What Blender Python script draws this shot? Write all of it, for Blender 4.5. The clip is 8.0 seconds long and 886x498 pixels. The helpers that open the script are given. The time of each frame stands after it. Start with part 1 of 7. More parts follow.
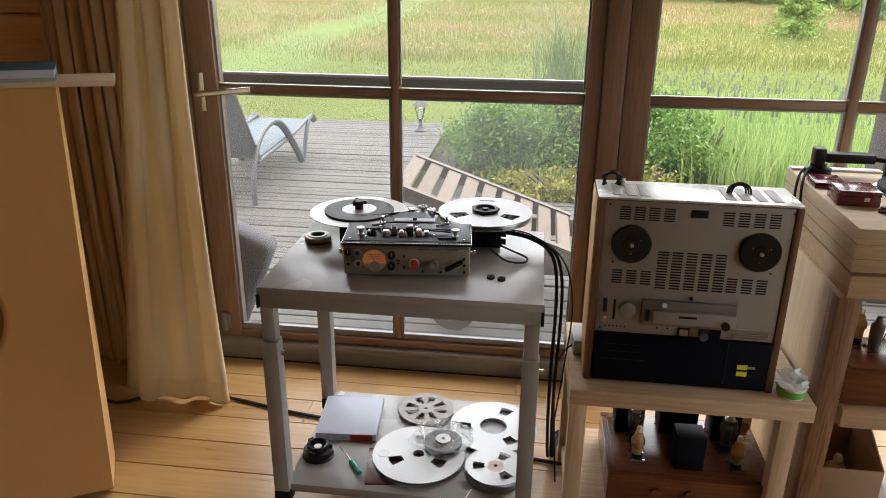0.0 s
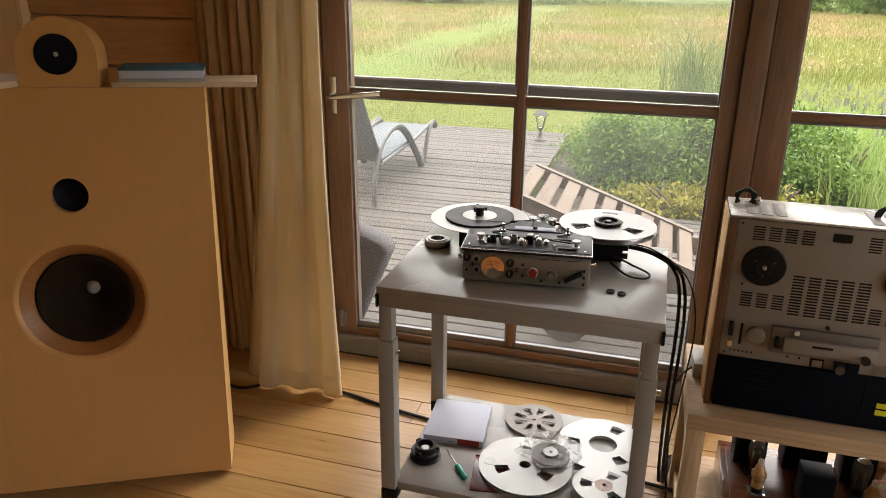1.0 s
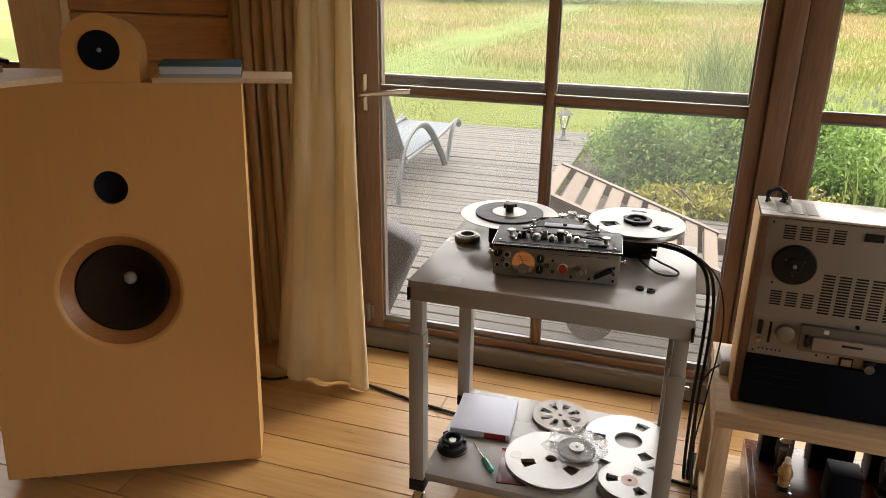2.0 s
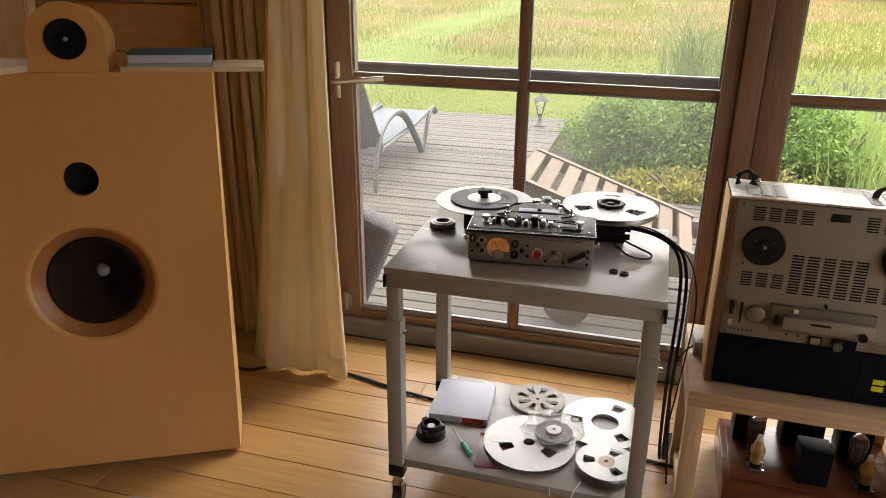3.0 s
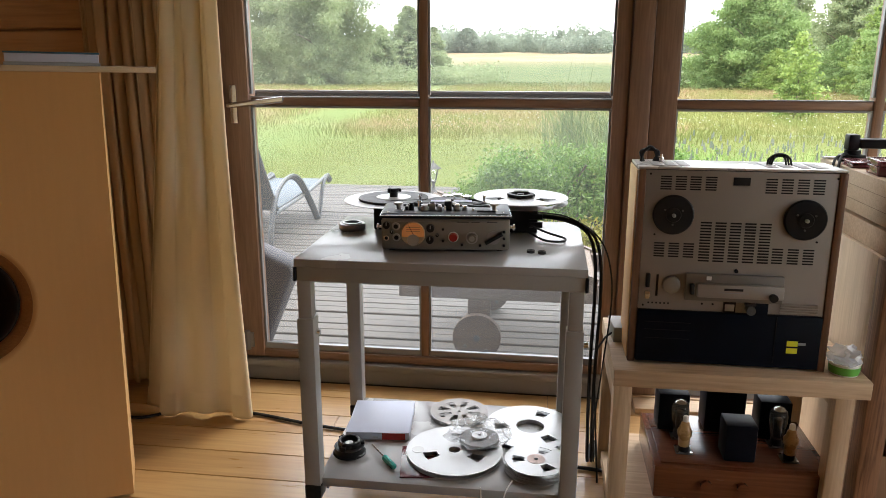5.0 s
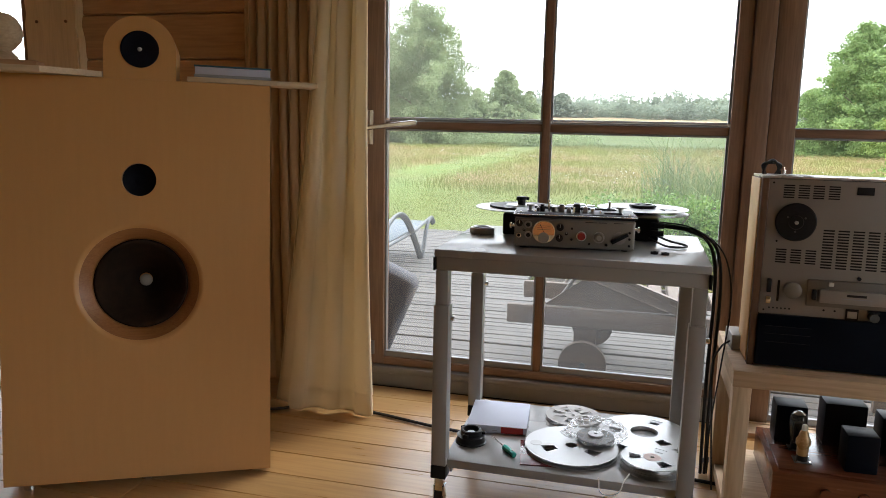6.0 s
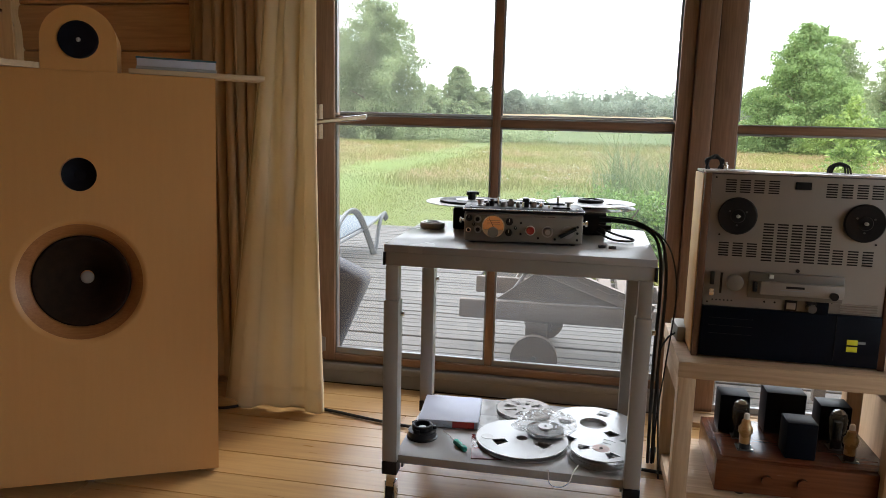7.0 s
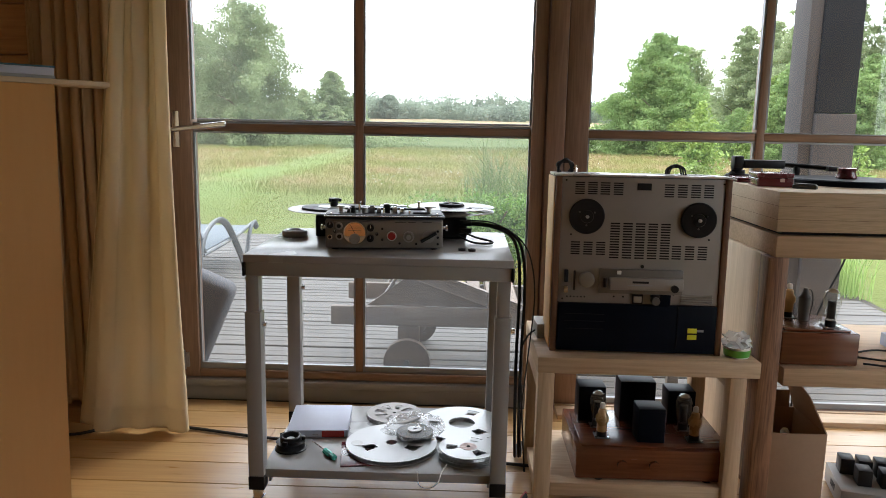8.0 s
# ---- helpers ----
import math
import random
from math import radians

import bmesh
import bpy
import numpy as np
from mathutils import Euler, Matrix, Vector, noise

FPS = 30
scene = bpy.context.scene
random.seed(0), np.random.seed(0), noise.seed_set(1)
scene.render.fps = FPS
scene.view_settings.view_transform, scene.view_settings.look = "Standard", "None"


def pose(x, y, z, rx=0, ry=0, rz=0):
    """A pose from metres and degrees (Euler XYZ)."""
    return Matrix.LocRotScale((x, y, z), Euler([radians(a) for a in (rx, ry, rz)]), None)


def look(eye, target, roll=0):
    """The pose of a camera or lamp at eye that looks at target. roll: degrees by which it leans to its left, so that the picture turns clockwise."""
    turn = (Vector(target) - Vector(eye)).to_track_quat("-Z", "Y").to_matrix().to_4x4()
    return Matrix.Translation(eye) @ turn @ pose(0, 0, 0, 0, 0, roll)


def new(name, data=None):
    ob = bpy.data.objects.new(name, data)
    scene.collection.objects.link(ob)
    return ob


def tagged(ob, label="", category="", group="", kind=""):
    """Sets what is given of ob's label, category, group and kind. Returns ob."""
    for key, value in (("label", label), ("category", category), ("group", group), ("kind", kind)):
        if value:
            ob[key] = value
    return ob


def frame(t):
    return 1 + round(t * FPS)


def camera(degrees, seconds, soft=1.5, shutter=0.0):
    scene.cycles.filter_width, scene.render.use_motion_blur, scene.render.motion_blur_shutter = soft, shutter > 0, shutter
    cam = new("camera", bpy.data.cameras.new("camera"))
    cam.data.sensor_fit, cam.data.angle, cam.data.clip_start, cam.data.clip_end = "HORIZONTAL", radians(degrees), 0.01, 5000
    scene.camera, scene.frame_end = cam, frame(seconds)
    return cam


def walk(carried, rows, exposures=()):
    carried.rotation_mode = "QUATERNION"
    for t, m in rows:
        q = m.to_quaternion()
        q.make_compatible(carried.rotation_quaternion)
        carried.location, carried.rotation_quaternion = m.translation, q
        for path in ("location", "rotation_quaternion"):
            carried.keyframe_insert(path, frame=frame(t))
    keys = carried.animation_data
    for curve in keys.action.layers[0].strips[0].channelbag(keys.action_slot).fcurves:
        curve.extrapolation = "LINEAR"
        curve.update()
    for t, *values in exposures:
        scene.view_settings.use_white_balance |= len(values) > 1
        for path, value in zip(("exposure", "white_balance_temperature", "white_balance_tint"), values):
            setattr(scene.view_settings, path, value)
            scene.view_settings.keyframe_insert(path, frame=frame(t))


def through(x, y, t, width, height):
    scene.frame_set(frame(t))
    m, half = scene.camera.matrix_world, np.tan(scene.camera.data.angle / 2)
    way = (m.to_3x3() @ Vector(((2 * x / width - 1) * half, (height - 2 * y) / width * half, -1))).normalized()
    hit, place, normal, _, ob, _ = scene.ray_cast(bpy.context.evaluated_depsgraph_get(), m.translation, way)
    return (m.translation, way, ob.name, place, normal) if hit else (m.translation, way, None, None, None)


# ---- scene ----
cam = camera(61.9, 8.0, 0.8)
SKY, SUN = 4.6, 1.2
PATH = [
    (0, (-0.041, -0.001, 1.655), (-0.275, 1.847, 0.929), 0.5),
    (0.5, (-0.04, 0.002, 1.649), (-0.434, 1.827, 0.932), 0.5),
    (1, (-0.064, -0.005, 1.652), (-0.592, 1.789, 0.944), 0.5),
    (1.5, (-0.071, -0.022, 1.657), (-0.671, 1.749, 0.949), 0.5),
    (1.7, (-0.089, -0.046, 1.655), (-0.681, 1.729, 0.948), 0.6),
    (3, (-0.074, -0.051, 1.65), (-0.593, 1.732, 0.91), 0.4),
    (3.5, (-0.088, -0.052, 1.647), (-0.551, 1.745, 0.9), 0.4),
    (4, (-0.117, -0.045, 1.649), (-0.468, 1.775, 0.898), 0.7),
    (4.2, (-0.121, -0.043, 1.642), (-0.41, 1.79, 0.896), 0.8),
    (5.3, (-0.121, -0.15, 1.243), (-0.382, 1.794, 0.853), 0.2),
    (5.5, (-0.136, -0.225, 1.212), (-0.422, 1.723, 0.862), 0.8),
    (6, (-0.206, -0.317, 1.205), (-0.703, 1.59, 0.864), 1.1),
    (6.5, (-0.208, -0.3, 1.2), (-0.759, 1.591, 0.849), 1.1),
    (7, (-0.193, -0.309, 1.201), (-0.57, 1.624, 0.852), 1.4),
    (7.3, (-0.174, -0.315, 1.194), (-0.431, 1.641, 0.863), 1.4),
    (7.5, (-0.164, -0.315, 1.196), (-0.335, 1.65, 0.869), 1.4),
    (8, (-0.143, -0.314, 1.207), (-0.196, 1.658, 0.878), 1.1),
]
walk(cam, [(t, look(eye, target, roll)) for t, eye, target, roll in PATH], [(0.0, 0.23, 6600, 9.5), (1.0, 0.30, 7300, 12), (4.2, 0.42, 7350, 12), (5.3, 0.30, 6250, 9), (6.5, 0.20, 6230, 8.8), (7.4, 0.21, 6200, 8.5), (8.0, 0.12, 6150, 8)])

# ---------------- world, sun, exposure ----------------
world = bpy.data.worlds.new("overcast_sky")
scene.world = world
world.use_nodes = True
wn, wl = world.node_tree.nodes, world.node_tree.links
wn.clear()
w_out = wn.new("ShaderNodeOutputWorld")
w_bg = wn.new("ShaderNodeBackground")
w_sky = wn.new("ShaderNodeTexSky")
w_sky.sky_type = 'NISHITA'
w_sky.sun_disc = False
w_sky.sun_elevation = radians(48)
w_sky.sun_rotation = radians(40)
w_co = wn.new("ShaderNodeTexCoord")
w_map = wn.new("ShaderNodeMapping")
w_map.inputs["Scale"].default_value = (1.0, 1.0, 3.4)
w_noise = wn.new("ShaderNodeTexNoise")
w_noise.inputs["Scale"].default_value = 2.6
w_noise.inputs["Detail"].default_value = 7.0
w_ramp = wn.new("ShaderNodeValToRGB")
w_ramp.color_ramp.elements[0].position = 0.34
w_ramp.color_ramp.elements[0].color = (0.70, 0.735, 0.79, 1)
w_ramp.color_ramp.elements[1].position = 0.62
w_ramp.color_ramp.elements[1].color = (1.0, 1.0, 1.0, 1)
w_dim = wn.new("ShaderNodeMix")
w_dim.data_type = 'RGBA'
w_dim.blend_type = 'MULTIPLY'
w_dim.inputs[0].default_value = 1.0
w_dim.inputs[7].default_value = (0.1, 0.1, 0.1, 1)
w_mix = wn.new("ShaderNodeMix")
w_mix.data_type = 'RGBA'
w_mix.inputs[0].default_value = 0.9
wl.new(w_co.outputs["Generated"], w_map.inputs["Vector"])
wl.new(w_map.outputs["Vector"], w_noise.inputs["Vector"])
wl.new(w_noise.outputs["Fac"], w_ramp.inputs["Fac"])
wl.new(w_sky.outputs["Color"], w_dim.inputs[6])
wl.new(w_dim.outputs[2], w_mix.inputs[6])
wl.new(w_ramp.outputs["Color"], w_mix.inputs[7])
wl.new(w_mix.outputs[2], w_bg.inputs["Color"])
w_bg.inputs["Strength"].default_value = SKY
wl.new(w_bg.outputs["Background"], w_out.inputs["Surface"])

sun = new("sun", bpy.data.lights.new("sun", 'SUN'))
sun.data.energy = SUN
sun.data.angle = radians(20)
sun.data.color = (1.0, 0.96, 0.9)
sun.matrix_world = look((0, 0, 20), (-5.2, -9.0, 8.4))


# ---------------- materials ----------------
def mat_base(name):
    m = bpy.data.materials.new(name)
    m.use_nodes = True
    nt = m.node_tree
    return m, nt, nt.nodes["Principled BSDF"]


def plain(name, col, rough=0.5, metal=0.0, vary=0.12, scale=14.0, bump=0.02, grain=180.0, spec=0.5, coat=0.0, rand=0.0):
    """Paint, metal or plastic: colour clouds, fine grain, a little relief and uneven gloss."""
    m, nt, b = mat_base(name)
    n, l = nt.nodes, nt.links
    tc = n.new("ShaderNodeTexCoord")
    big = n.new("ShaderNodeTexNoise")
    big.inputs["Scale"].default_value = scale
    big.inputs["Detail"].default_value = 4
    fine = n.new("ShaderNodeTexNoise")
    fine.inputs["Scale"].default_value = grain
    fine.inputs["Detail"].default_value = 3
    l.new(tc.outputs["Object"], big.inputs["Vector"])
    l.new(tc.outputs["Object"], fine.inputs["Vector"])
    add = n.new("ShaderNodeMath")
    add.operation = 'MULTIPLY_ADD'
    add.inputs[1].default_value = 0.35
    l.new(fine.outputs["Fac"], add.inputs[0])
    l.new(big.outputs["Fac"], add.inputs[2])
    fac = add.outputs[0]
    if rand:
        oi = n.new("ShaderNodeObjectInfo")
        ad = n.new("ShaderNodeMath")
        ad.operation = 'MULTIPLY_ADD'
        ad.inputs[1].default_value = rand
        l.new(oi.outputs["Random"], ad.inputs[0])
        l.new(fac, ad.inputs[2])
        fac = ad.outputs[0]
    ramp = n.new("ShaderNodeValToRGB")
    e = ramp.color_ramp.elements
    e[0].position, e[1].position = 0.35, 1.0 + rand
    e[0].color = (*[c * (1 - vary) for c in col], 1)
    e[1].color = (*[min(1, c * (1 + vary)) for c in col], 1)
    l.new(fac, ramp.inputs["Fac"])
    l.new(ramp.outputs["Color"], b.inputs["Base Color"])
    rr = n.new("ShaderNodeMapRange")
    rr.inputs[1].default_value, rr.inputs[2].default_value = 0.3, 0.8
    rr.inputs[3].default_value, rr.inputs[4].default_value = max(0.02, rough - 0.06), min(1, rough + 0.08)
    l.new(big.outputs["Fac"], rr.inputs[0])
    l.new(rr.outputs[0], b.inputs["Roughness"])
    b.inputs["Metallic"].default_value = metal
    b.inputs["Specular IOR Level"].default_value = spec
    b.inputs["Coat Weight"].default_value = coat
    if bump:
        bp = n.new("ShaderNodeBump")
        bp.inputs["Strength"].default_value = bump
        bp.inputs["Distance"].default_value = 0.004
        l.new(fine.outputs["Fac"], bp.inputs["Height"])
        l.new(bp.outputs["Normal"], b.inputs["Normal"])
    return m


def timber(name, dark, light, axis='x', rough=0.5, scale=1.0, rand=0.5, knots=0.0, bump=0.08, coat=0.0, rings=0.5, island=False):
    """Wood with grain along one axis of the object; each piece has a tone of its own."""
    m, nt, b = mat_base(name)
    n, l = nt.nodes, nt.links
    tc = n.new("ShaderNodeTexCoord")
    oi = n.new("ShaderNodeObjectInfo")
    src = oi.outputs["Random"]
    if island:
        geo = n.new("ShaderNodeNewGeometry")
        src = geo.outputs["Random Per Island"]
    sh = n.new("ShaderNodeVectorMath")
    sh.operation = 'MULTIPLY_ADD'
    sh.inputs[0].default_value = (7.3, 11.1, 5.7)
    l.new(src, sh.inputs[1])
    l.new(tc.outputs["Object"], sh.inputs[2])
    mp = n.new("ShaderNodeMapping")
    s = {'x': (0.6, 9, 9), 'y': (9, 0.6, 9), 'z': (9, 9, 0.6)}[axis]
    mp.inputs["Scale"].default_value = [k * scale for k in s]
    l.new(sh.outputs[0], mp.inputs["Vector"])
    a = n.new("ShaderNodeTexNoise")
    a.inputs["Scale"].default_value = 1.6
    a.inputs["Detail"].default_value = 5
    a.inputs["Distortion"].default_value = 0.6
    l.new(mp.outputs[0], a.inputs["Vector"])
    wv = n.new("ShaderNodeMath")
    wv.operation = 'PINGPONG'
    wv.inputs[1].default_value = 0.5
    mul = n.new("ShaderNodeMath")
    mul.operation = 'MULTIPLY'
    mul.inputs[1].default_value = 7.0
    l.new(a.outputs["Fac"], mul.inputs[0])
    l.new(mul.outputs[0], wv.inputs[0])
    fi = n.new("ShaderNodeTexNoise")
    fi.inputs["Scale"].default_value = 14
    fi.inputs["Detail"].default_value = 4
    l.new(mp.outputs[0], fi.inputs["Vector"])
    c1 = n.new("ShaderNodeMath")
    c1.operation = 'MULTIPLY_ADD'
    c1.inputs[1].default_value = rings
    l.new(wv.outputs[0], c1.inputs[0])
    l.new(fi.outputs["Fac"], c1.inputs[2])
    c2 = n.new("ShaderNodeMath")
    c2.operation = 'MULTIPLY_ADD'
    c2.inputs[1].default_value = rand
    l.new(src, c2.inputs[0])
    l.new(c1.outputs[0], c2.inputs[2])
    ramp = n.new("ShaderNodeValToRGB")
    e = ramp.color_ramp.elements
    e[0].position, e[0].color = 0.3, (*dark, 1)
    e[1].position, e[1].color = 0.85 + rand, (*light, 1)
    l.new(c2.outputs[0], ramp.inputs["Fac"])
    col = ramp.outputs["Color"]
    if knots:
        vo = n.new("ShaderNodeTexVoronoi")
        vo.inputs["Scale"].default_value = 3.2
        l.new(sh.outputs[0], vo.inputs["Vector"])
        kr = n.new("ShaderNodeMapRange")
        kr.inputs[1].default_value, kr.inputs[2].default_value = 0.02, 0.09
        kr.inputs[3].default_value, kr.inputs[4].default_value = knots, 0.0
        l.new(vo.outputs["Distance"], kr.inputs[0])
        mx = n.new("ShaderNodeMix")
        mx.data_type = 'RGBA'
        l.new(kr.outputs[0], mx.inputs[0])
        l.new(col, mx.inputs[6])
        mx.inputs[7].default_value = (*[c * 0.35 for c in dark], 1)
        col = mx.outputs[2]
    l.new(col, b.inputs["Base Color"])
    rr = n.new("ShaderNodeMapRange")
    rr.inputs[3].default_value, rr.inputs[4].default_value = rough - 0.08, rough + 0.1
    l.new(fi.outputs["Fac"], rr.inputs[0])
    l.new(rr.outputs[0], b.inputs["Roughness"])
    b.inputs["Coat Weight"].default_value = coat
    b.inputs["Coat Roughness"].default_value = 0.25
    bp = n.new("ShaderNodeBump")
    bp.inputs["Strength"].default_value = bump
    bp.inputs["Distance"].default_value = 0.003
    l.new(c1.outputs[0], bp.inputs["Height"])
    l.new(bp.outputs["Normal"], b.inputs["Normal"])
    return m


def pane_glass(name, haze=0.0, tint=(1, 1, 1), gloss=0.03):
    """Thin window glass: clear with a Fresnel gloss."""
    m, nt, b = mat_base(name)
    n, l = nt.nodes, nt.links
    n.remove(b)
    out = n["Material Output"]
    tr = n.new("ShaderNodeBsdfTransparent")
    tr.inputs["Color"].default_value = (*tint, 1)
    gl = n.new("ShaderNodeBsdfGlossy")
    gl.inputs["Roughness"].default_value = 0.01
    lw = n.new("ShaderNodeLayerWeight")
    pw = n.new("ShaderNodeMath")
    pw.operation = 'POWER'
    pw.inputs[1].default_value = 5.0
    l.new(lw.outputs["Facing"], pw.inputs[0])
    fr = n.new("ShaderNodeMath")
    fr.operation = 'MULTIPLY_ADD'
    fr.inputs[1].default_value = 0.9
    fr.inputs[2].default_value = gloss
    l.new(pw.outputs[0], fr.inputs[0])
    mx = n.new("ShaderNodeMixShader")
    l.new(fr.outputs[0], mx.inputs[0])
    l.new(tr.outputs[0], mx.inputs[1])
    l.new(gl.outputs[0], mx.inputs[2])
    last = mx.outputs[0]
    if haze:
        df = n.new("ShaderNodeBsdfDiffuse")
        df.inputs["Color"].default_value = (0.8, 0.8, 0.8, 1)
        dt = n.new("ShaderNodeBsdfTranslucent")
        dt.inputs["Color"].default_value = (0.8, 0.82, 0.82, 1)
        dust = n.new("ShaderNodeMixShader")
        dust.inputs[0].default_value = 0.6
        l.new(df.outputs[0], dust.inputs[1])
        l.new(dt.outputs[0], dust.inputs[2])
        tc = n.new("ShaderNodeTexCoord")
        no = n.new("ShaderNodeTexNoise")
        no.inputs["Scale"].default_value = 2.2
        no.inputs["Detail"].default_value = 6
        l.new(tc.outputs["Object"], no.inputs["Vector"])
        mr = n.new("ShaderNodeMapRange")
        mr.inputs[1].default_value, mr.inputs[2].default_value = 0.35, 0.75
        mr.inputs[3].default_value, mr.inputs[4].default_value = haze * 0.3, haze
        l.new(no.outputs["Fac"], mr.inputs[0])
        m2 = n.new("ShaderNodeMixShader")
        l.new(mr.outputs[0], m2.inputs[0])
        l.new(last, m2.inputs[1])
        l.new(dust.outputs[0], m2.inputs[2])
        last = m2.outputs[0]
    l.new(last, out.inputs["Surface"])
    return m


def leafy(name, dark, light, rough=0.55, through=0.35, scale=3.0):
    """Leaves and blades: tone by piece and by place, some light passes through."""
    m, nt, b = mat_base(name)
    n, l = nt.nodes, nt.links
    geo = n.new("ShaderNodeNewGeometry")
    no = n.new("ShaderNodeTexNoise")
    no.inputs["Scale"].default_value = scale
    no.inputs["Detail"].default_value = 3
    l.new(geo.outputs["Position"], no.inputs["Vector"])
    a = n.new("ShaderNodeMath")
    a.operation = 'MULTIPLY_ADD'
    a.inputs[1].default_value = 0.55
    l.new(geo.outputs["Random Per Island"], a.inputs[0])
    l.new(no.outputs["Fac"], a.inputs[2])
    ramp = n.new("ShaderNodeValToRGB")
    e = ramp.color_ramp.elements
    e[0].position, e[0].color = 0.38, (*dark, 1)
    e[1].position, e[1].color = 1.1, (*light, 1)
    l.new(a.outputs[0], ramp.inputs["Fac"])
    l.new(ramp.outputs["Color"], b.inputs["Base Color"])
    b.inputs["Roughness"].default_value = rough
    tl = n.new("ShaderNodeBsdfTranslucent")
    l.new(ramp.outputs["Color"], tl.inputs["Color"])
    mx = n.new("ShaderNodeMixShader")
    mx.inputs[0].default_value = through
    l.new(b.outputs[0], mx.inputs[1])
    l.new(tl.outputs[0], mx.inputs[2])
    l.new(mx.outputs[0], n["Material Output"].inputs["Surface"])
    return m


def meadow_mat(name, blades):
    """Field colours by place: mown lawn near the deck, tall straw and rust grasses beyond, a mown path through them."""
    m, nt, b = mat_base(name)
    n, l = nt.nodes, nt.links
    geo = n.new("ShaderNodeNewGeometry")
    sep = n.new("ShaderNodeSeparateXYZ")
    l.new(geo.outputs["Position"], sep.inputs[0])

    def noise_of(scale, detail=4, stretch=(1, 1, 1)):
        mp = n.new("ShaderNodeMapping")
        mp.inputs["Scale"].default_value = stretch
        l.new(geo.outputs["Position"], mp.inputs["Vector"])
        t = n.new("ShaderNodeTexNoise")
        t.inputs["Scale"].default_value = scale
        t.inputs["Detail"].default_value = detail
        l.new(mp.outputs[0], t.inputs["Vector"])
        return t.outputs["Fac"]

    def mix(fac, c1, c2):
        x = n.new("ShaderNodeMix")
        x.data_type = 'RGBA'
        for sock, v in ((x.inputs[0], fac), (x.inputs[6], c1), (x.inputs[7], c2)):
            if isinstance(v, tuple):
                sock.default_value = (*v, 1)
            else:
                l.new(v, sock)
        return x.outputs[2]

    def rng(v, a0, a1, b0=0.0, b1=1.0):
        r = n.new("ShaderNodeMapRange")
        l.new(v, r.inputs[0])
        r.inputs[1].default_value, r.inputs[2].default_value = a0, a1
        r.inputs[3].default_value, r.inputs[4].default_value = b0, b1
        return r.outputs[0]

    def math_(op, a0, b0):
        k = n.new("ShaderNodeMath")
        k.operation = op
        for i, v in enumerate((a0, b0)):
            if isinstance(v, (int, float)):
                k.inputs[i].default_value = v
            else:
                l.new(v, k.inputs[i])
        return k.outputs[0]

    lawn = mix(rng(noise_of(3.0), 0.3, 0.7), (0.108, 0.138, 0.027), (0.140, 0.168, 0.037))
    straw = mix(rng(noise_of(0.55, 5, (1, 0.6, 1)), 0.4, 0.62), (0.250, 0.225, 0.092), (0.310, 0.205, 0.120))
    green = mix(rng(noise_of(0.8), 0.35, 0.65), (0.150, 0.190, 0.046), (0.235, 0.235, 0.072))
    east = math_('MULTIPLY', rng(sep.outputs[0], -1.0, 3.5, 0.0, 0.13), rng(sep.outputs[1], 19.0, 27.0, 1.0, -0.6))
    field = mix(rng(math_('SUBTRACT', noise_of(0.3, 4, (0.7, 1, 1)), east), 0.46, 0.64), green, straw)
    wob = math_('MULTIPLY', noise_of(0.35), 3.2)
    edge = math_('ADD', sep.outputs[1], wob)
    far = rng(edge, 16.4, 19.6)
    col = mix(far, lawn, field)
    # mown path, running away to the north-east
    px = math_('ADD', sep.outputs[0], math_('MULTIPLY', sep.outputs[1], 0.02))
    px = math_('ADD', px, 4.75)
    pw = math_('ABSOLUTE', math_('ADD', px, math_('MULTIPLY', noise_of(0.12), 2.0)), 0.0)
    path_f = rng(math_('ADD', pw, math_('MULTIPLY', noise_of(1.4, 3), 1.3)), 1.0, 2.6, 0.75, 0.0)
    col = mix(path_f, col, mix(rng(noise_of(2.0), 0.3, 0.7), (0.115, 0.185, 0.050), (0.165, 0.215, 0.062)))
    # darker rough grass, then a pale stubble field, beyond the meadow
    col = mix(rng(edge, 43.0, 50.0), col, mix(rng(noise_of(0.4), 0.35, 0.65), (0.07, 0.105, 0.035), (0.12, 0.15, 0.05)))
    col = mix(rng(edge, 80.0, 100.0), col, mix(rng(noise_of(0.06), 0.4, 0.6), (0.20, 0.185, 0.09), (0.33, 0.225, 0.13)))
    if blades:
        col = mix(rng(geo.outputs["Random Per Island"], 0.0, 1.0, 0.0, 0.30), col, (0.29, 0.26, 0.12))
    l.new(col, b.inputs["Base Color"])
    b.inputs["Roughness"].default_value = 0.8
    b.inputs["Specular IOR Level"].default_value = 0.15
    if not blades:
        bp = n.new("ShaderNodeBump")
        bp.inputs["Strength"].default_value = 0.6
        bp.inputs["Distance"].default_value = 0.08
        l.new(noise_of(22.0, 5), bp.inputs["Height"])
        l.new(bp.outputs["Normal"], b.inputs["Normal"])
    return m


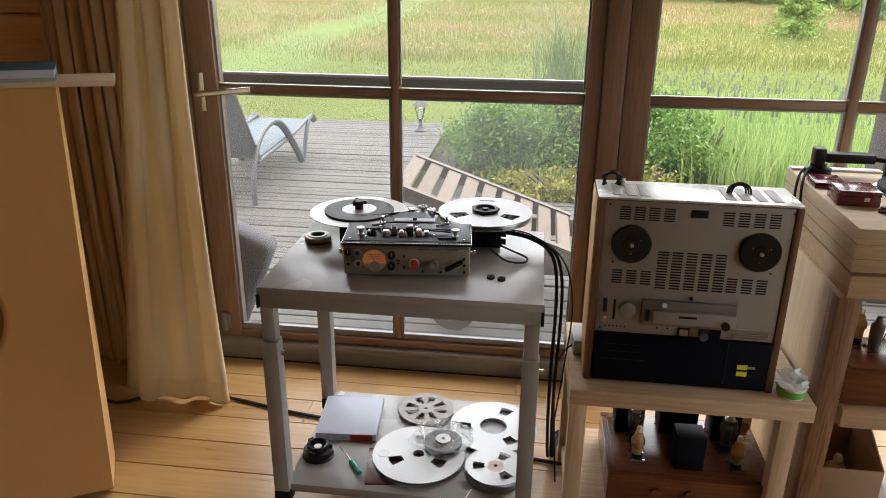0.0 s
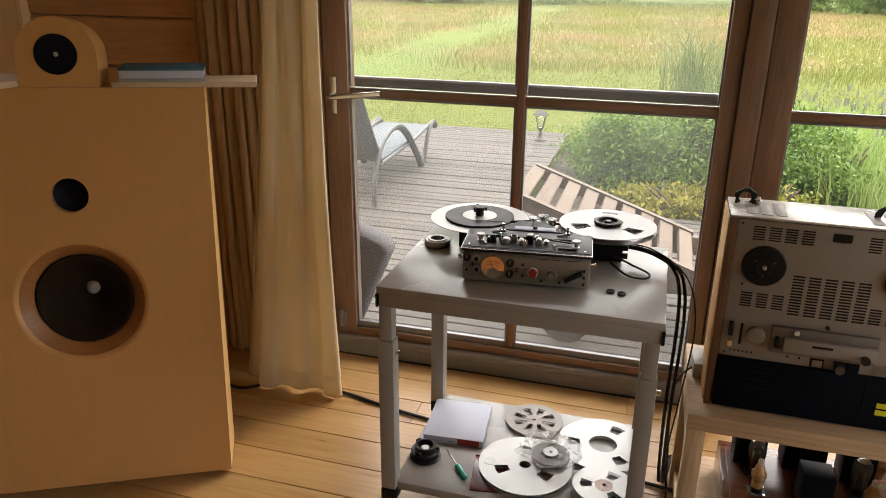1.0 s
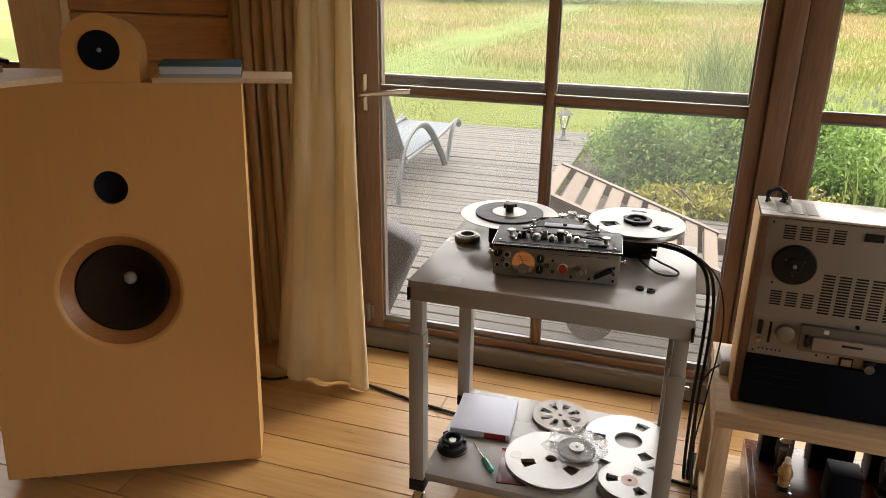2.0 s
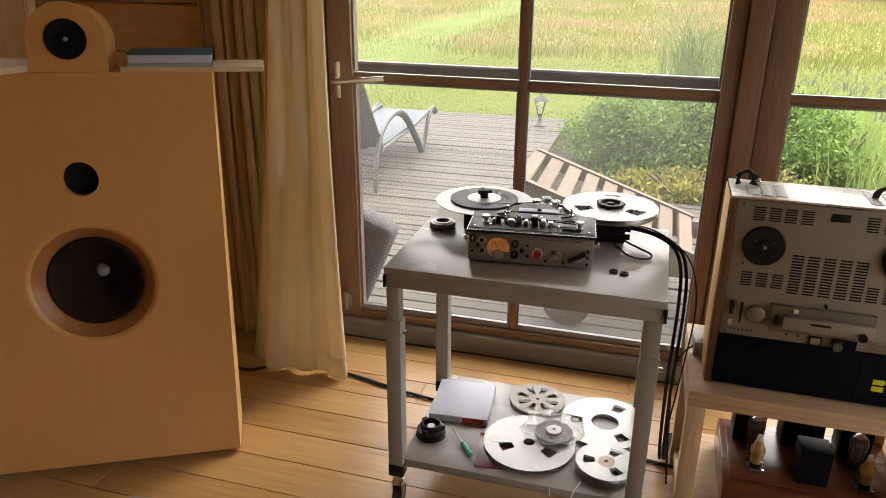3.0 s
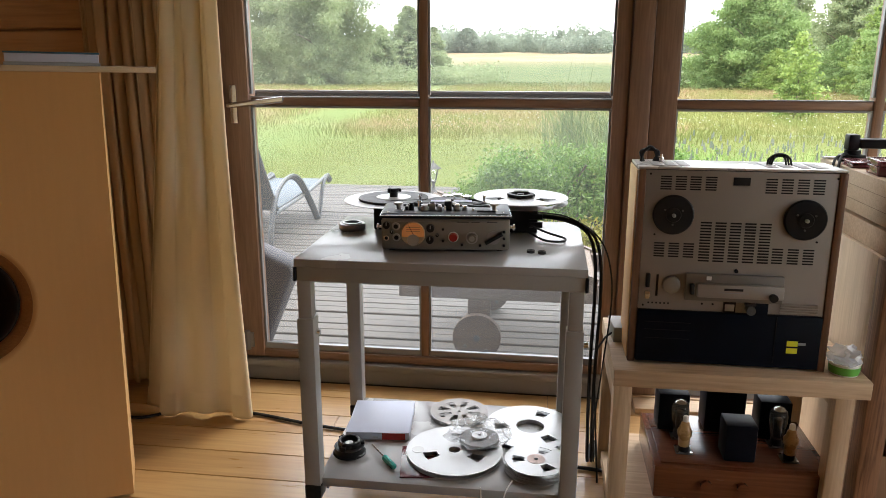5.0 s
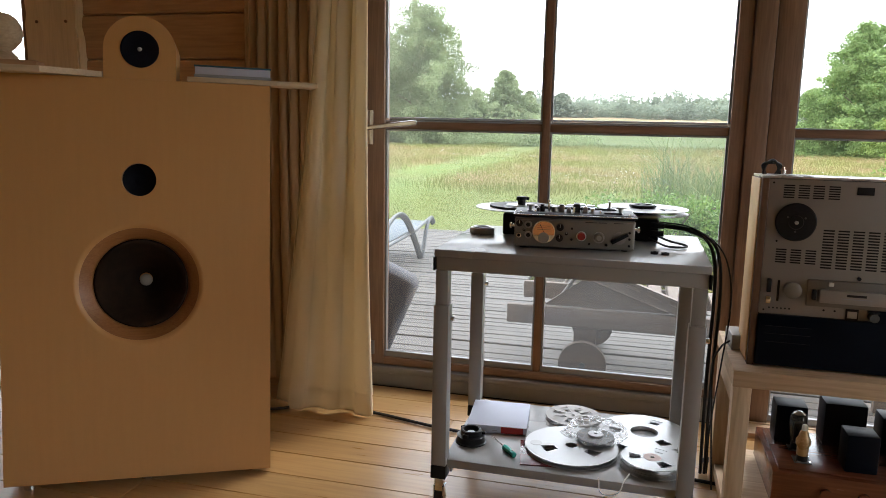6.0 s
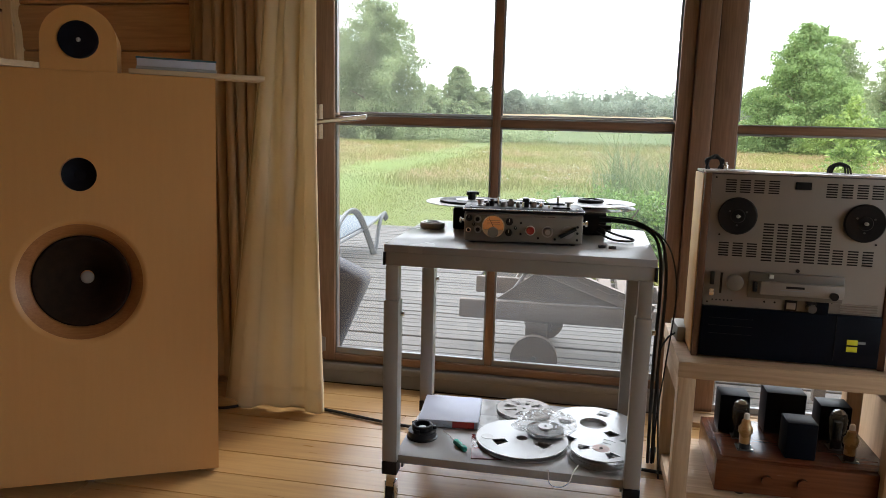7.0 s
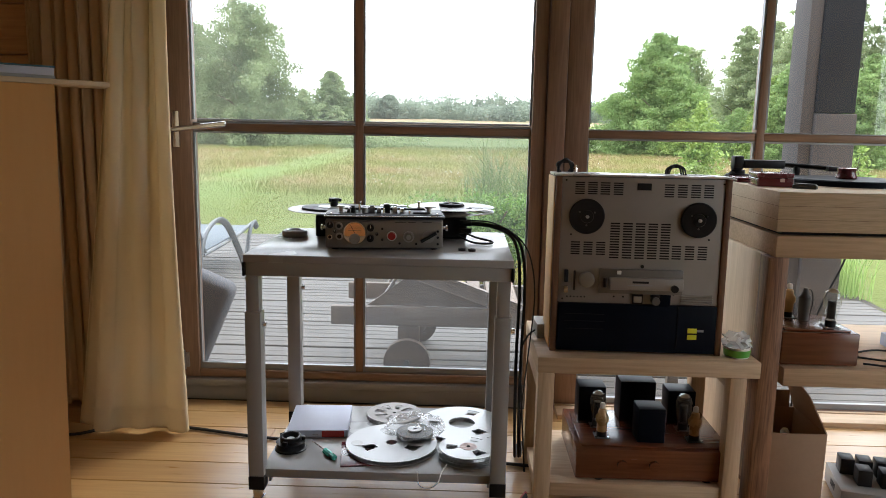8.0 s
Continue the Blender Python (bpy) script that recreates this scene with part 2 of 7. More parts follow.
M = {}
M["floor"] = timber("oiled_oak_planks", (0.37, 0.205, 0.075), (0.53, 0.325, 0.135), 'x', 0.30, 0.55, 0.40, bump=0.03, coat=0.15, rings=0.30)
M["log"] = timber("orange_pine_logs", (0.38, 0.21, 0.105), (0.54, 0.32, 0.165), 'x', 0.45, 0.8, 0.4, knots=0.7)
M["post"] = timber("pale_pine_post", (0.62, 0.45, 0.26), (0.76, 0.58, 0.36), 'z', 0.5, 0.8, 0.2)
M["frame"] = timber("larch_window_frame", (0.185, 0.106, 0.066), (0.285, 0.172, 0.110), 'z', 0.42, 1.2, 0.15, bump=0.03)
M["frame_h"] = timber("larch_window_rail", (0.185, 0.106, 0.066), (0.285, 0.172, 0.110), 'x', 0.42, 1.2, 0.15, bump=0.03)
M["pine"] = timber("raw_pine_board_x", (0.44, 0.305, 0.185), (0.63, 0.465, 0.30), 'x', 0.6, 1.0, 0.25, knots=0.4)
M["pine_y"] = timber("raw_pine_board_y", (0.44, 0.305, 0.185), (0.63, 0.465, 0.30), 'y', 0.6, 1.0, 0.25, knots=0.4)
M["pine_z"] = timber("raw_pine_board_z", (0.42, 0.285, 0.17), (0.61, 0.45, 0.285), 'z', 0.6, 1.0, 0.25, knots=0.4)
M["birch"] = timber("birch_plywood_face", (0.600, 0.322, 0.114), (0.625, 0.340, 0.124), 'z', 0.42, 0.5, 0.05, bump=0.015, rings=0.18)
# edge birch lightened, light on side faces put into the colour
M["birch_edge_lit"] = timber("lit_birch_edge", (0.66, 0.40, 0.155), (0.78, 0.50, 0.22), 'z', 0.5, 3.0, 0.05, rings=0.6)
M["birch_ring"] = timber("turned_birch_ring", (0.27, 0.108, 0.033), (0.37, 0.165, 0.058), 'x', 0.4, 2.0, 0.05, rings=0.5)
M["ply_layers"] = timber("layered_plywood_plinth", (0.50, 0.385, 0.25), (0.66, 0.525, 0.36), 'x', 0.6, 2.6, 0.2, rings=0.8)
M["mahogany"] = timber("red_brown_wood_case", (0.100, 0.030, 0.013), (0.185, 0.060, 0.027), 'x', 0.22, 0.8, 0.10, coat=0.5, rings=0.25)
# lighter copy of the raw pine, door light put into the colour
M["pine_lit"] = timber("lit_pine_panel", (0.60, 0.45, 0.29), (0.76, 0.60, 0.42), 'z', 0.55, 1.0, 0.15, knots=0.3)
# cover grey raised, the sky's reflection put into the base colour
M["cover_skylit"] = plain("cover_with_sky_sheen", (0.56, 0.545, 0.52), 0.3, 0.25, 0.05, 8, 0.01, 300)
M["head_grey"] = plain("dull_grey_casting", (0.19, 0.175, 0.16), 0.4, 0.3, 0.08, 10, 0.01, 260)
M["board_pale"] = timber("pale_birch_board", (0.53, 0.40, 0.26), (0.66, 0.52, 0.36), 'x', 0.6, 1.2, 0.1, rings=0.3)
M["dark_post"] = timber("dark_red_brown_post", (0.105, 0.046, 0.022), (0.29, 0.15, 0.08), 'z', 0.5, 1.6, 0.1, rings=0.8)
M["walnut"] = timber("walnut_side_panel", (0.10, 0.045, 0.025), (0.20, 0.10, 0.055), 'z', 0.45, 1.2, 0.1)
M["deck"] = timber("weathered_grey_deck_board", (0.035, 0.033, 0.031), (0.115, 0.107, 0.098), 'x', 0.75, 1.0, 0.9, bump=0.25)
M["teak"] = timber("weathered_slat_wood", (0.13, 0.098, 0.075), (0.20, 0.155, 0.12), 'y', 0.7, 1.0, 0.4)
M["teak_x"] = timber("weathered_rail_wood", (0.15, 0.12, 0.10), (0.22, 0.18, 0.15), 'x', 0.7, 1.0, 0.3)
M["brown_disc"] = timber("brown_wood_disc", (0.085, 0.060, 0.046), (0.135, 0.098, 0.078), 'x', 0.65, 1.0, 0.2)
M["cart"] = plain("light_grey_painted_steel", (0.33, 0.325, 0.31), 0.42, 0.0, 0.05, 6, 0.01)
M["cart_top"] = plain("grey_laminate", (0.36, 0.355, 0.35), 0.24, 0.0, 0.05, 5, 0.015, 260)
M["black"] = plain("black_plastic", (0.011, 0.011, 0.013), 0.42, 0, 0.2, 20, 0.03, spec=0.28)
M["rubber"] = plain("black_rubber", (0.018, 0.018, 0.018), 0.75, 0, 0.2, 20, 0.05)
M["navy"] = plain("blue_black_panel", (0.0035, 0.0055, 0.0115), 0.45, 0, 0.25, 12, 0.02, spec=0.09)
M["chrome"] = plain("polished_steel", (0.72, 0.72, 0.72), 0.16, 1.0, 0.05, 20, 0.0)
M["alu"] = plain("brushed_aluminium", (0.42, 0.41, 0.40), 0.38, 0.8, 0.05, 10, 0.01, 300)
M["alu_panel"] = plain("anodised_grey_panel", (0.31, 0.287, 0.268), 0.45, 0.15, 0.05, 8, 0.01, 300)
M["alu_white"] = plain("silver_white_reel_metal", (0.48, 0.48, 0.475), 0.36, 0.5, 0.04, 8, 0.005, 300)
M["nagra"] = plain("champagne_grey_metal", (0.25, 0.232, 0.205), 0.4, 0.4, 0.06, 12, 0.01, 300)
M["tape"] = plain("dark_recording_tape", (0.016, 0.015, 0.0145), 0.5, 0, 0.2, 40, 0.01)
M["amber"] = plain("amber_meter_scale", (0.72, 0.30, 0.10), 0.35, 0, 0.12, 30, 0.0)
_b = M["amber"].node_tree.nodes["Principled BSDF"]
_b.inputs["Emission Color"].default_value = (0.9, 0.36, 0.12, 1)
_b.inputs["Emission Strength"].default_value = 0.06
M["red"] = plain("red_plastic", (0.36, 0.022, 0.02), 0.4, 0, 0.1, 30, 0.01)
M["white"] = plain("white_plastic", (0.80, 0.80, 0.78), 0.4, 0, 0.04, 20, 0.0)
M["paper"] = plain("off_white_card", (0.50, 0.53, 0.65), 0.55, 0, 0.04, 12, 0.02)
M["blue_card"] = plain("blue_card", (0.055, 0.13, 0.19), 0.6, 0, 0.08, 12, 0.02, spec=0.15)
M["grey_card"] = plain("grey_card", (0.30, 0.32, 0.35), 0.5, 0, 0.08, 12, 0.02)
M["pink"] = plain("pink_paper_label", (0.66, 0.52, 0.49), 0.6, 0, 0.06, 30, 0.0)
M["green_pl"] = plain("green_clear_plastic", (0.05, 0.38, 0.30), 0.2, 0, 0.15, 30, 0.0)
M["green_lab"] = plain("green_label", (0.12, 0.42, 0.06), 0.45, 0, 0.1, 30, 0.0)
M["yellow"] = plain("yellow_sticker", (0.72, 0.76, 0.03), 0.5, 0, 0.06, 30, 0.0)
M["cone"] = plain("dark_paper_cone", (0.024, 0.0145, 0.0095), 0.85, 0, 0.35, 30, 0.08, 90, spec=0.12)
M["cap_grey"] = plain("grey_dust_cap", (0.42, 0.42, 0.42), 0.35, 0.2, 0.05, 20, 0.0)
M["bluecone"] = plain("blue_black_driver", (0.007, 0.008, 0.015), 0.6, 0, 0.3, 30, 0.03, spec=0.10)
M["ceramic"] = plain("brown_gold_tube_coat", (0.50, 0.33, 0.15), 0.3, 0.15, 0.2, 25, 0.02)
M["maroon"] = plain("maroon_lacquer", (0.13, 0.022, 0.03), 0.25, 0, 0.15, 20, 0.0, coat=0.4)
M["cardboard"] = plain("brown_cardboard", (0.32, 0.205, 0.125), 0.75, 0, 0.1, 8, 0.05, 60)
M["sill"] = plain("grey_painted_threshold", (0.26, 0.245, 0.235), 0.5, 0, 0.08, 5, 0.02)
M["weather"] = plain("weathered_dark_grey_bar", (0.075, 0.073, 0.075), 0.6, 0, 0.15, 6, 0.05)
M["zinc"] = plain("zinc_glazing_strip", (0.30, 0.31, 0.33), 0.45, 0.5, 0.06, 10, 0.0)
M["stone_grey"] = plain("pale_grey_column", (0.085, 0.077, 0.077), 0.7, 0, 0.08, 4, 0.04, spec=0.1)
M["column_dark"] = plain("slate_grey_column_paint", (0.022, 0.024, 0.030), 0.7, 0, 0.1, 4, 0.04, spec=0.08)
M["soil"] = plain("dark_garden_soil", (0.05, 0.042, 0.032), 0.95, 0, 0.4, 9, 0.5, 60)
M["plaster"] = plain("honey_wall_paint", (0.60, 0.42, 0.245), 0.8, 0, 0.05, 2, 0.03)
M["sling"] = plain("pale_blue_sling_fabric", (0.105, 0.13, 0.15), 0.7, 0, 0.12, 6, 0.1, 220)
M["tubing"] = plain("grey_lacquered_tube", (0.115, 0.125, 0.135), 0.4, 0.3, 0.06, 8, 0.0)
M["cushion"] = plain("slate_grey_cushion_cloth", (0.095, 0.093, 0.105), 0.85, 0, 0.12, 6, 0.15, 200)
M["iron"] = plain("aged_lamp_iron", (0.10, 0.098, 0.095), 0.5, 0.4, 0.2, 20, 0.05)
M["bark"] = plain("grey_brown_bark", (0.14, 0.11, 0.085), 0.9, 0, 0.35, 6, 0.5, 40)
M["glass"] = pane_glass("window_glass", 0.014)
M["mesh"] = pane_glass("insect_screen_mesh", 0.055, (0.96, 0.96, 0.96), 0.0)
M["white_film"] = pane_glass("crumpled_white_film", 0.75, (1, 1, 1), 0.10)
M["film"] = pane_glass("crumpled_clear_film", 0.26, (1, 1, 1), 0.10)
M["clear"] = pane_glass("clear_glass", 0.12, (0.93, 0.95, 0.95), 0.08)
M["tassel"] = plain("black_wool_fringe", (0.020, 0.016, 0.014), 0.9, 0, 0.3, 40, 0.2, 120)
M["tassel_grey"] = plain("grey_brown_wool_fringe", (0.13, 0.11, 0.085), 0.9, 0, 0.3, 40, 0.2, 120)
M["tassel_red"] = plain("dark_red_wool_fringe", (0.07, 0.022, 0.018), 0.9, 0, 0.3, 40, 0.2, 120)


def cloth(name, col, rough=0.9, through=0.25):
    m = plain(name, col, rough, 0, 0.08, 5, 0.15, 240, spec=0.1)
    nt = m.node_tree
    n, l = nt.nodes, nt.links
    b = n["Principled BSDF"]
    tl = n.new("ShaderNodeBsdfTranslucent")
    tl.inputs["Color"].default_value = (*col, 1)
    mx = n.new("ShaderNodeMixShader")
    mx.inputs[0].default_value = through
    l.new(b.outputs[0], mx.inputs[1])
    l.new(tl.outputs[0], mx.inputs[2])
    l.new(mx.outputs[0], n["Material Output"].inputs["Surface"])
    return m


M["curtain"] = cloth("cream_curtain_cloth", (0.80, 0.685, 0.48), through=0.36)
M["curtain_b"] = cloth("tan_curtain_cloth", (0.55, 0.395, 0.245), through=0.16)
M["ground"] = meadow_mat("meadow_ground", False)
M["blades"] = meadow_mat("meadow_blades", True)
M["willow"] = leafy("willow_leaf", (0.15, 0.20, 0.095), (0.38, 0.45, 0.24), scale=0.5, through=0.5)
# broad leaf greens lightened, haze put into the colour
M["oak"] = leafy("hazed_broad_leaf", (0.12, 0.20, 0.07), (0.33, 0.45, 0.165), scale=0.5, through=0.5)
M["needle"] = leafy("pine_needle", (0.19, 0.245, 0.115), (0.42, 0.48, 0.26), scale=0.4, through=0.5)
M["fresh"] = leafy("fresh_shrub_leaf", (0.09, 0.17, 0.03), (0.34, 0.44, 0.12), scale=1.5)
M["bush"] = leafy("glossy_bush_leaf", (0.055, 0.125, 0.022), (0.20, 0.33, 0.068), 0.45, scale=5)
M["yellowleaf"] = leafy("yellow_green_flower", (0.13, 0.155, 0.03), (0.40, 0.37, 0.07), scale=6)
M["reed"] = leafy("reed_grass_blade", (0.05, 0.09, 0.03), (0.20, 0.26, 0.10), scale=4)
M["lavender"] = leafy("lavender_stem", (0.13, 0.24, 0.05), (0.37, 0.49, 0.16), scale=3)
M["lavflower"] = leafy("lavender_flower", (0.10, 0.13, 0.09), (0.20, 0.22, 0.18), scale=6)
M["seedhead"] = leafy("grass_seed_head", (0.26, 0.185, 0.090), (0.44, 0.31, 0.175), scale=0.5)
# far woods get paler, greyer leaves: distance haze painted as colour
M["farwood"] = leafy("hazed_wood_leaf", (0.17, 0.22, 0.17), (0.34, 0.40, 0.30), scale=0.2, through=0.5)


# ---------------- mesh helpers ----------------
def box(bm, x0, x1, y0, y1, z0, z1, b=0.0, m=None, seg=2):
    vs = bmesh.ops.create_cube(bm, size=1.0)["verts"]
    for v in vs:
        v.co = Vector(((x0 + x1) / 2 + v.co.x * (x1 - x0), (y0 + y1) / 2 + v.co.y * (y1 - y0), (z0 + z1) / 2 + v.co.z * (z1 - z0)))
        if m is not None:
            v.co = m @ v.co
    if b:
        es = list({e for v in vs for e in v.link_edges})
        bmesh.ops.bevel(bm, geom=es, offset=b, segments=seg, affect='EDGES', profile=0.5)
    return bm


AX = {'z': Matrix.Identity(4), 'x': Matrix.Rotation(radians(90), 4, 'Y'), 'y': Matrix.Rotation(radians(-90), 4, 'X')}


def cyl(bm, c, r, h, axis='z', seg=24, r2=None, m=None):
    """A cylinder or cone from its base point c, h along the axis."""
    mat = Matrix.Translation(c) @ AX[axis] @ Matrix.Translation((0, 0, h / 2))
    if m is not None:
        mat = m @ mat
    bmesh.ops.create_cone(bm, cap_ends=True, cap_tris=False, segments=seg, radius1=r, radius2=r if r2 is None else r2, depth=h, matrix=mat)
    return bm


def lathe(bm, prof, seg=32, m=None, close=False, cap=True):
    """Turns a profile of (radius, height) round z."""
    rings = []
    for r, z in prof:
        ring = []
        for i in range(seg):
            a = 2 * math.pi * i / seg
            co = Vector((r * math.cos(a), r * math.sin(a), z))
            ring.append(bm.verts.new(m @ co if m is not None else co))
        rings.append(ring)
    pairs = list(zip(rings, rings[1:]))
    if close:
        pairs.append((rings[-1], rings[0]))
    for a, b in pairs:
        for i in range(seg):
            j = (i + 1) % seg
            bm.faces.new((a[i], a[j], b[j], b[i]))
    if not close:
        if cap:
            bm.faces.new(list(reversed(rings[0])))
        bm.faces.new(rings[-1])
    return bm


def smooth_path(pts, n=8):
    """Catmull-Rom through the points."""
    p = [Vector(q) for q in pts]
    p = [p[0] * 2 - p[1]] + p + [p[-1] * 2 - p[-2]]
    out = []
    for i in range(1, len(p) - 2):
        for k in range(n):
            t = k / n
            a, b, c, d = p[i - 1], p[i], p[i + 1], p[i + 2]
            out.append(0.5 * ((2 * b) + (c - a) * t + (2 * a - 5 * b + 4 * c - d) * t * t + (3 * b - a - 3 * c + d) * t ** 3))
    out.append(p[-2])
    return out


def tube(bm, pts, r, seg=8, smooth=8, flat=1.0):
    """A round bar, cable or tube along a smooth line."""
    p = smooth_path(pts, smooth) if smooth else [Vector(q) for q in pts]
    rings, up = [], None
    for i, c in enumerate(p):
        d = (p[min(i + 1, len(p) - 1)] - p[max(i - 1, 0)]).normalized()
        if up is None:
            up = d.orthogonal().normalized()
        up = (up - d * up.dot(d)).normalized()
        side = d.cross(up)
        rr = r(i / (len(p) - 1)) if callable(r) else r
        rings.append([bm.verts.new(c + (up * math.cos(2 * math.pi * k / seg) + side * math.sin(2 * math.pi * k / seg) * flat) * rr) for k in range(seg)])
    for a, b in zip(rings, rings[1:]):
        for k in range(seg):
            j = (k + 1) % seg
            bm.faces.new((a[k], a[j], b[j], b[k]))
    bm.faces.new(list(reversed(rings[0])))
    bm.faces.new(rings[-1])
    return bm


def prism(bm, outline, d0, d1, m=None):
    """An outline in x, z, made solid from y = d0 to d1."""
    f = [bm.verts.new((x, d0, z)) for x, z in outline]
    k = [bm.verts.new((x, d1, z)) for x, z in outline]
    n = len(outline)
    bm.faces.new(f)
    bm.faces.new(list(reversed(k)))
    for i in range(n):
        j = (i + 1) % n
        bm.faces.new((f[j], f[i], k[i], k[j]))
    if m is not None:
        for v in f + k:
            v.co = m @ v.co
    return bm


def mesh_of(name, bm, material, sharp=35):
    bmesh.ops.recalc_face_normals(bm, faces=bm.faces)
    me = bpy.data.meshes.new(name)
    bm.to_mesh(me)
    bm.free()
    me.materials.append(material)
    me.polygons.foreach_set("use_smooth", [True] * len(me.polygons))
    me.set_sharp_from_angle(angle=radians(sharp))
    return me


def raw_mesh(name, verts, faces, material):
    me = bpy.data.meshes.new(name)
    me.from_pydata(verts, [], faces)
    me.materials.append(material)
    return me


def part(name, bm, material, parent, label=""):
    ob = new(name, mesh_of(name, bm, material))
    ob.parent = parent
    return tagged(ob, label)


def thing(name, m, label, category, group="", kind=""):
    ob = new(name)
    ob.matrix_world = m
    ob.empty_display_size = 0.05
    return tagged(ob, label, category, group, kind)


def solo(name, bm, material, label, category, group="", kind="", m=None):
    ob = new(name, mesh_of(name, bm, material))
    if m is not None:
        ob.matrix_world = m
    return tagged(ob, label, category, group, kind)


B = bmesh.new


def bx(*a, **k):
    return box(B(), *a, **k)


# ---------------- large structure ----------------
def glazed_leaf(name, x0, x1, stile_l, stile_r, bars_x, label, foot=0.0):
    """A glazed timber leaf between x0 and x1 in the north wall: stiles, rails, glazing bars, glass."""
    d = thing(name, pose((x0 + x1) / 2, 2.796, 0.10), label, "glazed door", kind="structure")
    ox = (x0 + x1) / 2
    a, b = x0 - ox, x1 - ox
    gl, gr = a + stile_l, b - stile_r
    part("stile", bx(a, gl, -0.03, 0.045, foot, 2.17, 0.004), M["frame"], d)
    part("stile", bx(gr, b, -0.03, 0.045, foot, 2.17, 0.004), M["frame"], d)
    part("bottom_rail", bx(gl, gr, -0.03, 0.045, foot, foot + 0.034, 0.003), M["frame_h"], d)
    part("top_rail", bx(gl, gr, -0.03, 0.045, 2.08, 2.17, 0.004), M["frame_h"], d)
    edges = [gl] + [c - ox for c in bars_x] + [gr]
    zs = [(foot + 0.046, 1.068), (1.100, 2.08)]
    for c in bars_x:
        part("glazing_bar", bx(c - ox - 0.0165, c - ox + 0.0165, -0.018, 0.04, foot + 0.034, 2.08, 0.005), M["frame"], d)
    for i in range(len(edges) - 1):
        l = edges[i] + (0.0165 if i else 0)
        r = edges[i + 1] - (0.0165 if i < len(edges) - 2 else 0)
        part("glazing_bar", bx(l, r, -0.010, 0.038, 1.068, 1.100, 0.005), M["frame_h"], d)
        for z0, z1 in zs:
            g = part("pane", bx(l + 0.001, r - 0.001, 0.008, 0.014, z0, z1), M["glass"], d)
            g.visible_shadow = False
            bm = B()
            for q in ((l, l + 0.008, z0 + 0.014, z1 - 0.008), (r - 0.008, r, z0 + 0.014, z1 - 0.008)):
                box(bm, q[0], q[1], -0.012, 0.006, q[2], q[3], 0.001, seg=1)
            if z0 < 1:
                box(bm, l, r, -0.012, 0.006, z0 - 0.012, z0 + 0.014, 0.001, seg=1)
            else:
                box(bm, l, r, -0.009, 0.006, z0, z0 + 0.004, 0.001, seg=1)
            box(bm, l, r, -0.012, 0.006, z1 - 0.008, z1, 0.001, seg=1)
            part("glazing_strip", bm, M["zinc"], d, "grey metal glazing strip")
    return d


fl = thing("floor", pose(0, 0, 0), "warm oiled oak plank floor with dark joints", "floor", kind="structure")
part("subfloor", bx(-5.3, 3.5, -3.7, 2.84, -0.35, -0.021), M["soil"], fl)
part("foundation", bx(-5.3, 3.5, 2.842, 2.945, -0.40, -0.015), M["weather"], fl, "dark grey foundation edge")

door_1 = glazed_leaf("door_1", -1.388, 0.183, 0.104, 0.054, [-0.583], "tall timber glazed door to the deck with a steel lever")
door_2 = glazed_leaf("door_2", 0.267, 1.88, 0.095, 0.10, [1.0635], "tall timber glazed door leaf beside the open deck", -0.11)
door_3 = glazed_leaf("door_3", -4.80, -3.06, 0.10, 0.09, [-3.91], "timber glazed door at the dark end of the log wall")

# outer screen door standing a hand's width before the first leaf
scr = thing("screen_door", pose(-0.6025, 3.0, -0.14), "grey framed insect screen door outside the glazed door", "screen door", kind="structure")
part("crossbar", bx(-0.774, 0.762, -0.012, 0.012, 1.316, 1.350, 0.003), M["weather"], scr, "dark grey crossbar")
part("crossbar_edge", bx(-0.774, 0.762, -0.015, 0.010, 1.3505, 1.360, 0.002), M["zinc"], scr, "pale upper edge")
for q in (-0.84, 0.7625):
    part("stile", bx(q, q + 0.065, -0.015, 0.015, 0.0, 2.44, 0.003), M["weather"], scr)
part("top_rail", bx(-0.774, 0.762, -0.015, 0.015, 2.39, 2.44, 0.003), M["weather"], scr)
for q in ((0.1005, 1.3155), (1.3605, 2.3895)):
    part("mesh", bx(-0.773, 0.761, -0.001, 0.001, q[0], q[1]), M["mesh"], scr, "fine grey insect mesh").visible_shadow = False
part("bottom_rail", bx(-0.774, 0.762, -0.015, 0.015, 0.0, 0.10, 0.003), M["weather"], scr)

# the fixed frame round the doors
for nm, q in (("door_frame", (-1.456, -1.392, 2.738, 2.93, 0.098, 2.32)), ("door_frame", (0.187, 0.263, 2.748, 2.93, 0.0, 2.28)),
              ("door_frame", (1.884, 1.95, 2.738, 2.91, 0.0, 2.32)), ("door_frame", (-4.87, -4.804, 2.71, 2.91, 0.098, 2.32)),
              ("door_frame", (-3.056, -3.005, 2.738, 2.91, 0.098, 2.32))):
    solo(nm, bx(*q, b=0.005), M["frame"], "brown timber post of the door frame", "door frame", "door frame posts", "structure")
for q in ((-1.388, 0.183), (0.267, 1.88), (-4.80, -3.06)):
    solo("door_frame", bx(q[0], q[1], 2.738, 2.93, 2.282, 2.332, b=0.004), M["frame_h"], "brown timber head of the door frame", "door frame", "", "structure")
for q in ((-1.47, 0.183), (-4.87, -3.0)):
    s = thing("threshold", pose((q[0] + q[1]) / 2, 2.755, 0), "grey painted threshold step under the glazed doors", "threshold", kind="structure")
    h = (q[1] - q[0]) / 2
    part("riser", bx(-h, h, 0.004, 0.16, 0.0, 0.062, 0.003), M["sill"], s)
    part("ledge", bx(-h, h, -0.012, 0.16, 0.063, 0.096, 0.010), M["sill"], s)

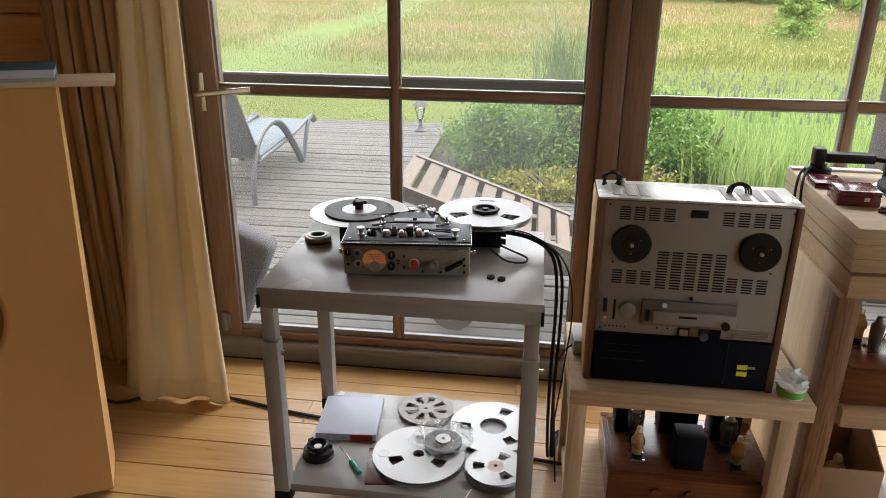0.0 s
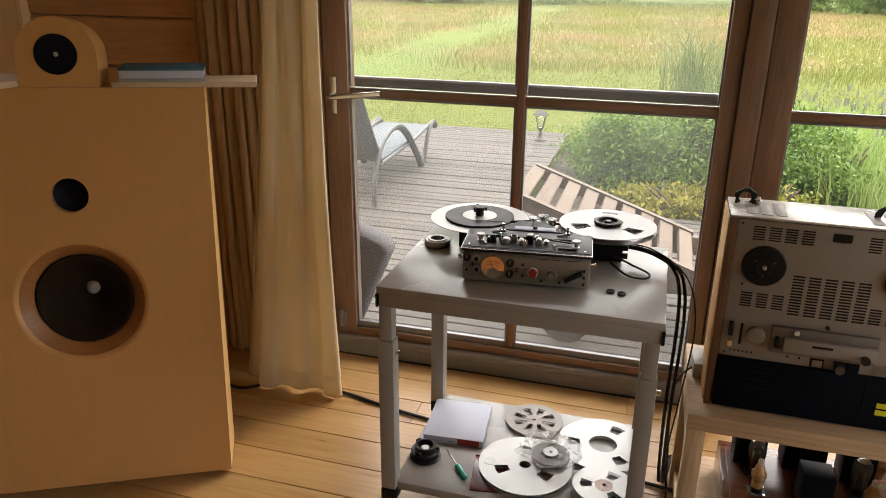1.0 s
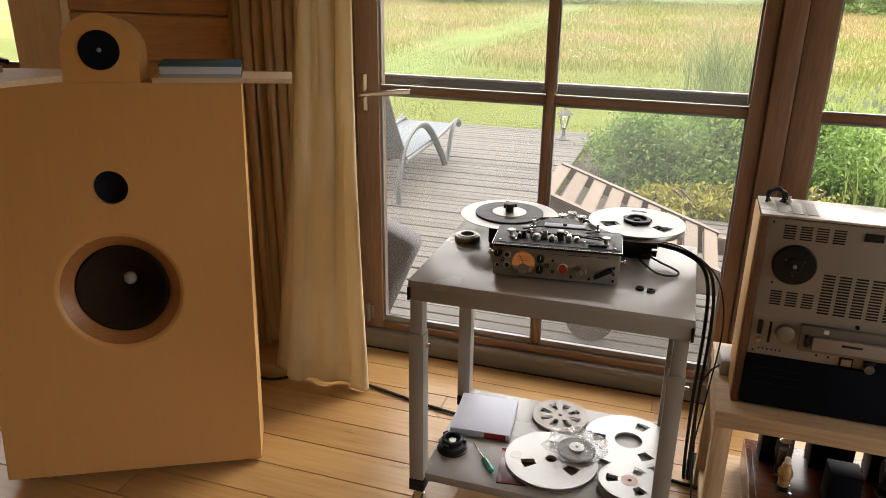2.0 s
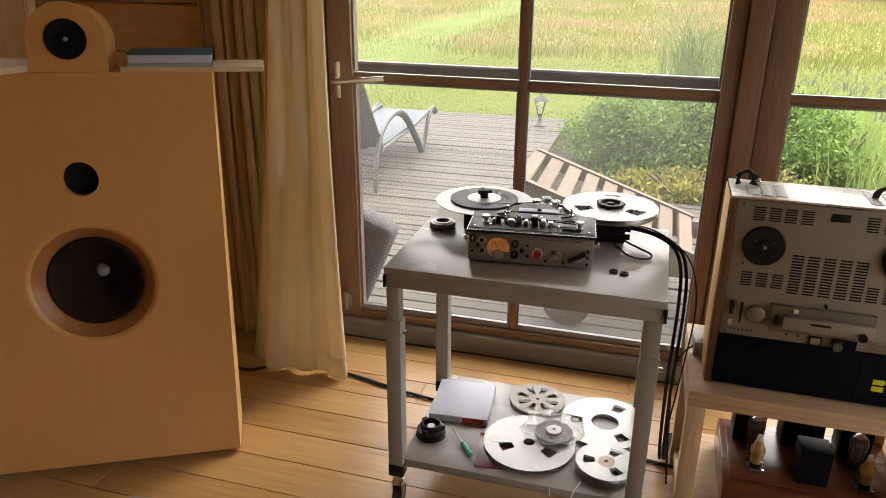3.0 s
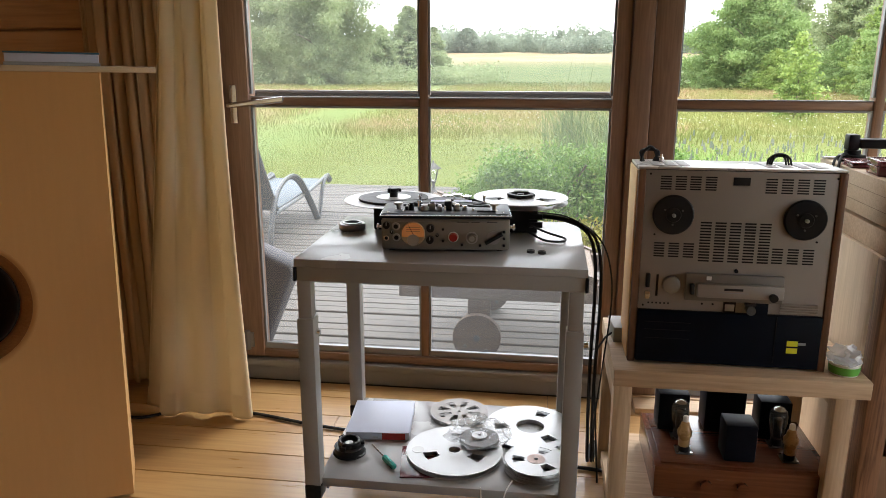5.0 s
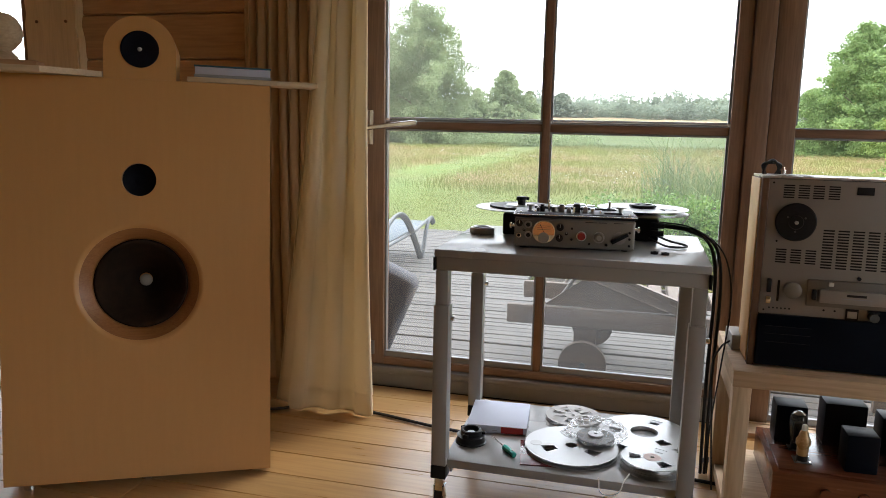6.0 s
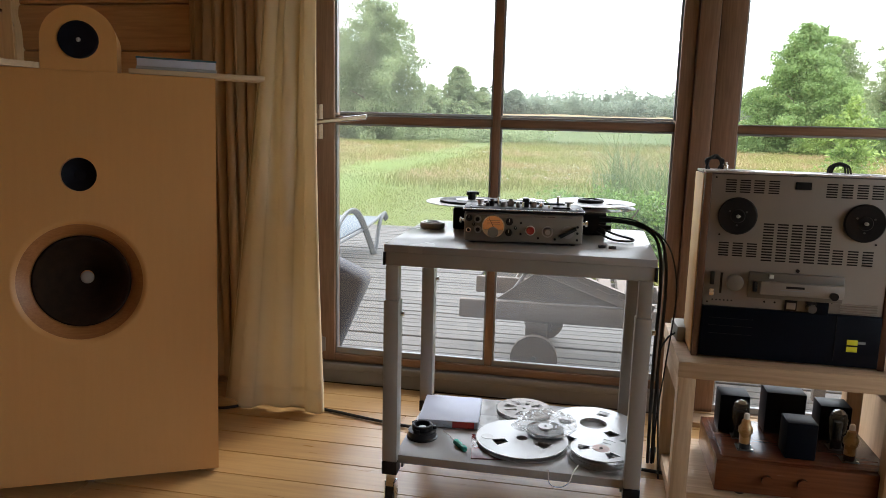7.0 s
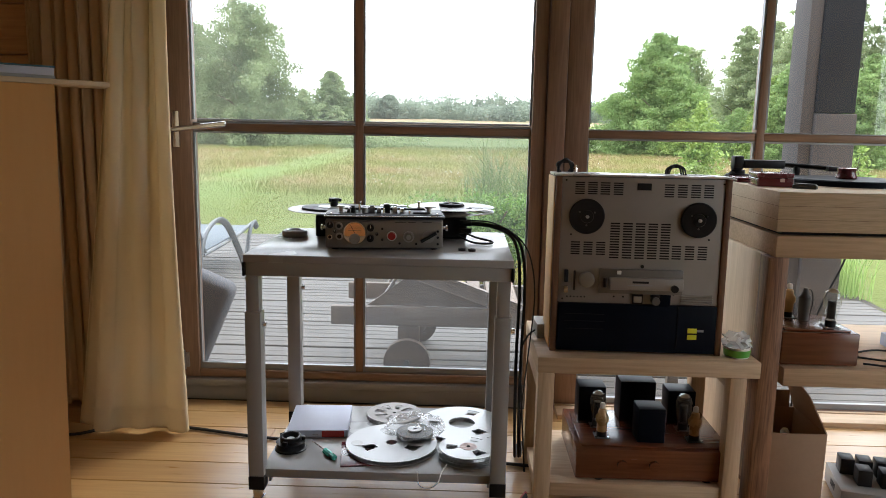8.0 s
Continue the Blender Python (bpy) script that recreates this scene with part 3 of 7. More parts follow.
ds = thing("floor_sill", pose(1.08, 2.70, 0), "low pale pine sill board under the glazed leaf", "sill", kind="structure")
part("sill_board", bx(-0.81, 0.855, -0.058, 0.045, -0.02, 0.022, 0.004), M["pine"], ds)
part("inner_rail", bx(-0.81, 0.78, 0.046, 0.062, -0.02, 0.026, 0.003), M["pine"], ds)
part("outer_sill", bx(-0.81, 0.80, 0.140, 0.225, -0.012, -0.004, 0.004), M["weather"], ds, "dark grey outer sill")

# door lever, escutcheon and hinge on the left stile
hx = -1.345 + 0.6025
part("escutcheon", bx(hx - 0.014, hx + 0.016, -0.042, -0.030, 0.998, 1.148, 0.004), M["chrome"], door_1, "steel escutcheon")
bm = B()
tube(bm, [(hx, -0.035, 1.071), (hx, -0.085, 1.071), (hx + 0.03, -0.095, 1.074), (hx + 0.228, -0.100, 1.098)], 0.0108, 12, 6)
part("lever", bm, M["chrome"], door_1, "brushed steel door lever")
bm = B()
cyl(bm, (hx - 0.005, -0.04, 0.035), 0.011, 0.085)
box(bm, hx - 0.016, hx + 0.02, -0.04, -0.03, 0.045, 0.11, 0.002)
part("hinge", bm, M["sill"], door_1, "grey hinge")

# north wall: logs, the pale corner post, and the closing parts above
wn_ = thing("wall_north", pose(-2.04, 2.80, 0), "orange pine log wall with dark horizontal joints", "wall", kind="structure")
part("wall_core", bx(-0.74, 0.578, 0.02, 0.14, 0, 2.338), M["log"], wn_)
wh = thing("wall_head", pose(0, 2.80, 2.34), "orange pine timber wall above the doors", "wall", kind="structure")
part("lintel", bx(-5.2, 3.4, -0.1, 0.12, 0.0, 0.357), M["log"], wh)
part("infill", bx(1.955, 3.4, -0.1, 0.12, -2.34, -0.002), M["plaster"], wh)
part("infill", bx(-5.2, -4.875, -0.1, 0.12, -2.34, -0.002), M["log"], wh)
post = thing("log_post", pose(-2.86, 2.77, 0), "pale pine corner post with a carved shoulder", "post", kind="structure")
prof = [(-0.142, 0), (0.140, 0), (0.142, 1.55), (0.126, 1.61), (0.138, 1.68), (0.14, 2.338), (-0.14, 2.338), (-0.145, 1.71), (-0.126, 1.66), (-0.15, 1.61), (-0.14, 1.54)]
bm = prism(B(), prof, -0.14, 0.18)
bmesh.ops.bevel(bm, geom=bm.edges[:], offset=0.006, segments=2, affect='EDGES')
part("shaft", bm, M["post"], post)
for x in (-0.075, 0.085):
    part("peg", cyl(B(), (x, -0.145, 1.622), 0.007, 0.02, 'y', 10), M["walnut"], post, "dark round peg")

ww = thing("wall_west", pose(-5.25, -0.45, 0), "orange pine timber wall", "wall", kind="structure")
part("wall_panel", bx(-0.06, 0.05, -3.2, 3.3, 0, 2.7), M["log"], ww)
ws = thing("wall_south", pose(0, -3.65, 0), "honey coloured painted wall", "wall", kind="structure")
part("wall_panel", bx(-5.2, 3.4, -0.06, 0.05, 0, 2.7), M["plaster"], ws)
# unseen wall; its window opening is added to brighten the room
we = thing("wall_east", pose(3.45, -0.45, 0), "honey coloured unseen wall with an added tall window", "wall", kind="structure")
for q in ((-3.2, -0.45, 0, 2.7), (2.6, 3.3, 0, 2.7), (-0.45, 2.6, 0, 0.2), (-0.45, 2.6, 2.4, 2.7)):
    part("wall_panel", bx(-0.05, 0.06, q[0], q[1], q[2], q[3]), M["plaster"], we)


# made-up window out of view that lets fill light into the room
def added_window(name, x, y0, y1, bars):
    w_ = thing(name, pose(x, 0.0, 0.2), "unseen window added in the side wall for room light", "window", kind="structure")
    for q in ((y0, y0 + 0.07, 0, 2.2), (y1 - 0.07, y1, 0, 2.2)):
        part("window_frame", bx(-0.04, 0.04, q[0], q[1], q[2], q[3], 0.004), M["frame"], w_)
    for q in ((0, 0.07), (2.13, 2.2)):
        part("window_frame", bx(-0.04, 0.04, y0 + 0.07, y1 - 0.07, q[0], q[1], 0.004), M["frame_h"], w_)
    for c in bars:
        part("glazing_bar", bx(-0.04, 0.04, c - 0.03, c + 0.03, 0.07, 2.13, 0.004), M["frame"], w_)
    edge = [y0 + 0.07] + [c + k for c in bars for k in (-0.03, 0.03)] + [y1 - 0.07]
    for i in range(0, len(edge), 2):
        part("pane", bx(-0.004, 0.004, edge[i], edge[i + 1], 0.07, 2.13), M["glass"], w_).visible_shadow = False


added_window("fill_window", 3.45, -0.90, 2.15, (0.625,))
bm = B()
box(bm, -5.3, 3.5, -3.7, 2.92, 2.74, 2.86)
for i in range(44):
    y = -3.7 + i * 0.148
    box(bm, -5.2, 3.4, y, y + 0.144, 2.70, 2.738, 0.003, seg=1)
solo("ceiling", bm, M["pine_y"], "pine plank ceiling", "ceiling", kind="structure")


# ---------------- outdoors ----------------
def ground_z(y):
    return -0.30 + 0.024 * max(0.0, min(y, 170.0) - 45.0)


ys = [-600, -60, -10, 0] + [3 + i * 1.0 for i in range(60)] + [70, 80, 95, 110, 130, 150, 170, 250, 400, 900]
xs = [-900, -300, -100] + [-50 + 4 * i for i in range(26)] + [100, 300, 900]
verts, faces = [], []
for y in ys:
    for x in xs:
        verts.append((x, y, ground_z(y) + (0.05 * noise.noise((x * 0.15, y * 0.15, 0)) if y > 9 else 0)))
nx = len(xs)
for j in range(len(ys) - 1):
    for i in range(nx - 1):
        a = j * nx + i
        faces.append((a, a + 1, a + nx + 1, a + nx))
gob = new("ground", raw_mesh("ground", verts, faces, M["ground"]))
gob.data.polygons.foreach_set("use_smooth", [True] * len(gob.data.polygons))
tagged(gob, "mown lawn running into a straw and rust coloured meadow", "meadow", kind="structure")


def blades(name, pts, heights, width, material, lean=0.35, seed=1):
    """Many bent blades, one mesh: root, knee and tip."""
    rs = np.random.RandomState(seed)
    n = len(pts)
    p = np.array(pts, float)
    h = np.array(heights, float)[:, None]
    a = rs.uniform(0, 2 * math.pi, n)
    d = np.stack([np.cos(a), np.sin(a), np.zeros(n)], 1)
    a2 = rs.uniform(-0.7, 0.7, n)
    s = np.stack([np.cos(a2), np.sin(a2), np.zeros(n)], 1) * (width if np.isscalar(width) else np.array(width)[:, None]) * 0.5
    ln = rs.uniform(0.1, 1.0, n)[:, None] * lean
    up = np.array([0, 0, 1.0])
    k = p + up * h * 0.55 + d * ln * h * 0.25
    t = p + up * h * (1 - 0.25 * ln) + d * ln * h
    v = np.concatenate([p - s, p + s, k - s * 0.8, k + s * 0.8, t], 1).reshape(-1, 3)
    f = []
    for i in range(n):
        o = i * 5
        f.append((o, o + 1, o + 3, o + 2))
        f.append((o + 2, o + 3, o + 4))
    return raw_mesh(name, v.tolist(), f, material)


rs = np.random.RandomState(7)
pts, hs, wd = [], [], []
while len(pts) < 170000:
    y = 9.0 + 40 * rs.rand() ** 1.6
    x = rs.uniform(-0.62 * y - 2, 0.62 * y + 2)
    edge = 15.0 + 1.2 * noise.noise((x * 0.35, 1.7, 0)) + 1.4 * rs.rand() ** 2
    on_path = abs(x + 0.02 * y + 5.75 + 0.8 * noise.noise((0.0, y * 0.12, 3.0))) < 0.6 + 0.9 * rs.rand()
    h = rs.uniform(0.03, 0.06) if (y < edge or on_path) else rs.uniform(0.08, 0.27)
    pts.append((x, y, ground_z(y) - 0.01))
    hs.append(h)
    wd.append(0.003 + 0.00035 * y)
gr = new("meadow_grass", blades("meadow_grass", pts, hs, wd, M["blades"], 0.8, 3))
tagged(gr, "tall straw and rust meadow grasses with short lawn in front", "grass", kind="stuff")
pts = []
while len(pts) < 800:
    y = 15.6 + 16 * rs.rand() ** 1.3
    x = rs.uniform(-0.6 * y, 0.5 * y)
    if noise.noise((x * 0.25, y * 0.25, 9)) > 0.0 and abs(x + 5.4) > 0.5:
        pts.append((x, y, ground_z(y) + rs.uniform(0.22, 0.42)))
v, f = [], []
for x, y, z in pts:
    o, r = len(v), 0.008 + 0.0008 * y * rs.rand()
    v += [(x - r, y, z), (x, y - r, z + r * 0.6), (x + r, y, z), (x, y + r, z + r * 0.6)]
    f.append((o, o + 1, o + 2, o + 3))
tagged(new("meadow_flowers", raw_mesh("meadow_flowers", v, f, M["white"])), "small white meadow flowers scattered through the grass", "flowers", kind="stuff")


v, f = [], []
for i in range(20000):
    y = 15.6 + 20 * rs.rand() ** 1.3
    x = rs.uniform(-0.62 * y, 0.62 * y)
    if abs(x + 5.4) < 1.0 or noise.noise((x * 0.3, y * 0.22, 4)) < -0.12 + max(0.0, min(0.5, x * 0.12)):
        continue
    z, h, w = ground_z(y) + rs.uniform(0.12, 0.28), rs.uniform(0.025, 0.06), 0.005 + 0.0005 * y
    o = len(v)
    v += [(x - w, y, z), (x, y - w, z + h * 0.4), (x + w, y, z), (x + w * 0.3, y, z + h)]
    f.append((o, o + 1, o + 2, o + 3))
tagged(new("grass_heads", raw_mesh("grass_heads", v, f, M["seedhead"])), "rust and straw coloured grass seed heads", "grass", kind="stuff")


def leaf_cloud(name, clumps, n, size, material, seed, droop=0.0, flat=0.5, loose=0.55):
    """Leaves as small quads in ellipsoid clumps, more on the outside, in all directions."""
    r = np.random.RandomState(seed)
    w = np.array([c[3] * c[4] * c[5] for c in clumps]) ** 0.67
    which = r.choice(len(clumps), n, p=w / w.sum())
    c = np.array(clumps)[which]
    d = r.normal(size=(n, 3))
    d /= np.linalg.norm(d, axis=1)[:, None]
    rad = r.uniform(0.25, 1.0, n)[:, None] ** 0.55
    p = c[:, :3] + d * rad * c[:, 3:6] * (0.85 + loose * np.minimum(1.6, np.abs(r.normal(size=(n, 1)))))
    p[:, 2] -= droop * r.rand(n) ** 2
    u = r.normal(size=(n, 3)) + np.array([0, 0, -droop])
    u /= np.linalg.norm(u, axis=1)[:, None]
    q = np.cross(u, r.normal(size=(n, 3)))
    q /= np.linalg.norm(q, axis=1)[:, None]
    s = size * r.uniform(0.6, 1.4, (n, 1))
    v = np.concatenate([p - u * s, p + q * s * flat, p + u * s, p - q * s * flat], 1).reshape(-1, 3)
    return raw_mesh(name, v.tolist(), [(4 * i, 4 * i + 1, 4 * i + 2, 4 * i + 3) for i in range(n)], material)


def tree(name, x, y, h, w, material, seed, label, n=5000, size=0.2, trunk=0.25, kind_="broad", droop=0.0, low=0.1):
    z = ground_z(y) - 0.05
    t = thing(name, pose(x, y, z), label, "tree", "trees beyond the meadow")
    r = random.Random(seed)
    bm = B()
    top = h * 0.85
    tube(bm, [(0, 0, 0), (r.uniform(-0.1, 0.1) * w, 0, top * 0.35), (r.uniform(-0.1, 0.1) * w, 0, top * 0.7), (0, 0, top)], lambda k: trunk * (1 - 0.85 * k) * 0.5, 8, 4)
    for i in range(9):
        a, zz = r.uniform(0, 6.28), top * r.uniform(0.2, 0.8)
        L = w * 0.4 * (1.1 - zz / h)
        tube(bm, [(0, 0, zz), (L * 0.5 * math.cos(a), L * 0.5 * math.sin(a), zz + L * 0.35), (L * math.cos(a), L * math.sin(a), zz + L * 0.5)], lambda k: trunk * 0.16 * (1 - 0.8 * k), 6, 3)
    part("trunk", bm, M["bark"], t)
    # boughs of uneven length, each set with clumps that shrink towards its tip
    cl = [(0, 0, h * 0.38, w * 0.16, w * 0.16, h * 0.26)]
    boughs = 84
    for i in range(boughs):
        k = low + (0.985 - low) * ((i + r.random()) / boughs)
        if kind_ == "cone":
            rr = 0.05 + 0.5 * (1.0 - k) ** 0.85
        elif kind_ == "ogive":
            rr = 0.04 + 0.50 * (1.0 - k) ** 0.72
        elif kind_ == "round":
            rr = 0.5 * math.sin(math.pi * (0.16 + 0.78 * k)) ** 0.75
        else:
            rr = 0.5 * max(0.03, 1 - k ** 1.6) ** 0.75
        a = i * 2.39996 + r.uniform(-0.5, 0.5)
        L = w * rr * r.uniform(0.62, 1.12)
        rise = h * (0.05 if kind_ == "cone" else 0.09) * r.uniform(-0.3, 1.0) * (1 - k)
        for q in (0.35, 0.6, 0.8, 0.95):
            s = w * (0.018 + 0.066 * rr * 2 * (1.25 - q)) * r.uniform(0.7, 1.25)
            j = w * 0.03
            cl.append((L * q * math.cos(a) + r.uniform(-j, j), L * q * math.sin(a) + r.uniform(-j, j),
                       min(k * h + rise * q - droop * 0.4 * q * q, h - s * 0.6), s * 1.2, s * 1.2, s * 0.75))
    ob = new("crown", leaf_cloud("crown", cl, n, size, material, seed, droop, loose=0.65))
    ob.parent = t
    return t


WILLOW = "tall grey-green willow standing in the meadow"
tree("willow_tree", -13.7, 45.7, 9.0, 7.4, M["willow"], 11, WILLOW, 100000, 0.070, 0.5, "round", droop=0.5, low=0.02)
tree("willow_tree", -17.9, 48.6, 8.0, 6.4, M["willow"], 14, WILLOW, 70000, 0.070, 0.5, "round", droop=0.5, low=0.02)
tree("young_birch", -11.6, 63.7, 5.5, 7.0, M["willow"], 21, "small pointed green tree at the field edge", 52000, 0.080, 0.25, "cone", low=0.02)
for x, y, hh, ww, sd in ((-12.9, 58.3, 3.9, 4.0, 22), (-14.3, 60.0, 3.4, 3.6, 26), (-9.9, 66.0, 3.9, 3.4, 23), (-10.6, 60.0, 2.6, 3.2, 27), (-15.8, 56.0, 3.0, 3.6, 28)):
    tree("field_maple", x, y, hh, ww, M["willow"], sd, "low rounded green tree at the field edge", 16000, 0.085, 0.25, low=0.0)
tree("field_maple", -16.5, 158.8, 5.0, 5.6, M["farwood"], 24, "tree far across the field, haze in its grey-green colour", 9000, 0.3, 0.3, "round", low=0.0)
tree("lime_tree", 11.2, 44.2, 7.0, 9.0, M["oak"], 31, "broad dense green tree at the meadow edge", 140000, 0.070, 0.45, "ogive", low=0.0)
tree("birch_tree", 16.6, 57.1, 7.4, 9.0, M["needle"], 34, "pale grey-green pointed tree behind the broad tree", 60000, 0.080, 0.3, "cone", low=0.0)
for x, y, hh, sd in ((18.6, 51.3, 8.4, 40), (20.9, 52.0, 8.8, 41), (19.9, 45.6, 9.4, 42), (22.0, 44.7, 10.6, 43), (24.6, 44.0, 11.2, 46), (27.6, 44.0, 11.5, 44), (31.5, 45.0, 12.0, 45)):
    tree("pine_tree", x, y, hh, 7.0, M["needle"], sd, "tall grey-green pine in the wood edge", 52000, 0.080, 0.35, "cone", low=0.0)
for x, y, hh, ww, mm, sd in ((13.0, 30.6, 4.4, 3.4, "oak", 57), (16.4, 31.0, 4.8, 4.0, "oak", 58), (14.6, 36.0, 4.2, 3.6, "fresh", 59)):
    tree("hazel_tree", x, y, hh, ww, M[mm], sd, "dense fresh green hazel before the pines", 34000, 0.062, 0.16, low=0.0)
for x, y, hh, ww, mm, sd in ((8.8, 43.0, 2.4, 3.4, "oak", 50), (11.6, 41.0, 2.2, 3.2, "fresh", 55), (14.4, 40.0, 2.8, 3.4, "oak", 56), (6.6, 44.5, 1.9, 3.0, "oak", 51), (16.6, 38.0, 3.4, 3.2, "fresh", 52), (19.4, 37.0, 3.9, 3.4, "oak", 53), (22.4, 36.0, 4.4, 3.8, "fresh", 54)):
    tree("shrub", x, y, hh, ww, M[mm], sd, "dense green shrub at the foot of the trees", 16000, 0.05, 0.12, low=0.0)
tree("young_apple_tree", 7.0, 22.6, 2.45, 1.9, M["fresh"], 61, "small light green shrub with loose leafy shoots", 3600, 0.060, 0.06, low=0.05)
tree("young_apple_tree", 8.2, 15.6, 1.4, 0.8, M["fresh"], 62, "thin young tree with few leaves", 420, 0.045, 0.05, low=0.4)
cl = []
r_ = random.Random(6)
for i in range(190):
    x, y = -26.0 + 22.0 * r_.random(), r_.uniform(46, 54)
    cl.append((x, y, ground_z(y) + 0.25, r_.uniform(0.5, 1.2), 0.5, r_.uniform(0.4, 0.8)))
tagged(new("low_scrub", leaf_cloud("low_scrub", cl, 40000, 0.08, M["willow"], 8)), "low green scrub along the end of the meadow", "scrub", kind="stuff")

# woods along the field's far edge
cl = []
r_ = random.Random(5)
for i in range(170):
    az = radians(-34 + 70 * i / 170 + r_.uniform(-0.3, 0.3))
    ds = r_.uniform(150, 185)
    x, y = ds * math.sin(az), ds * math.cos(az)
    hh = r_.uniform(2.4, 4.6)
    cl.append((x, y, ground_z(y) + hh * 0.4, r_.uniform(1.2, 3.0), 1.5, hh * 0.62))
tagged(new("far_woods", leaf_cloud("far_woods", cl, 130000, 0.24, M["farwood"], 9, loose=0.12)), "low wood along the far edge of the field, haze in its colour", "woods", kind="stuff")
cl = []
for i in range(150):
    az = radians(-36 + 74 * i / 150 + r_.uniform(-0.4, 0.4))
    ds = r_.uniform(300, 380)
    x, y = ds * math.sin(az), ds * math.cos(az)
    hh = r_.uniform(9.0, 14.0)
    cl.append((x, y, 2.7 + hh * 0.4, r_.uniform(4, 9), 4, hh * 0.6))
tagged(new("far_woods", leaf_cloud("far_woods", cl, 60000, 0.75, M["farwood"], 10, loose=0.1)), "distant wood on the horizon, haze in its pale colour", "woods", kind="stuff")

# deck
dk = thing("deck", pose(0, 2.95, -0.18), "weathered grey timber deck outside the doors", "deck", kind="structure")
part("joists", bx(-6.4, -1.3, 0.0, 5.8, -0.13, -0.10), M["deck"], dk)
part("joists", bx(-1.3, 3.2, 0.0, 2.9, -0.13, -0.10), M["deck"], dk)
bm = B()
bmesh.ops.create_grid(bm, x_segments=24, y_segments=16, size=0.5)
for q in bm.verts:
    q.co = Vector((1.2 + q.co.x * 4.6, 7.2 + q.co.y * 2.7, -0.275 + 0.05 * noise.noise((q.co.x * 9, q.co.y * 9, 0))))
solo("flower_bed", bm, M["soil"], "dark soil bed beside the deck", "flower bed", kind="structure")

# lounger with bent tube arms on the deck
lg = thing("sun_lounger", pose(-2.58, 6.35, -0.18, 0, 0, 2), "grey tube sun lounger with a pale blue sling and raised back", "sun lounger")
for sx in (0.30, -0.30):
    bm = B()
    tube(bm, [(sx, -0.95, 0.0), (sx, -0.93, 0.22), (sx, -0.75, 0.46), (sx, -0.42, 0.545), (sx, -0.10, 0.46), (sx, 0.28, 0.16), (sx, 0.44, 0.012), (sx, 0.52, 0.05), (sx, 0.66, 0.27), (sx, 0.84, 0.365), (sx, 0.97, 0.30)], 0.019, 8, 8, 1.7)
    part("arm", bm, M["tubing"], lg, "bent grey tube arm and leg")
    part("side_rail", tube(B(), [(sx * 0.93, -0.75, 0.30), (sx * 0.93, 0.2, 0.31), (sx * 0.93, 0.9, 0.36)], 0.017, 8, 6), M["tubing"], lg)
    part("back_rail", tube(B(), [(sx * 0.93, -0.70, 0.31), (sx * 0.93, -1.0, 0.72), (sx * 0.93, -1.18, 0.98)], 0.016, 8, 6), M["tubing"], lg)
bm = B()
box(bm, -0.27, 0.27, -0.72, 0.88, 0.318, 0.330, 0.003)
part("sling", bm, M["sling"], lg, "pale blue woven sling")
bm = B()
box(bm, -0.27, 0.27, 0, 0.82, -0.006, 0.006, 0.003, m=pose(0, -0.72, 0.33, 180 - 54, 0, 0))
part("back_sling", bm, M["sling"], lg, "pale blue woven sling")

# wooden recliner near the doors
rc = thing("wooden_recliner", pose(0.17, -0.72, -0.18), "weathered wooden slatted recliner with a raised back", "garden chair")
for y in (4.36, 4.98):
    part("side_rail", bx(-1.03, 0.95, y - 0.02, y + 0.02, 0.295, 0.400, 0.006), M["teak_x"], rc)
    bm = B()
    box(bm, 0, 0.985, y - 0.018, y + 0.018, -0.055, 0.02, 0.004, m=Matrix.Translation((0.0, 0, 0.378)) @ Matrix.Rotation(radians(180 + 19.5), 4, 'Y'))
    part("back_rail", bm, M["teak_x"], rc)
    for x in (0.85,):
        part("leg", bx(x - 0.03, x + 0.03, y - 0.06, y - 0.0205, 0.0, 0.30, 0.004), M["teak_x"], rc)
    bm = B()
    tube(bm, [(-0.78, y + 0.03, 0.39), (-0.62, y + 0.03, 0.64)], 0.010, 6, 0)
    part("prop", bm, M["alu"], rc, "thin bare prop")
for i in range(9):
    d_ = 0.05 + i * 0.114
    bm = B()
    box(bm, d_ - 0.036, d_ + 0.036, 4.339, 4.957, -0.045, -0.022, 0.003, m=Matrix.Translation((0.0, 0, 0.378)) @ Matrix.Rotation(radians(180 + 19.5), 4, 'Y'))
    part("slat", bm, M["teak"], rc)
for i in range(8):
    part("slat", bx(0.07 + i * 0.112, 0.142 + i * 0.112, 4.339, 4.957, 0.385, 0.405, 0.003), M["teak"], rc)
for y, dx in ((4.24, -0.60), (5.04, -0.595)):
    bm = B()
    out = [(0.125 * math.cos(a), 0.125 + 0.125 * math.sin(a)) for a in [math.pi * k / 24 for k in range(48)]]
    prism(bm, out, y - 0.02, y + 0.02, m=Matrix.Translation((dx, 0, 0)))
    foot = part("wheel", bm, M["brown_disc"], rc, "solid brown wooden wheel")
    part("hub", cyl(B(), (dx, y - 0.032, 0.125), 0.016, 0.012, 'y', 14), M["iron"], foot)
    for q in ((-0.06, 0.08), (0.05, 0.06)):
        part("bolt", cyl(B(), (dx + q[0], y - 0.028, q[1]), 0.009, 0.008, 'y', 10), M["iron"], foot)
part("axle", tube(B(), [(-0.60, 4.26, 0.125), (-0.595, 5.02, 0.125)], 0.014, 10, 0), M["iron"], rc)
for y in (4.36, 4.98):
    part("axle_block", bx(-0.66, -0.54, y - 0.019, y + 0.019, 0.10, 0.2945, 0.006), M["brown_disc"], rc)

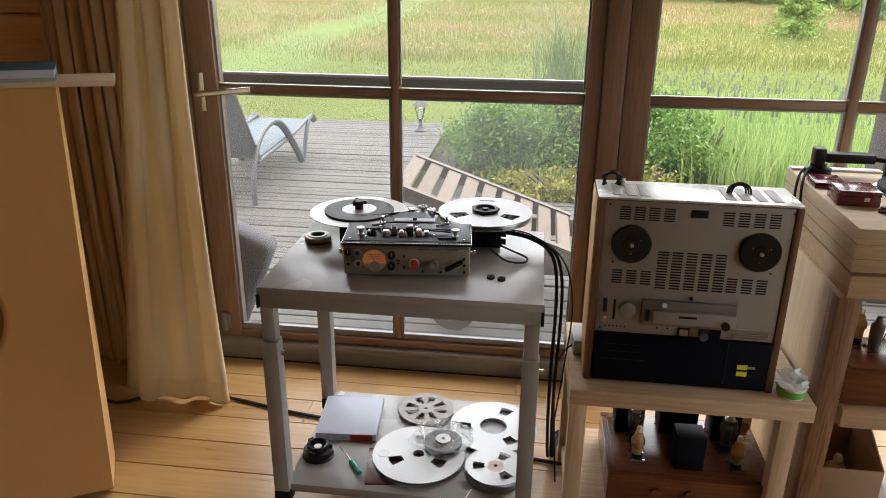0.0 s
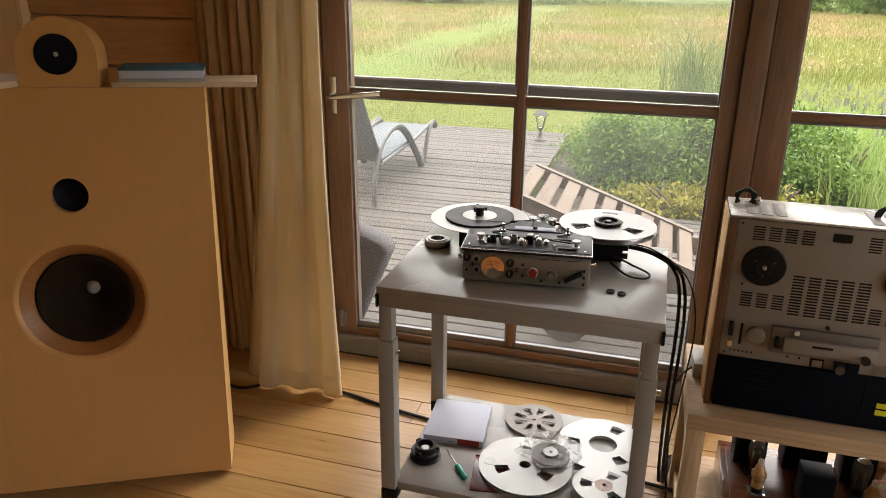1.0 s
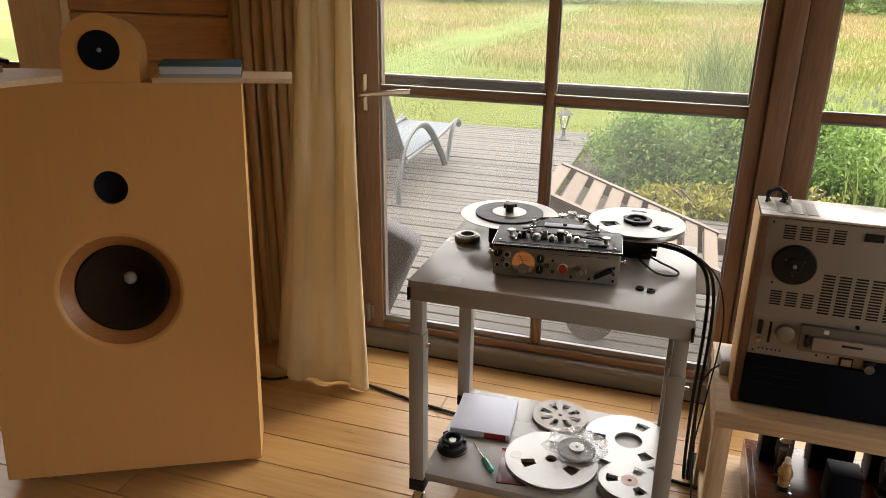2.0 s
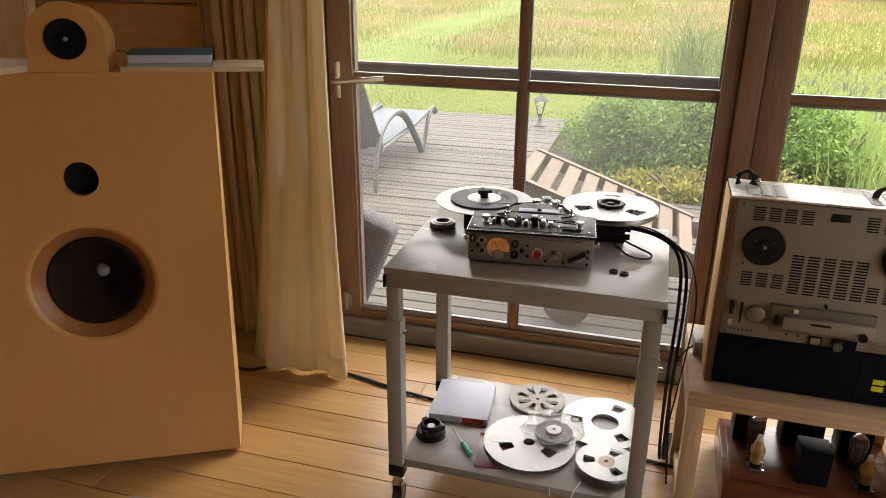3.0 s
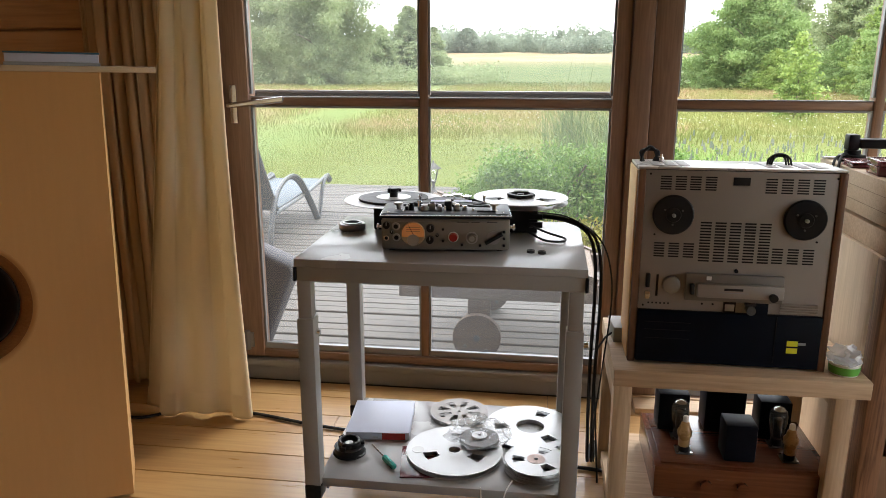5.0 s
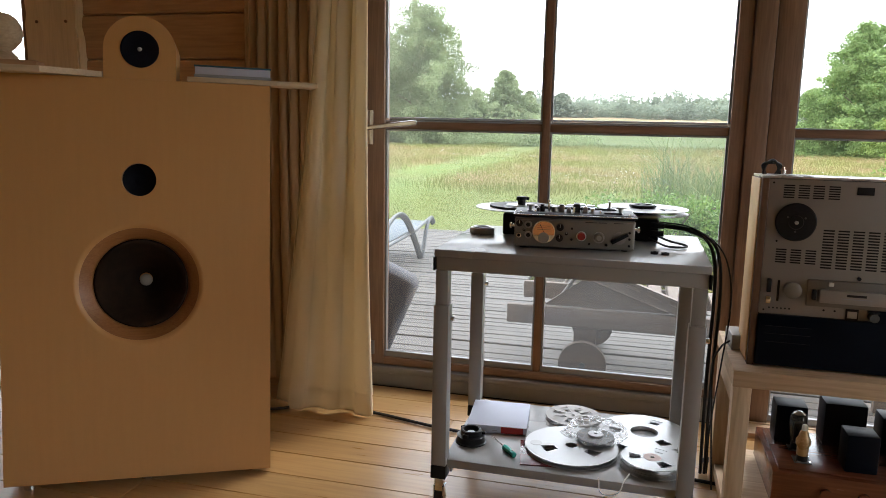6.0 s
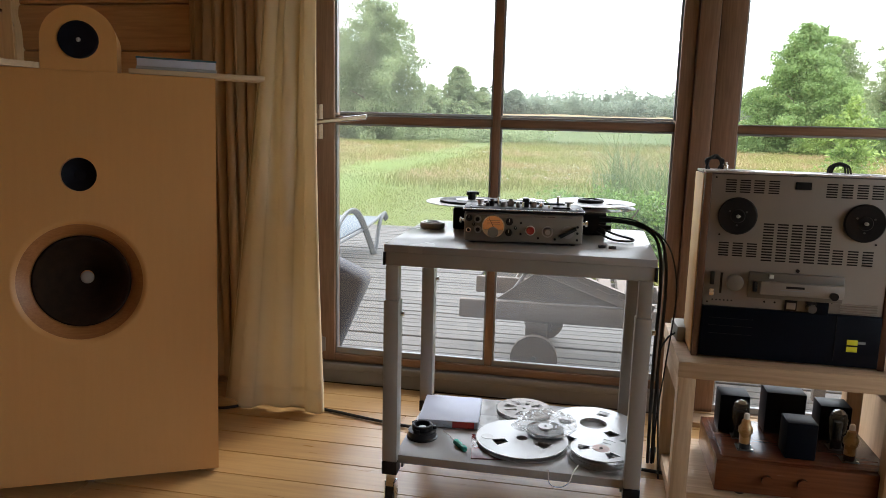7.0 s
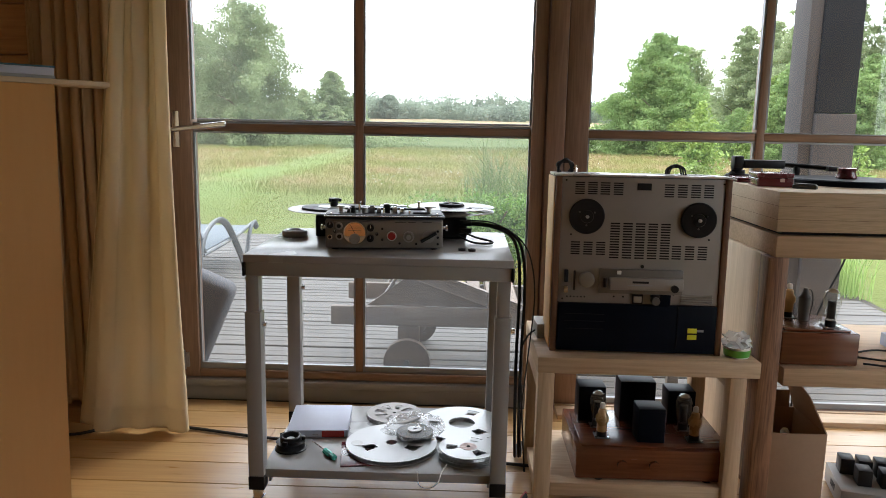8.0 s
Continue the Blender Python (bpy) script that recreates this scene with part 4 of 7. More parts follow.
part("side_board", prism(B(), [(-0.83, 0.402), (-0.147, 0.402), (-0.60, 0.575)], 4.375, 4.395), M["teak_x"], rc, "grey-brown triangular side board")

# grey cushion leaning at the house wall
bm = B()
box(bm, -0.42, 0.0, -0.07, 0.07, -0.64, 0.0, 0.05, m=None, seg=4)
solo("lounge_cushion", bm, M["cushion"], "slate grey outdoor cushion leaning outside the glass", "cushion", m=pose(-1.195, 3.06, 0.445, 0, 23.5, 0))

# garden lantern
ln = thing("garden_lantern", pose(-1.376, 8.366, -0.18), "small aged iron garden lantern on the deck edge", "lantern")
part("base", lathe(B(), [(0.07, 0), (0.07, 0.012), (0.04, 0.03), (0.022, 0.06), (0.018, 0.12), (0.03, 0.135), (0.03, 0.145)], 16), M["iron"], ln)
for k in range(4):
    a = math.pi / 4 + k * math.pi / 2
    part("bar", tube(B(), [(0.035 * math.cos(a), 0.035 * math.sin(a), 0.145), (0.075 * math.cos(a), 0.075 * math.sin(a), 0.29)], 0.005, 6, 0), M["iron"], ln)
part("roof", lathe(B(), [(0.095, 0.29), (0.09, 0.30), (0.03, 0.345), (0.012, 0.36), (0.012, 0.385)], 4), M["iron"], ln)
part("globe", lathe(B(), [(0.025, 0.15), (0.035, 0.18), (0.035, 0.24), (0.02, 0.27)], 14), M["clear"], ln, "clear glass bulb")

# porch column
pc = thing("porch_column", pose(2.02, 4.3, -0.18), "grey square porch column with a darker shaft", "column", kind="structure")
part("shaft", bx(-0.10, 0.13, -0.12, 0.12, 1.505, 3.6, 0.008), M["column_dark"], pc, "slate grey upper shaft")
# left board paler than the shaft, the lit face put into colour
part("cladding", bx(-0.175, -0.102, -0.10, 0.12, 0.0, 3.6, 0.004), M["stone_grey"], pc, "grey side board, paler for the lit face")
part("plinth", bx(-0.10, 0.14, -0.13, 0.12, 0.0, 1.50, 0.008), M["stone_grey"], pc, "grey column foot")

# planting
r_ = random.Random(3)
def bush(name, x, y, w, d, h, n, size, material, seed, label, cat="bush"):
    t = thing(name, pose(x, y, -0.29), label, cat)
    rr = random.Random(seed)
    bm = B()
    for k in range(10):
        a = rr.uniform(0, 6.28)
        q = rr.uniform(0.2, 0.42)
        tube(bm, [(0, 0, 0), (w * q * 0.5 * math.cos(a), d * q * 0.5 * math.sin(a), h * 0.4), (w * q * math.cos(a), d * q * math.sin(a), h * 0.8)], 0.008, 5, 3)
    part("stems", bm, M["bark"], t)
    cl = []
    for k in range(46):
        a, q = rr.uniform(0, 6.28), rr.uniform(0, 1) ** 0.55
        s = rr.uniform(0.11, 0.2)
        zz = h * rr.uniform(0.12, 0.95) * (1.05 - 0.35 * q)
        cl.append((w * 0.42 * q * math.cos(a), d * 0.42 * q * math.sin(a), zz, s * w * 0.8, s * d * 0.8, s * h * 1.1))
    ob = new("foliage", leaf_cloud("foliage", cl, n, size, material, seed, 0.05, 0.42))
    ob.parent = t
    return t


bush("peony_bush", -0.05, 7.30, 1.75, 1.6, 0.88, 36000, 0.023, M["bush"], 71, "lush bright green leafy bush beside the deck")
bush("peony_bush", 0.75, 7.74, 1.6, 1.5, 0.84, 30000, 0.023, M["bush"], 72, "lush bright green leafy bush beside the deck")
bush("peony_bush", 1.35, 6.85, 0.85, 1.0, 0.70, 13000, 0.023, M["bush"], 75, "bright green leafy bush near the lavender")
bush("flowering_spurge", 0.25, 6.1, 1.3, 0.6, 0.36, 3000, 0.028, M["yellowleaf"], 73, "low bush with yellow green flower heads")
bush("flowering_spurge", 0.83, 6.2, 0.7, 0.6, 0.42, 900, 0.028, M["yellowleaf"], 74, "low bush with yellow green flower heads")
bush("flowering_spurge", 1.19, 5.95, 0.22, 0.2, 0.30, 160, 0.024, M["yellowleaf"], 76, "small plant with yellow flowers")
for gx, gy, nn, hh, sd in ((0.30, 11.2, 210, 1.65, 81), (0.95, 10.9, 200, 1.45, 82), (0.62, 9.9, 140, 1.1, 83)):
    rr = np.random.RandomState(sd)
    pp = [(gx + rr.normal() * 0.17, gy + rr.normal() * 0.16, -0.31) for _ in range(nn)]
    ob = new("reed_grass", blades("reed_grass", pp, hh * rr.uniform(0.55, 1.1, nn), 0.011, M["reed"], 1.0, sd))
    tagged(ob, "tall clump of arching reed grass", "ornamental grass", "reed clumps", kind="stuff")
rr = np.random.RandomState(90)
pp = [(rr.uniform(1.2, 3.6), rr.uniform(6.3, 9.6), -0.29) for _ in range(3600)]
lv = new("lavender", blades("lavender", pp, rr.uniform(0.35, 0.68, 3600), 0.013, M["lavender"], 0.35, 91))
tagged(lv, "dense light green lavender stems", "lavender", kind="stuff")
v, f = [], []
for i in range(160):
    x, y, z = rr.uniform(1.2, 3.6), rr.uniform(7.0, 9.7), -0.29 + rr.uniform(0.5, 0.72)
    o, s = len(v), 0.012
    v += [(x - s, y, z), (x + s, y, z), (x + s * 0.5, y, z + 0.07), (x - s * 0.5, y, z + 0.07)]
    f.append((o, o + 1, o + 2, o + 3))
tagged(new("lavender_flowers", raw_mesh("lavender_flowers", v, f, M["lavflower"])), "grey violet lavender flower spikes", "flowers", kind="stuff")


# ---------------- curtains ----------------
def curtain(name, x0, x1, y, z0, z1, folds, depth, material, label, spread=0.0, seed=1, bulge=0.0):
    """A hanging cloth with folds that open towards the hem."""
    r = random.Random(seed)
    ph = [r.uniform(0, 6.28) for _ in range(4)]
    nu = folds * 14
    hem = 0.085
    levels = [z1 + (z0 + hem + 0.012 - z1) * j / 42 for j in range(43)] + [z0 + hem + 0.004, z0 + hem, z0 + hem * 0.6, z0 + hem * 0.25, z0]
    v, f = [], []
    for z in levels:
        k = (z1 - z) / (z1 - z0)
        for i in range(nu + 1):
            u = i / nu
            c = (x0 + x1) / 2
            wdt = (x1 - x0) * (1 - 0.61 * spread * (1 - k ** 1.6))
            x = c + spread * 0.11 * (1 - k) + (u - 0.5) * wdt + 0.010 * math.sin(u * folds * 12.6 + ph[0] + 2 * k)
            w = math.sin(u * folds * 6.283 + ph[1] + 0.9 * math.sin(3 * k + ph[2]))
            w2 = math.sin(u * folds * 2.9 + ph[3] + 1.3 * k)
            w3 = math.sin(u * folds * 17.0 + ph[2] + 4 * k) * 0.10
            yy = y + depth * (1.0 - 0.25 * spread * k) * (0.60 * w + 0.45 * w2 + w3) - bulge * math.sin(math.pi * u) * k
            if z <= z0 + hem:
                yy -= 0.004
            v.append((x, yy, z + 0.006 * math.sin(u * folds * 3.1 + ph[2]) * (1 if z < z0 + hem else 0) + (0.006 if z == z0 else 0)))
    for j in range(len(levels) - 1):
        for i in range(nu):
            a = j * (nu + 1) + i
            f.append((a, a + 1, a + nu + 2, a + nu + 1))
    me = raw_mesh(name, v, f, material)
    me.polygons.foreach_set("use_smooth", [True] * len(me.polygons))
    ob = new(name, me)
    sd = ob.modifiers.new("thickness", 'SOLIDIFY')
    sd.thickness = 0.003
    return tagged(ob, label, "curtain")


curtain("curtain", -1.645, -1.198, 2.42, 0.006, 2.4, 3, 0.038, M["curtain"], "cream linen curtain gathered beside the glazed door", 1.0, 4, 0.03)
curtain("curtain", -1.855, -1.475, 2.60, 0.03, 2.4, 8, 0.025, M["curtain_b"], "tan pleated curtain hanging before the log wall", 0.0, 8)
solo("curtain_rail", tube(B(), [(-2.4, 2.52, 2.42), (0.2, 2.52, 2.42), (1.9, 2.52, 2.42)], 0.014, 10, 2), M["walnut"], "dark curtain rail above the doors", "curtain rail")

# ---------------- loudspeaker ----------------
yaw, lean, roll = 0.5136, 0.1068, -0.0224
u0 = Vector((math.cos(yaw), math.sin(yaw), 0))
b0 = Vector((-math.sin(yaw), math.cos(yaw), 0))
v0 = Vector((0, 0, 1)) * math.cos(lean) + b0 * math.sin(lean)
u1 = u0 * math.cos(roll) + v0 * math.sin(roll)
v1 = v0 * math.cos(roll) - u0 * math.sin(roll)
w1 = v1.cross(u1)
SP = Matrix(((u1.x, w1.x, v1.x, -2.0832), (u1.y, w1.y, v1.y, 1.4344), (u1.z, w1.z, v1.z, 0.0365), (0, 0, 0, 1)))
spk = thing("loudspeaker", SP, "tall birch plywood loudspeaker with a leaning baffle", "loudspeaker")
SW, SH = 0.822, 1.299


def face_with_hole(bm, x0, x1, z0, z1, cx, cz, r, y, seg=72):
    """A rectangle in the plane y with a round hole; gives back the hole's rim."""
    ang = sorted([2 * math.pi * i / seg for i in range(seg)] + [math.atan2(q - cz, p - cx) % (2 * math.pi) for p in (x0, x1) for q in (z0, z1)])
    inner, outer = [], []
    for a in ang:
        c, s = math.cos(a), math.sin(a)
        t = min([k for k in ((x1 - cx) / c if c > 1e-9 else 9, (x0 - cx) / c if c < -1e-9 else 9, (z1 - cz) / s if s > 1e-9 else 9, (z0 - cz) / s if s < -1e-9 else 9)])
        inner.append(bm.verts.new((cx + r * c, y, cz + r * s)))
        outer.append(bm.verts.new((cx + t * c, y, cz + t * s)))
    n = len(ang)
    for i in range(n):
        j = (i + 1) % n
        bm.faces.new((inner[i], inner[j], outer[j], outer[i]))
    return inner


wc, mc = (0.4096, 0.640), (0.410, 0.979)
bm = B()
face_with_hole(bm, 0, SW, 0, 0.86, *wc, 0.1965, 0.0, 96)
rim = face_with_hole(bm, 0, SW, 0.86, SH, *mc, 0.053, 0.0)
rim2 = [bm.verts.new((q.co.x, 0.04, q.co.z)) for q in rim]
for i in range(len(rim)):
    j = (i + 1) % len(rim)
    bm.faces.new((rim[i], rim[j], rim2[j], rim2[i]))
part("baffle", bm, M["birch"], spk)
bm = B()


def back_y(z):
    return 0.225 - 0.107 * z


top_back = SH + back_y(SH) * math.tan(lean)
for x in (0, SW):
    a = [bm.verts.new((x, yy, zz)) for yy, zz in ((0, 0), (back_y(0), 0), (back_y(SH), top_back), (0, SH))]
    bm.faces.new(a)
# sides lighter than the baffle, door light painted into them
part("side", bm, M["birch_edge_lit"], spk, "side of the plywood box, door light in its colour")
bm = B()
for zz, zk in ((0, 0), (SH, top_back)):
    bm.faces.new([bm.verts.new(q) for q in ((0, 0, zz), (SW, 0, zz), (SW, back_y(zz), zk), (0, back_y(zz), zk))])
bm.faces.new([bm.verts.new(q) for q in ((0, back_y(0), 0), (SW, back_y(0), 0), (SW, back_y(SH), top_back), (0, back_y(SH), top_back))])
part("back", bm, M["birch"], spk)
wm = Matrix.Translation((wc[0], 0, wc[1])) @ Matrix.Rotation(radians(90), 4, 'X')
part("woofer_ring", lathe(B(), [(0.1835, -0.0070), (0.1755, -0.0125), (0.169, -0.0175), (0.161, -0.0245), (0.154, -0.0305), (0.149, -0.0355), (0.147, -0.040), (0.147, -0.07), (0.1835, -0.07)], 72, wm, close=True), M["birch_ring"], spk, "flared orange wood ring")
part("chamfer", lathe(B(), [(0.2000, 0.0004), (0.1970, 0.0002), (0.1925, -0.0012), (0.1870, -0.0045), (0.1838, -0.0068), (0.1838, -0.04), (0.2000, -0.04)], 96, wm, close=True), M["birch"], spk, "softly rounded rim of the woofer opening")
wf = part("woofer", lathe(B(), [(0.1465, -0.038), (0.140, -0.033), (0.134, -0.035), (0.126, -0.044), (0.09, -0.092), (0.05, -0.132), (0.02, -0.158)], 64, wm, cap=False), M["cone"], spk, "dark paper woofer cone")
part("dust_cap", lathe(B(), [(0.021, -0.158), (0.020, -0.150), (0.015, -0.143), (0.007, -0.139), (0.001, -0.138)], 24, wm), M["cap_grey"], wf, "grey dust cap")
mm = Matrix.Translation((mc[0], 0, mc[1])) @ Matrix.Rotation(radians(90), 4, 'X')
part("midrange", lathe(B(), [(0.0525, -0.024), (0.049, -0.027), (0.042, -0.030), (0.018, -0.042), (0.006, -0.040), (0.001, -0.038)], 40, mm, cap=False), M["bluecone"], spk, "black midrange driver")
for q in (0.06, 0.42, 0.76):
    part("foot", cyl(B(), (q, 0.06, -0.042 + 0.0223 * q), 0.018, 0.042 - 0.0223 * q, 'z', 14), M["chrome"], spk, "small steel foot")

tw = thing("tweeter_block", SP @ Matrix.Translation((0.4174, 0.0, SH + 0.001)), "arched birch block with a round dark tweeter", "tweeter")
bm = B()
out = [(-0.109, 0.0), (0.109, 0.0)] + [(0.109 * math.cos(math.pi * k / 28), 0.092 + 0.108 * math.sin(math.pi * k / 28)) for k in range(29)]
prism(bm, out, 0.004, 0.15)
part("block", bm, M["birch"], tw)
tm = Matrix.Translation((0.0, 0.004, 0.094)) @ Matrix.Rotation(radians(90), 4, 'X')
td = part("driver", lathe(B(), [(0.058, 0.0005), (0.058, 0.005), (0.052, 0.006), (0.048, 0.004), (0.020, 0.0025), (0.001, 0.002)], 48, tm), M["bluecone"], tw, "dark blue-black tweeter")
part("phase_plug", lathe(B(), [(0.007, 0.002), (0.006, 0.005), (0.003, 0.008), (0.0005, 0.0085)], 16, tm), M["cap_grey"], td)

LEVEL = SP @ Matrix.Translation((0.0, 0.0, SH + 0.001)) @ Matrix.Rotation(lean, 4, 'X')
sb = thing("shelf_board", LEVEL, "thin pale board lying on the loudspeaker", "board", "boards on the loudspeaker")
part("board", bx(0.56, 0.978, -0.004, 0.16, 0, 0.016, 0.002), M["board_pale"], sb)
bk = thing("book", LEVEL @ pose(0.702, 0.055, 0.0165, 0, 0, 2), "blue and white hardback book lying flat", "book")
part("cover", bx(-0.122, 0.122, -0.06, 0.10, 0.033, 0.038, 0.001), M["blue_card"], bk, "blue cover board")
part("cover", bx(-0.122, 0.122, -0.06, 0.10, 0.0, 0.009, 0.001), M["grey_card"], bk, "grey cover board")
part("paper_block", bx(-0.119, 0.119, -0.057, 0.098, 0.0095, 0.0325, 0.001), M["paper"], bk, "white pages")

lb = thing("shelf_board", LEVEL, "wide pale board overhanging the loudspeaker's end", "board", "boards on the loudspeaker")
bm = B()
out = [(-0.42, -0.14), (0.16, -0.14), (0.305, 0.010), (0.30, 0.17), (-0.42, 0.17)]
fv = [bm.verts.new((x, y, 0)) for x, y in out]
tv = [bm.verts.new((x, y, 0.018)) for x, y in out]
bm.faces.new(fv)
bm.faces.new(tv)
for i in range(5):
    j = (i + 1) % 5
    bm.faces.new((fv[i], fv[j], tv[j], tv[i]))
part("board", bm, M["board_pale"], lb)
fb = thing("wooden_finial", LEVEL @ Matrix.Translation((0.020, 0.03, 0.0185)) @ Matrix.Scale(0.84, 4), "turned wooden ball on a flat plinth", "finial")
part("plinth", bx(-0.34, 0.125, -0.06, 0.06, 0, 0.024, 0.004), M["log"], fb, "flat brown wooden plinth")
part("ball", lathe(B(), [(0.052, 0.024), (0.050, 0.034), (0.036, 0.048), (0.030, 0.055), (0.042, 0.066), (0.062, 0.09), (0.070, 0.118), (0.066, 0.145), (0.050, 0.172), (0.028, 0.187), (0.001, 0.192)], 36), M["pine"], fb, "turned pale wooden ball")

sk = thing("small_box", LEVEL @ Matrix.Translation((-0.285, 0.09, 0.0185)) @ pose(0, 0, 0, 0, 0, -6), "small dark box on the wide board", "box")
part("carton", bx(-0.09, 0.09, -0.05, 0.06, 0.0, 0.024, 0.002), M["walnut"], sk)
part("lid", bx(-0.095, 0.080, -0.048, 0.058, 0.0245, 0.046, 0.003), M["black"], sk, "black lid")

# fringed stand at the far end
st = thing("fringed_stand", pose(-2.97, 2.33, 0), "black stand hung with a dark fringed shawl", "stand")
part("base", lathe(B(), [(0.12, 0), (0.12, 0.022), (0.10, 0.026), (0.02, 0.034)], 36), M["white"], st, "white round base")
part("pole", cyl(B(), (0, 0.03, 0.034), 0.012, 1.25, 'z', 12), M["black"], st)
part("hanger", tube(B(), [(-0.22, 0.03, 1.27), (0.0, 0.03, 1.30), (0.2, 0.03, 1.27)], 0.012, 8, 4), M["black"], st)
for i in range(6):
    xt, xb, zb_ = -0.14 + i * 0.047, -0.21 + i * 0.040, 0.47 + 0.05 * ((i * 7) % 4)
    y = -0.012 - 0.010 * (i % 2)
    part("strap", prism(B(), [(xb - 0.016, zb_), (xb + 0.012, zb_ - 0.02), ((xt + xb) / 2 + 0.014, 0.88), (xt + 0.016, 1.275), (xt - 0.014, 1.275), ((xt + xb) / 2 - 0.012, 0.9)], y - 0.003, y + 0.003), M["tassel"], st, "black woven strap")
    bm = B()
    for k in range(12):
        a = k * 0.53
        tube(bm, [(xb, y, zb_ + 0.01), (xb - 0.012 + 0.010 * math.cos(a), y + 0.010 * math.sin(a), zb_ - 0.14), (xb - 0.015 + 0.024 * math.cos(a), y + 0.024 * math.sin(a), zb_ - 0.31)], 0.0045, 5, 2)
    part("tassel", bm, M["tassel_red"] if i in (2, 3) else M["tassel_grey"] if i == 1 else M["tassel"], st, "wool tassel")

# ---------------- trolley ----------------
ct = thing("trolley", pose(-0.381, 1.725, 0), "light grey steel equipment trolley with a lower shelf", "trolley")
X0, X1, D0, D1, ZT = -0.383, 0.383, 0.0, 0.556, 0.838
part("tabletop", bx(X0, X1, D0, D1, ZT - 0.022, ZT, 0.002), M["cart_top"], ct, "grey laminate top")
bm = B()
box(bm, X0 + 0.006, X1 - 0.006, 0.004, 0.030, ZT - 0.062, ZT - 0.0225, 0.002)
part("apron", bm, M["cart"], ct)
part("apron", bx(X0 + 0.006, X1 - 0.006, D1 - 0.030, D1 - 0.004, ZT - 0.062, ZT - 0.0225, 0.002), M["cart"], ct)
for x in (X0 + 0.006, X1 - 0.032):
    part("apron", bx(x, x + 0.026, 0.031, D1 - 0.031, ZT - 0.062, ZT - 0.0225, 0.002), M["cart"], ct)
for x, y in ((X0, 0.0), (X1 - 0.048, 0.0), (X0, D1 - 0.048), (X1 - 0.048, D1 - 0.048)):
    lg_ = part("leg", bx(x, x + 0.046, y + 0.001, y + 0.047, 0.166, 0.670, 0.003), M["cart"], ct)
    part("upper_leg", bx(x + 0.004, x + 0.042, y + 0.005, y + 0.043, 0.6705, ZT - 0.0625, 0.003), M["cart"], ct)
    part("corner_cap", bx(x - 0.003, x + 0.004, y - 0.001, y + 0.046, ZT - 0.062, ZT - 0.0226, 0.001) if x < 0 else bx(x + 0.043, x + 0.051, y - 0.001, y + 0.046, ZT - 0.062, ZT - 0.0226, 0.001), M["black"], ct, "black plastic corner")
    part("clamp_screw", cyl(B(), (x + 0.046, y + 0.024, 0.628), 0.008, 0.012, 'x', 12), M["chrome"], lg_, "small steel clamp screw")
    part("foot_sleeve", bx(x - 0.001, x + 0.047, y, y + 0.048, 0.124, 0.1655, 0.003), M["black"], lg_, "black plastic foot sleeve")
    cs = part("caster", bx(x + 0.010, x + 0.036, y + 0.008, y + 0.040, 0.080, 0.1235, 0.004), M["chrome"], ct, "steel caster fork")
    part("fork", bx(x + 0.006, x + 0.010, y + 0.010, y + 0.042, 0.030, 0.095, 0.001), M["chrome"], cs)
    part("fork", bx(x + 0.036, x + 0.040, y + 0.010, y + 0.042, 0.030, 0.095, 0.001), M["chrome"], cs)
    part("wheel", cyl(B(), (x + 0.0115, y + 0.03, 0.036), 0.036, 0.023, 'x', 24), M["rubber"], cs, "black rubber wheel")
part("shelf", bx(X0 + 0.035, X1 - 0.035, 0.02, D1 - 0.012, 0.156, 0.183, 0.002), M["cart_top"], ct, "grey lower shelf")
for x in (X0 + 0.047, X1 - 0.055):
    part("bracket", bx(x, x + 0.008, 0.05, 0.11, 0.128, 0.155, 0.002), M["cart"], ct)


# ---------------- reels ----------------
def flange(bm, r, hub, windows, z0, z1, wr0, wr1, wa, turn=0.0, seg=96):
    """A reel flange: a disc with a hub hole and windows cut through, as one solid sheet."""
    rr = [hub, wr0, wr1, r]
    open_ = []
    for i in range(seg):
        a = 2 * math.pi * (i + 0.5) / seg - turn
        k = (a * windows / (2 * math.pi)) % 1.0
        open_.append(windows > 0 and abs(k - 0.5) < wa / 2)
    for zz, up in ((z0, False), (z1, True)):
        rings = [[bm.verts.new((q * math.cos(2 * math.pi * i / seg), q * math.sin(2 * math.pi * i / seg), zz)) for i in range(seg)] for q in rr]
        for b in range(3):
            for i in range(seg):
                j = (i + 1) % seg
                if b == 1 and open_[i]:
                    continue
                bm.faces.new((rings[b][i], rings[b][j], rings[b + 1][j], rings[b + 1][i]))
        if up:
            top = rings
        else:
            bot = rings
    for b in (0, 3):
        for i in range(seg):
            j = (i + 1) % seg
            bm.faces.new((bot[b][i], bot[b][j], top[b][j], top[b][i]))
    for i in range(seg):
        j = (i + 1) % seg
        if windows and open_[i]:
            for b in (1, 2):
                bm.faces.new((bot[b][i], bot[b][j], top[b][j], top[b][i]))
            if not open_[i - 1]:
                bm.faces.new((bot[1][i], bot[2][i], top[2][i], top[1][i]))
            if not open_[j]:
                bm.faces.new((bot[1][j], bot[2][j], top[2][j], top[1][j]))
    return bm


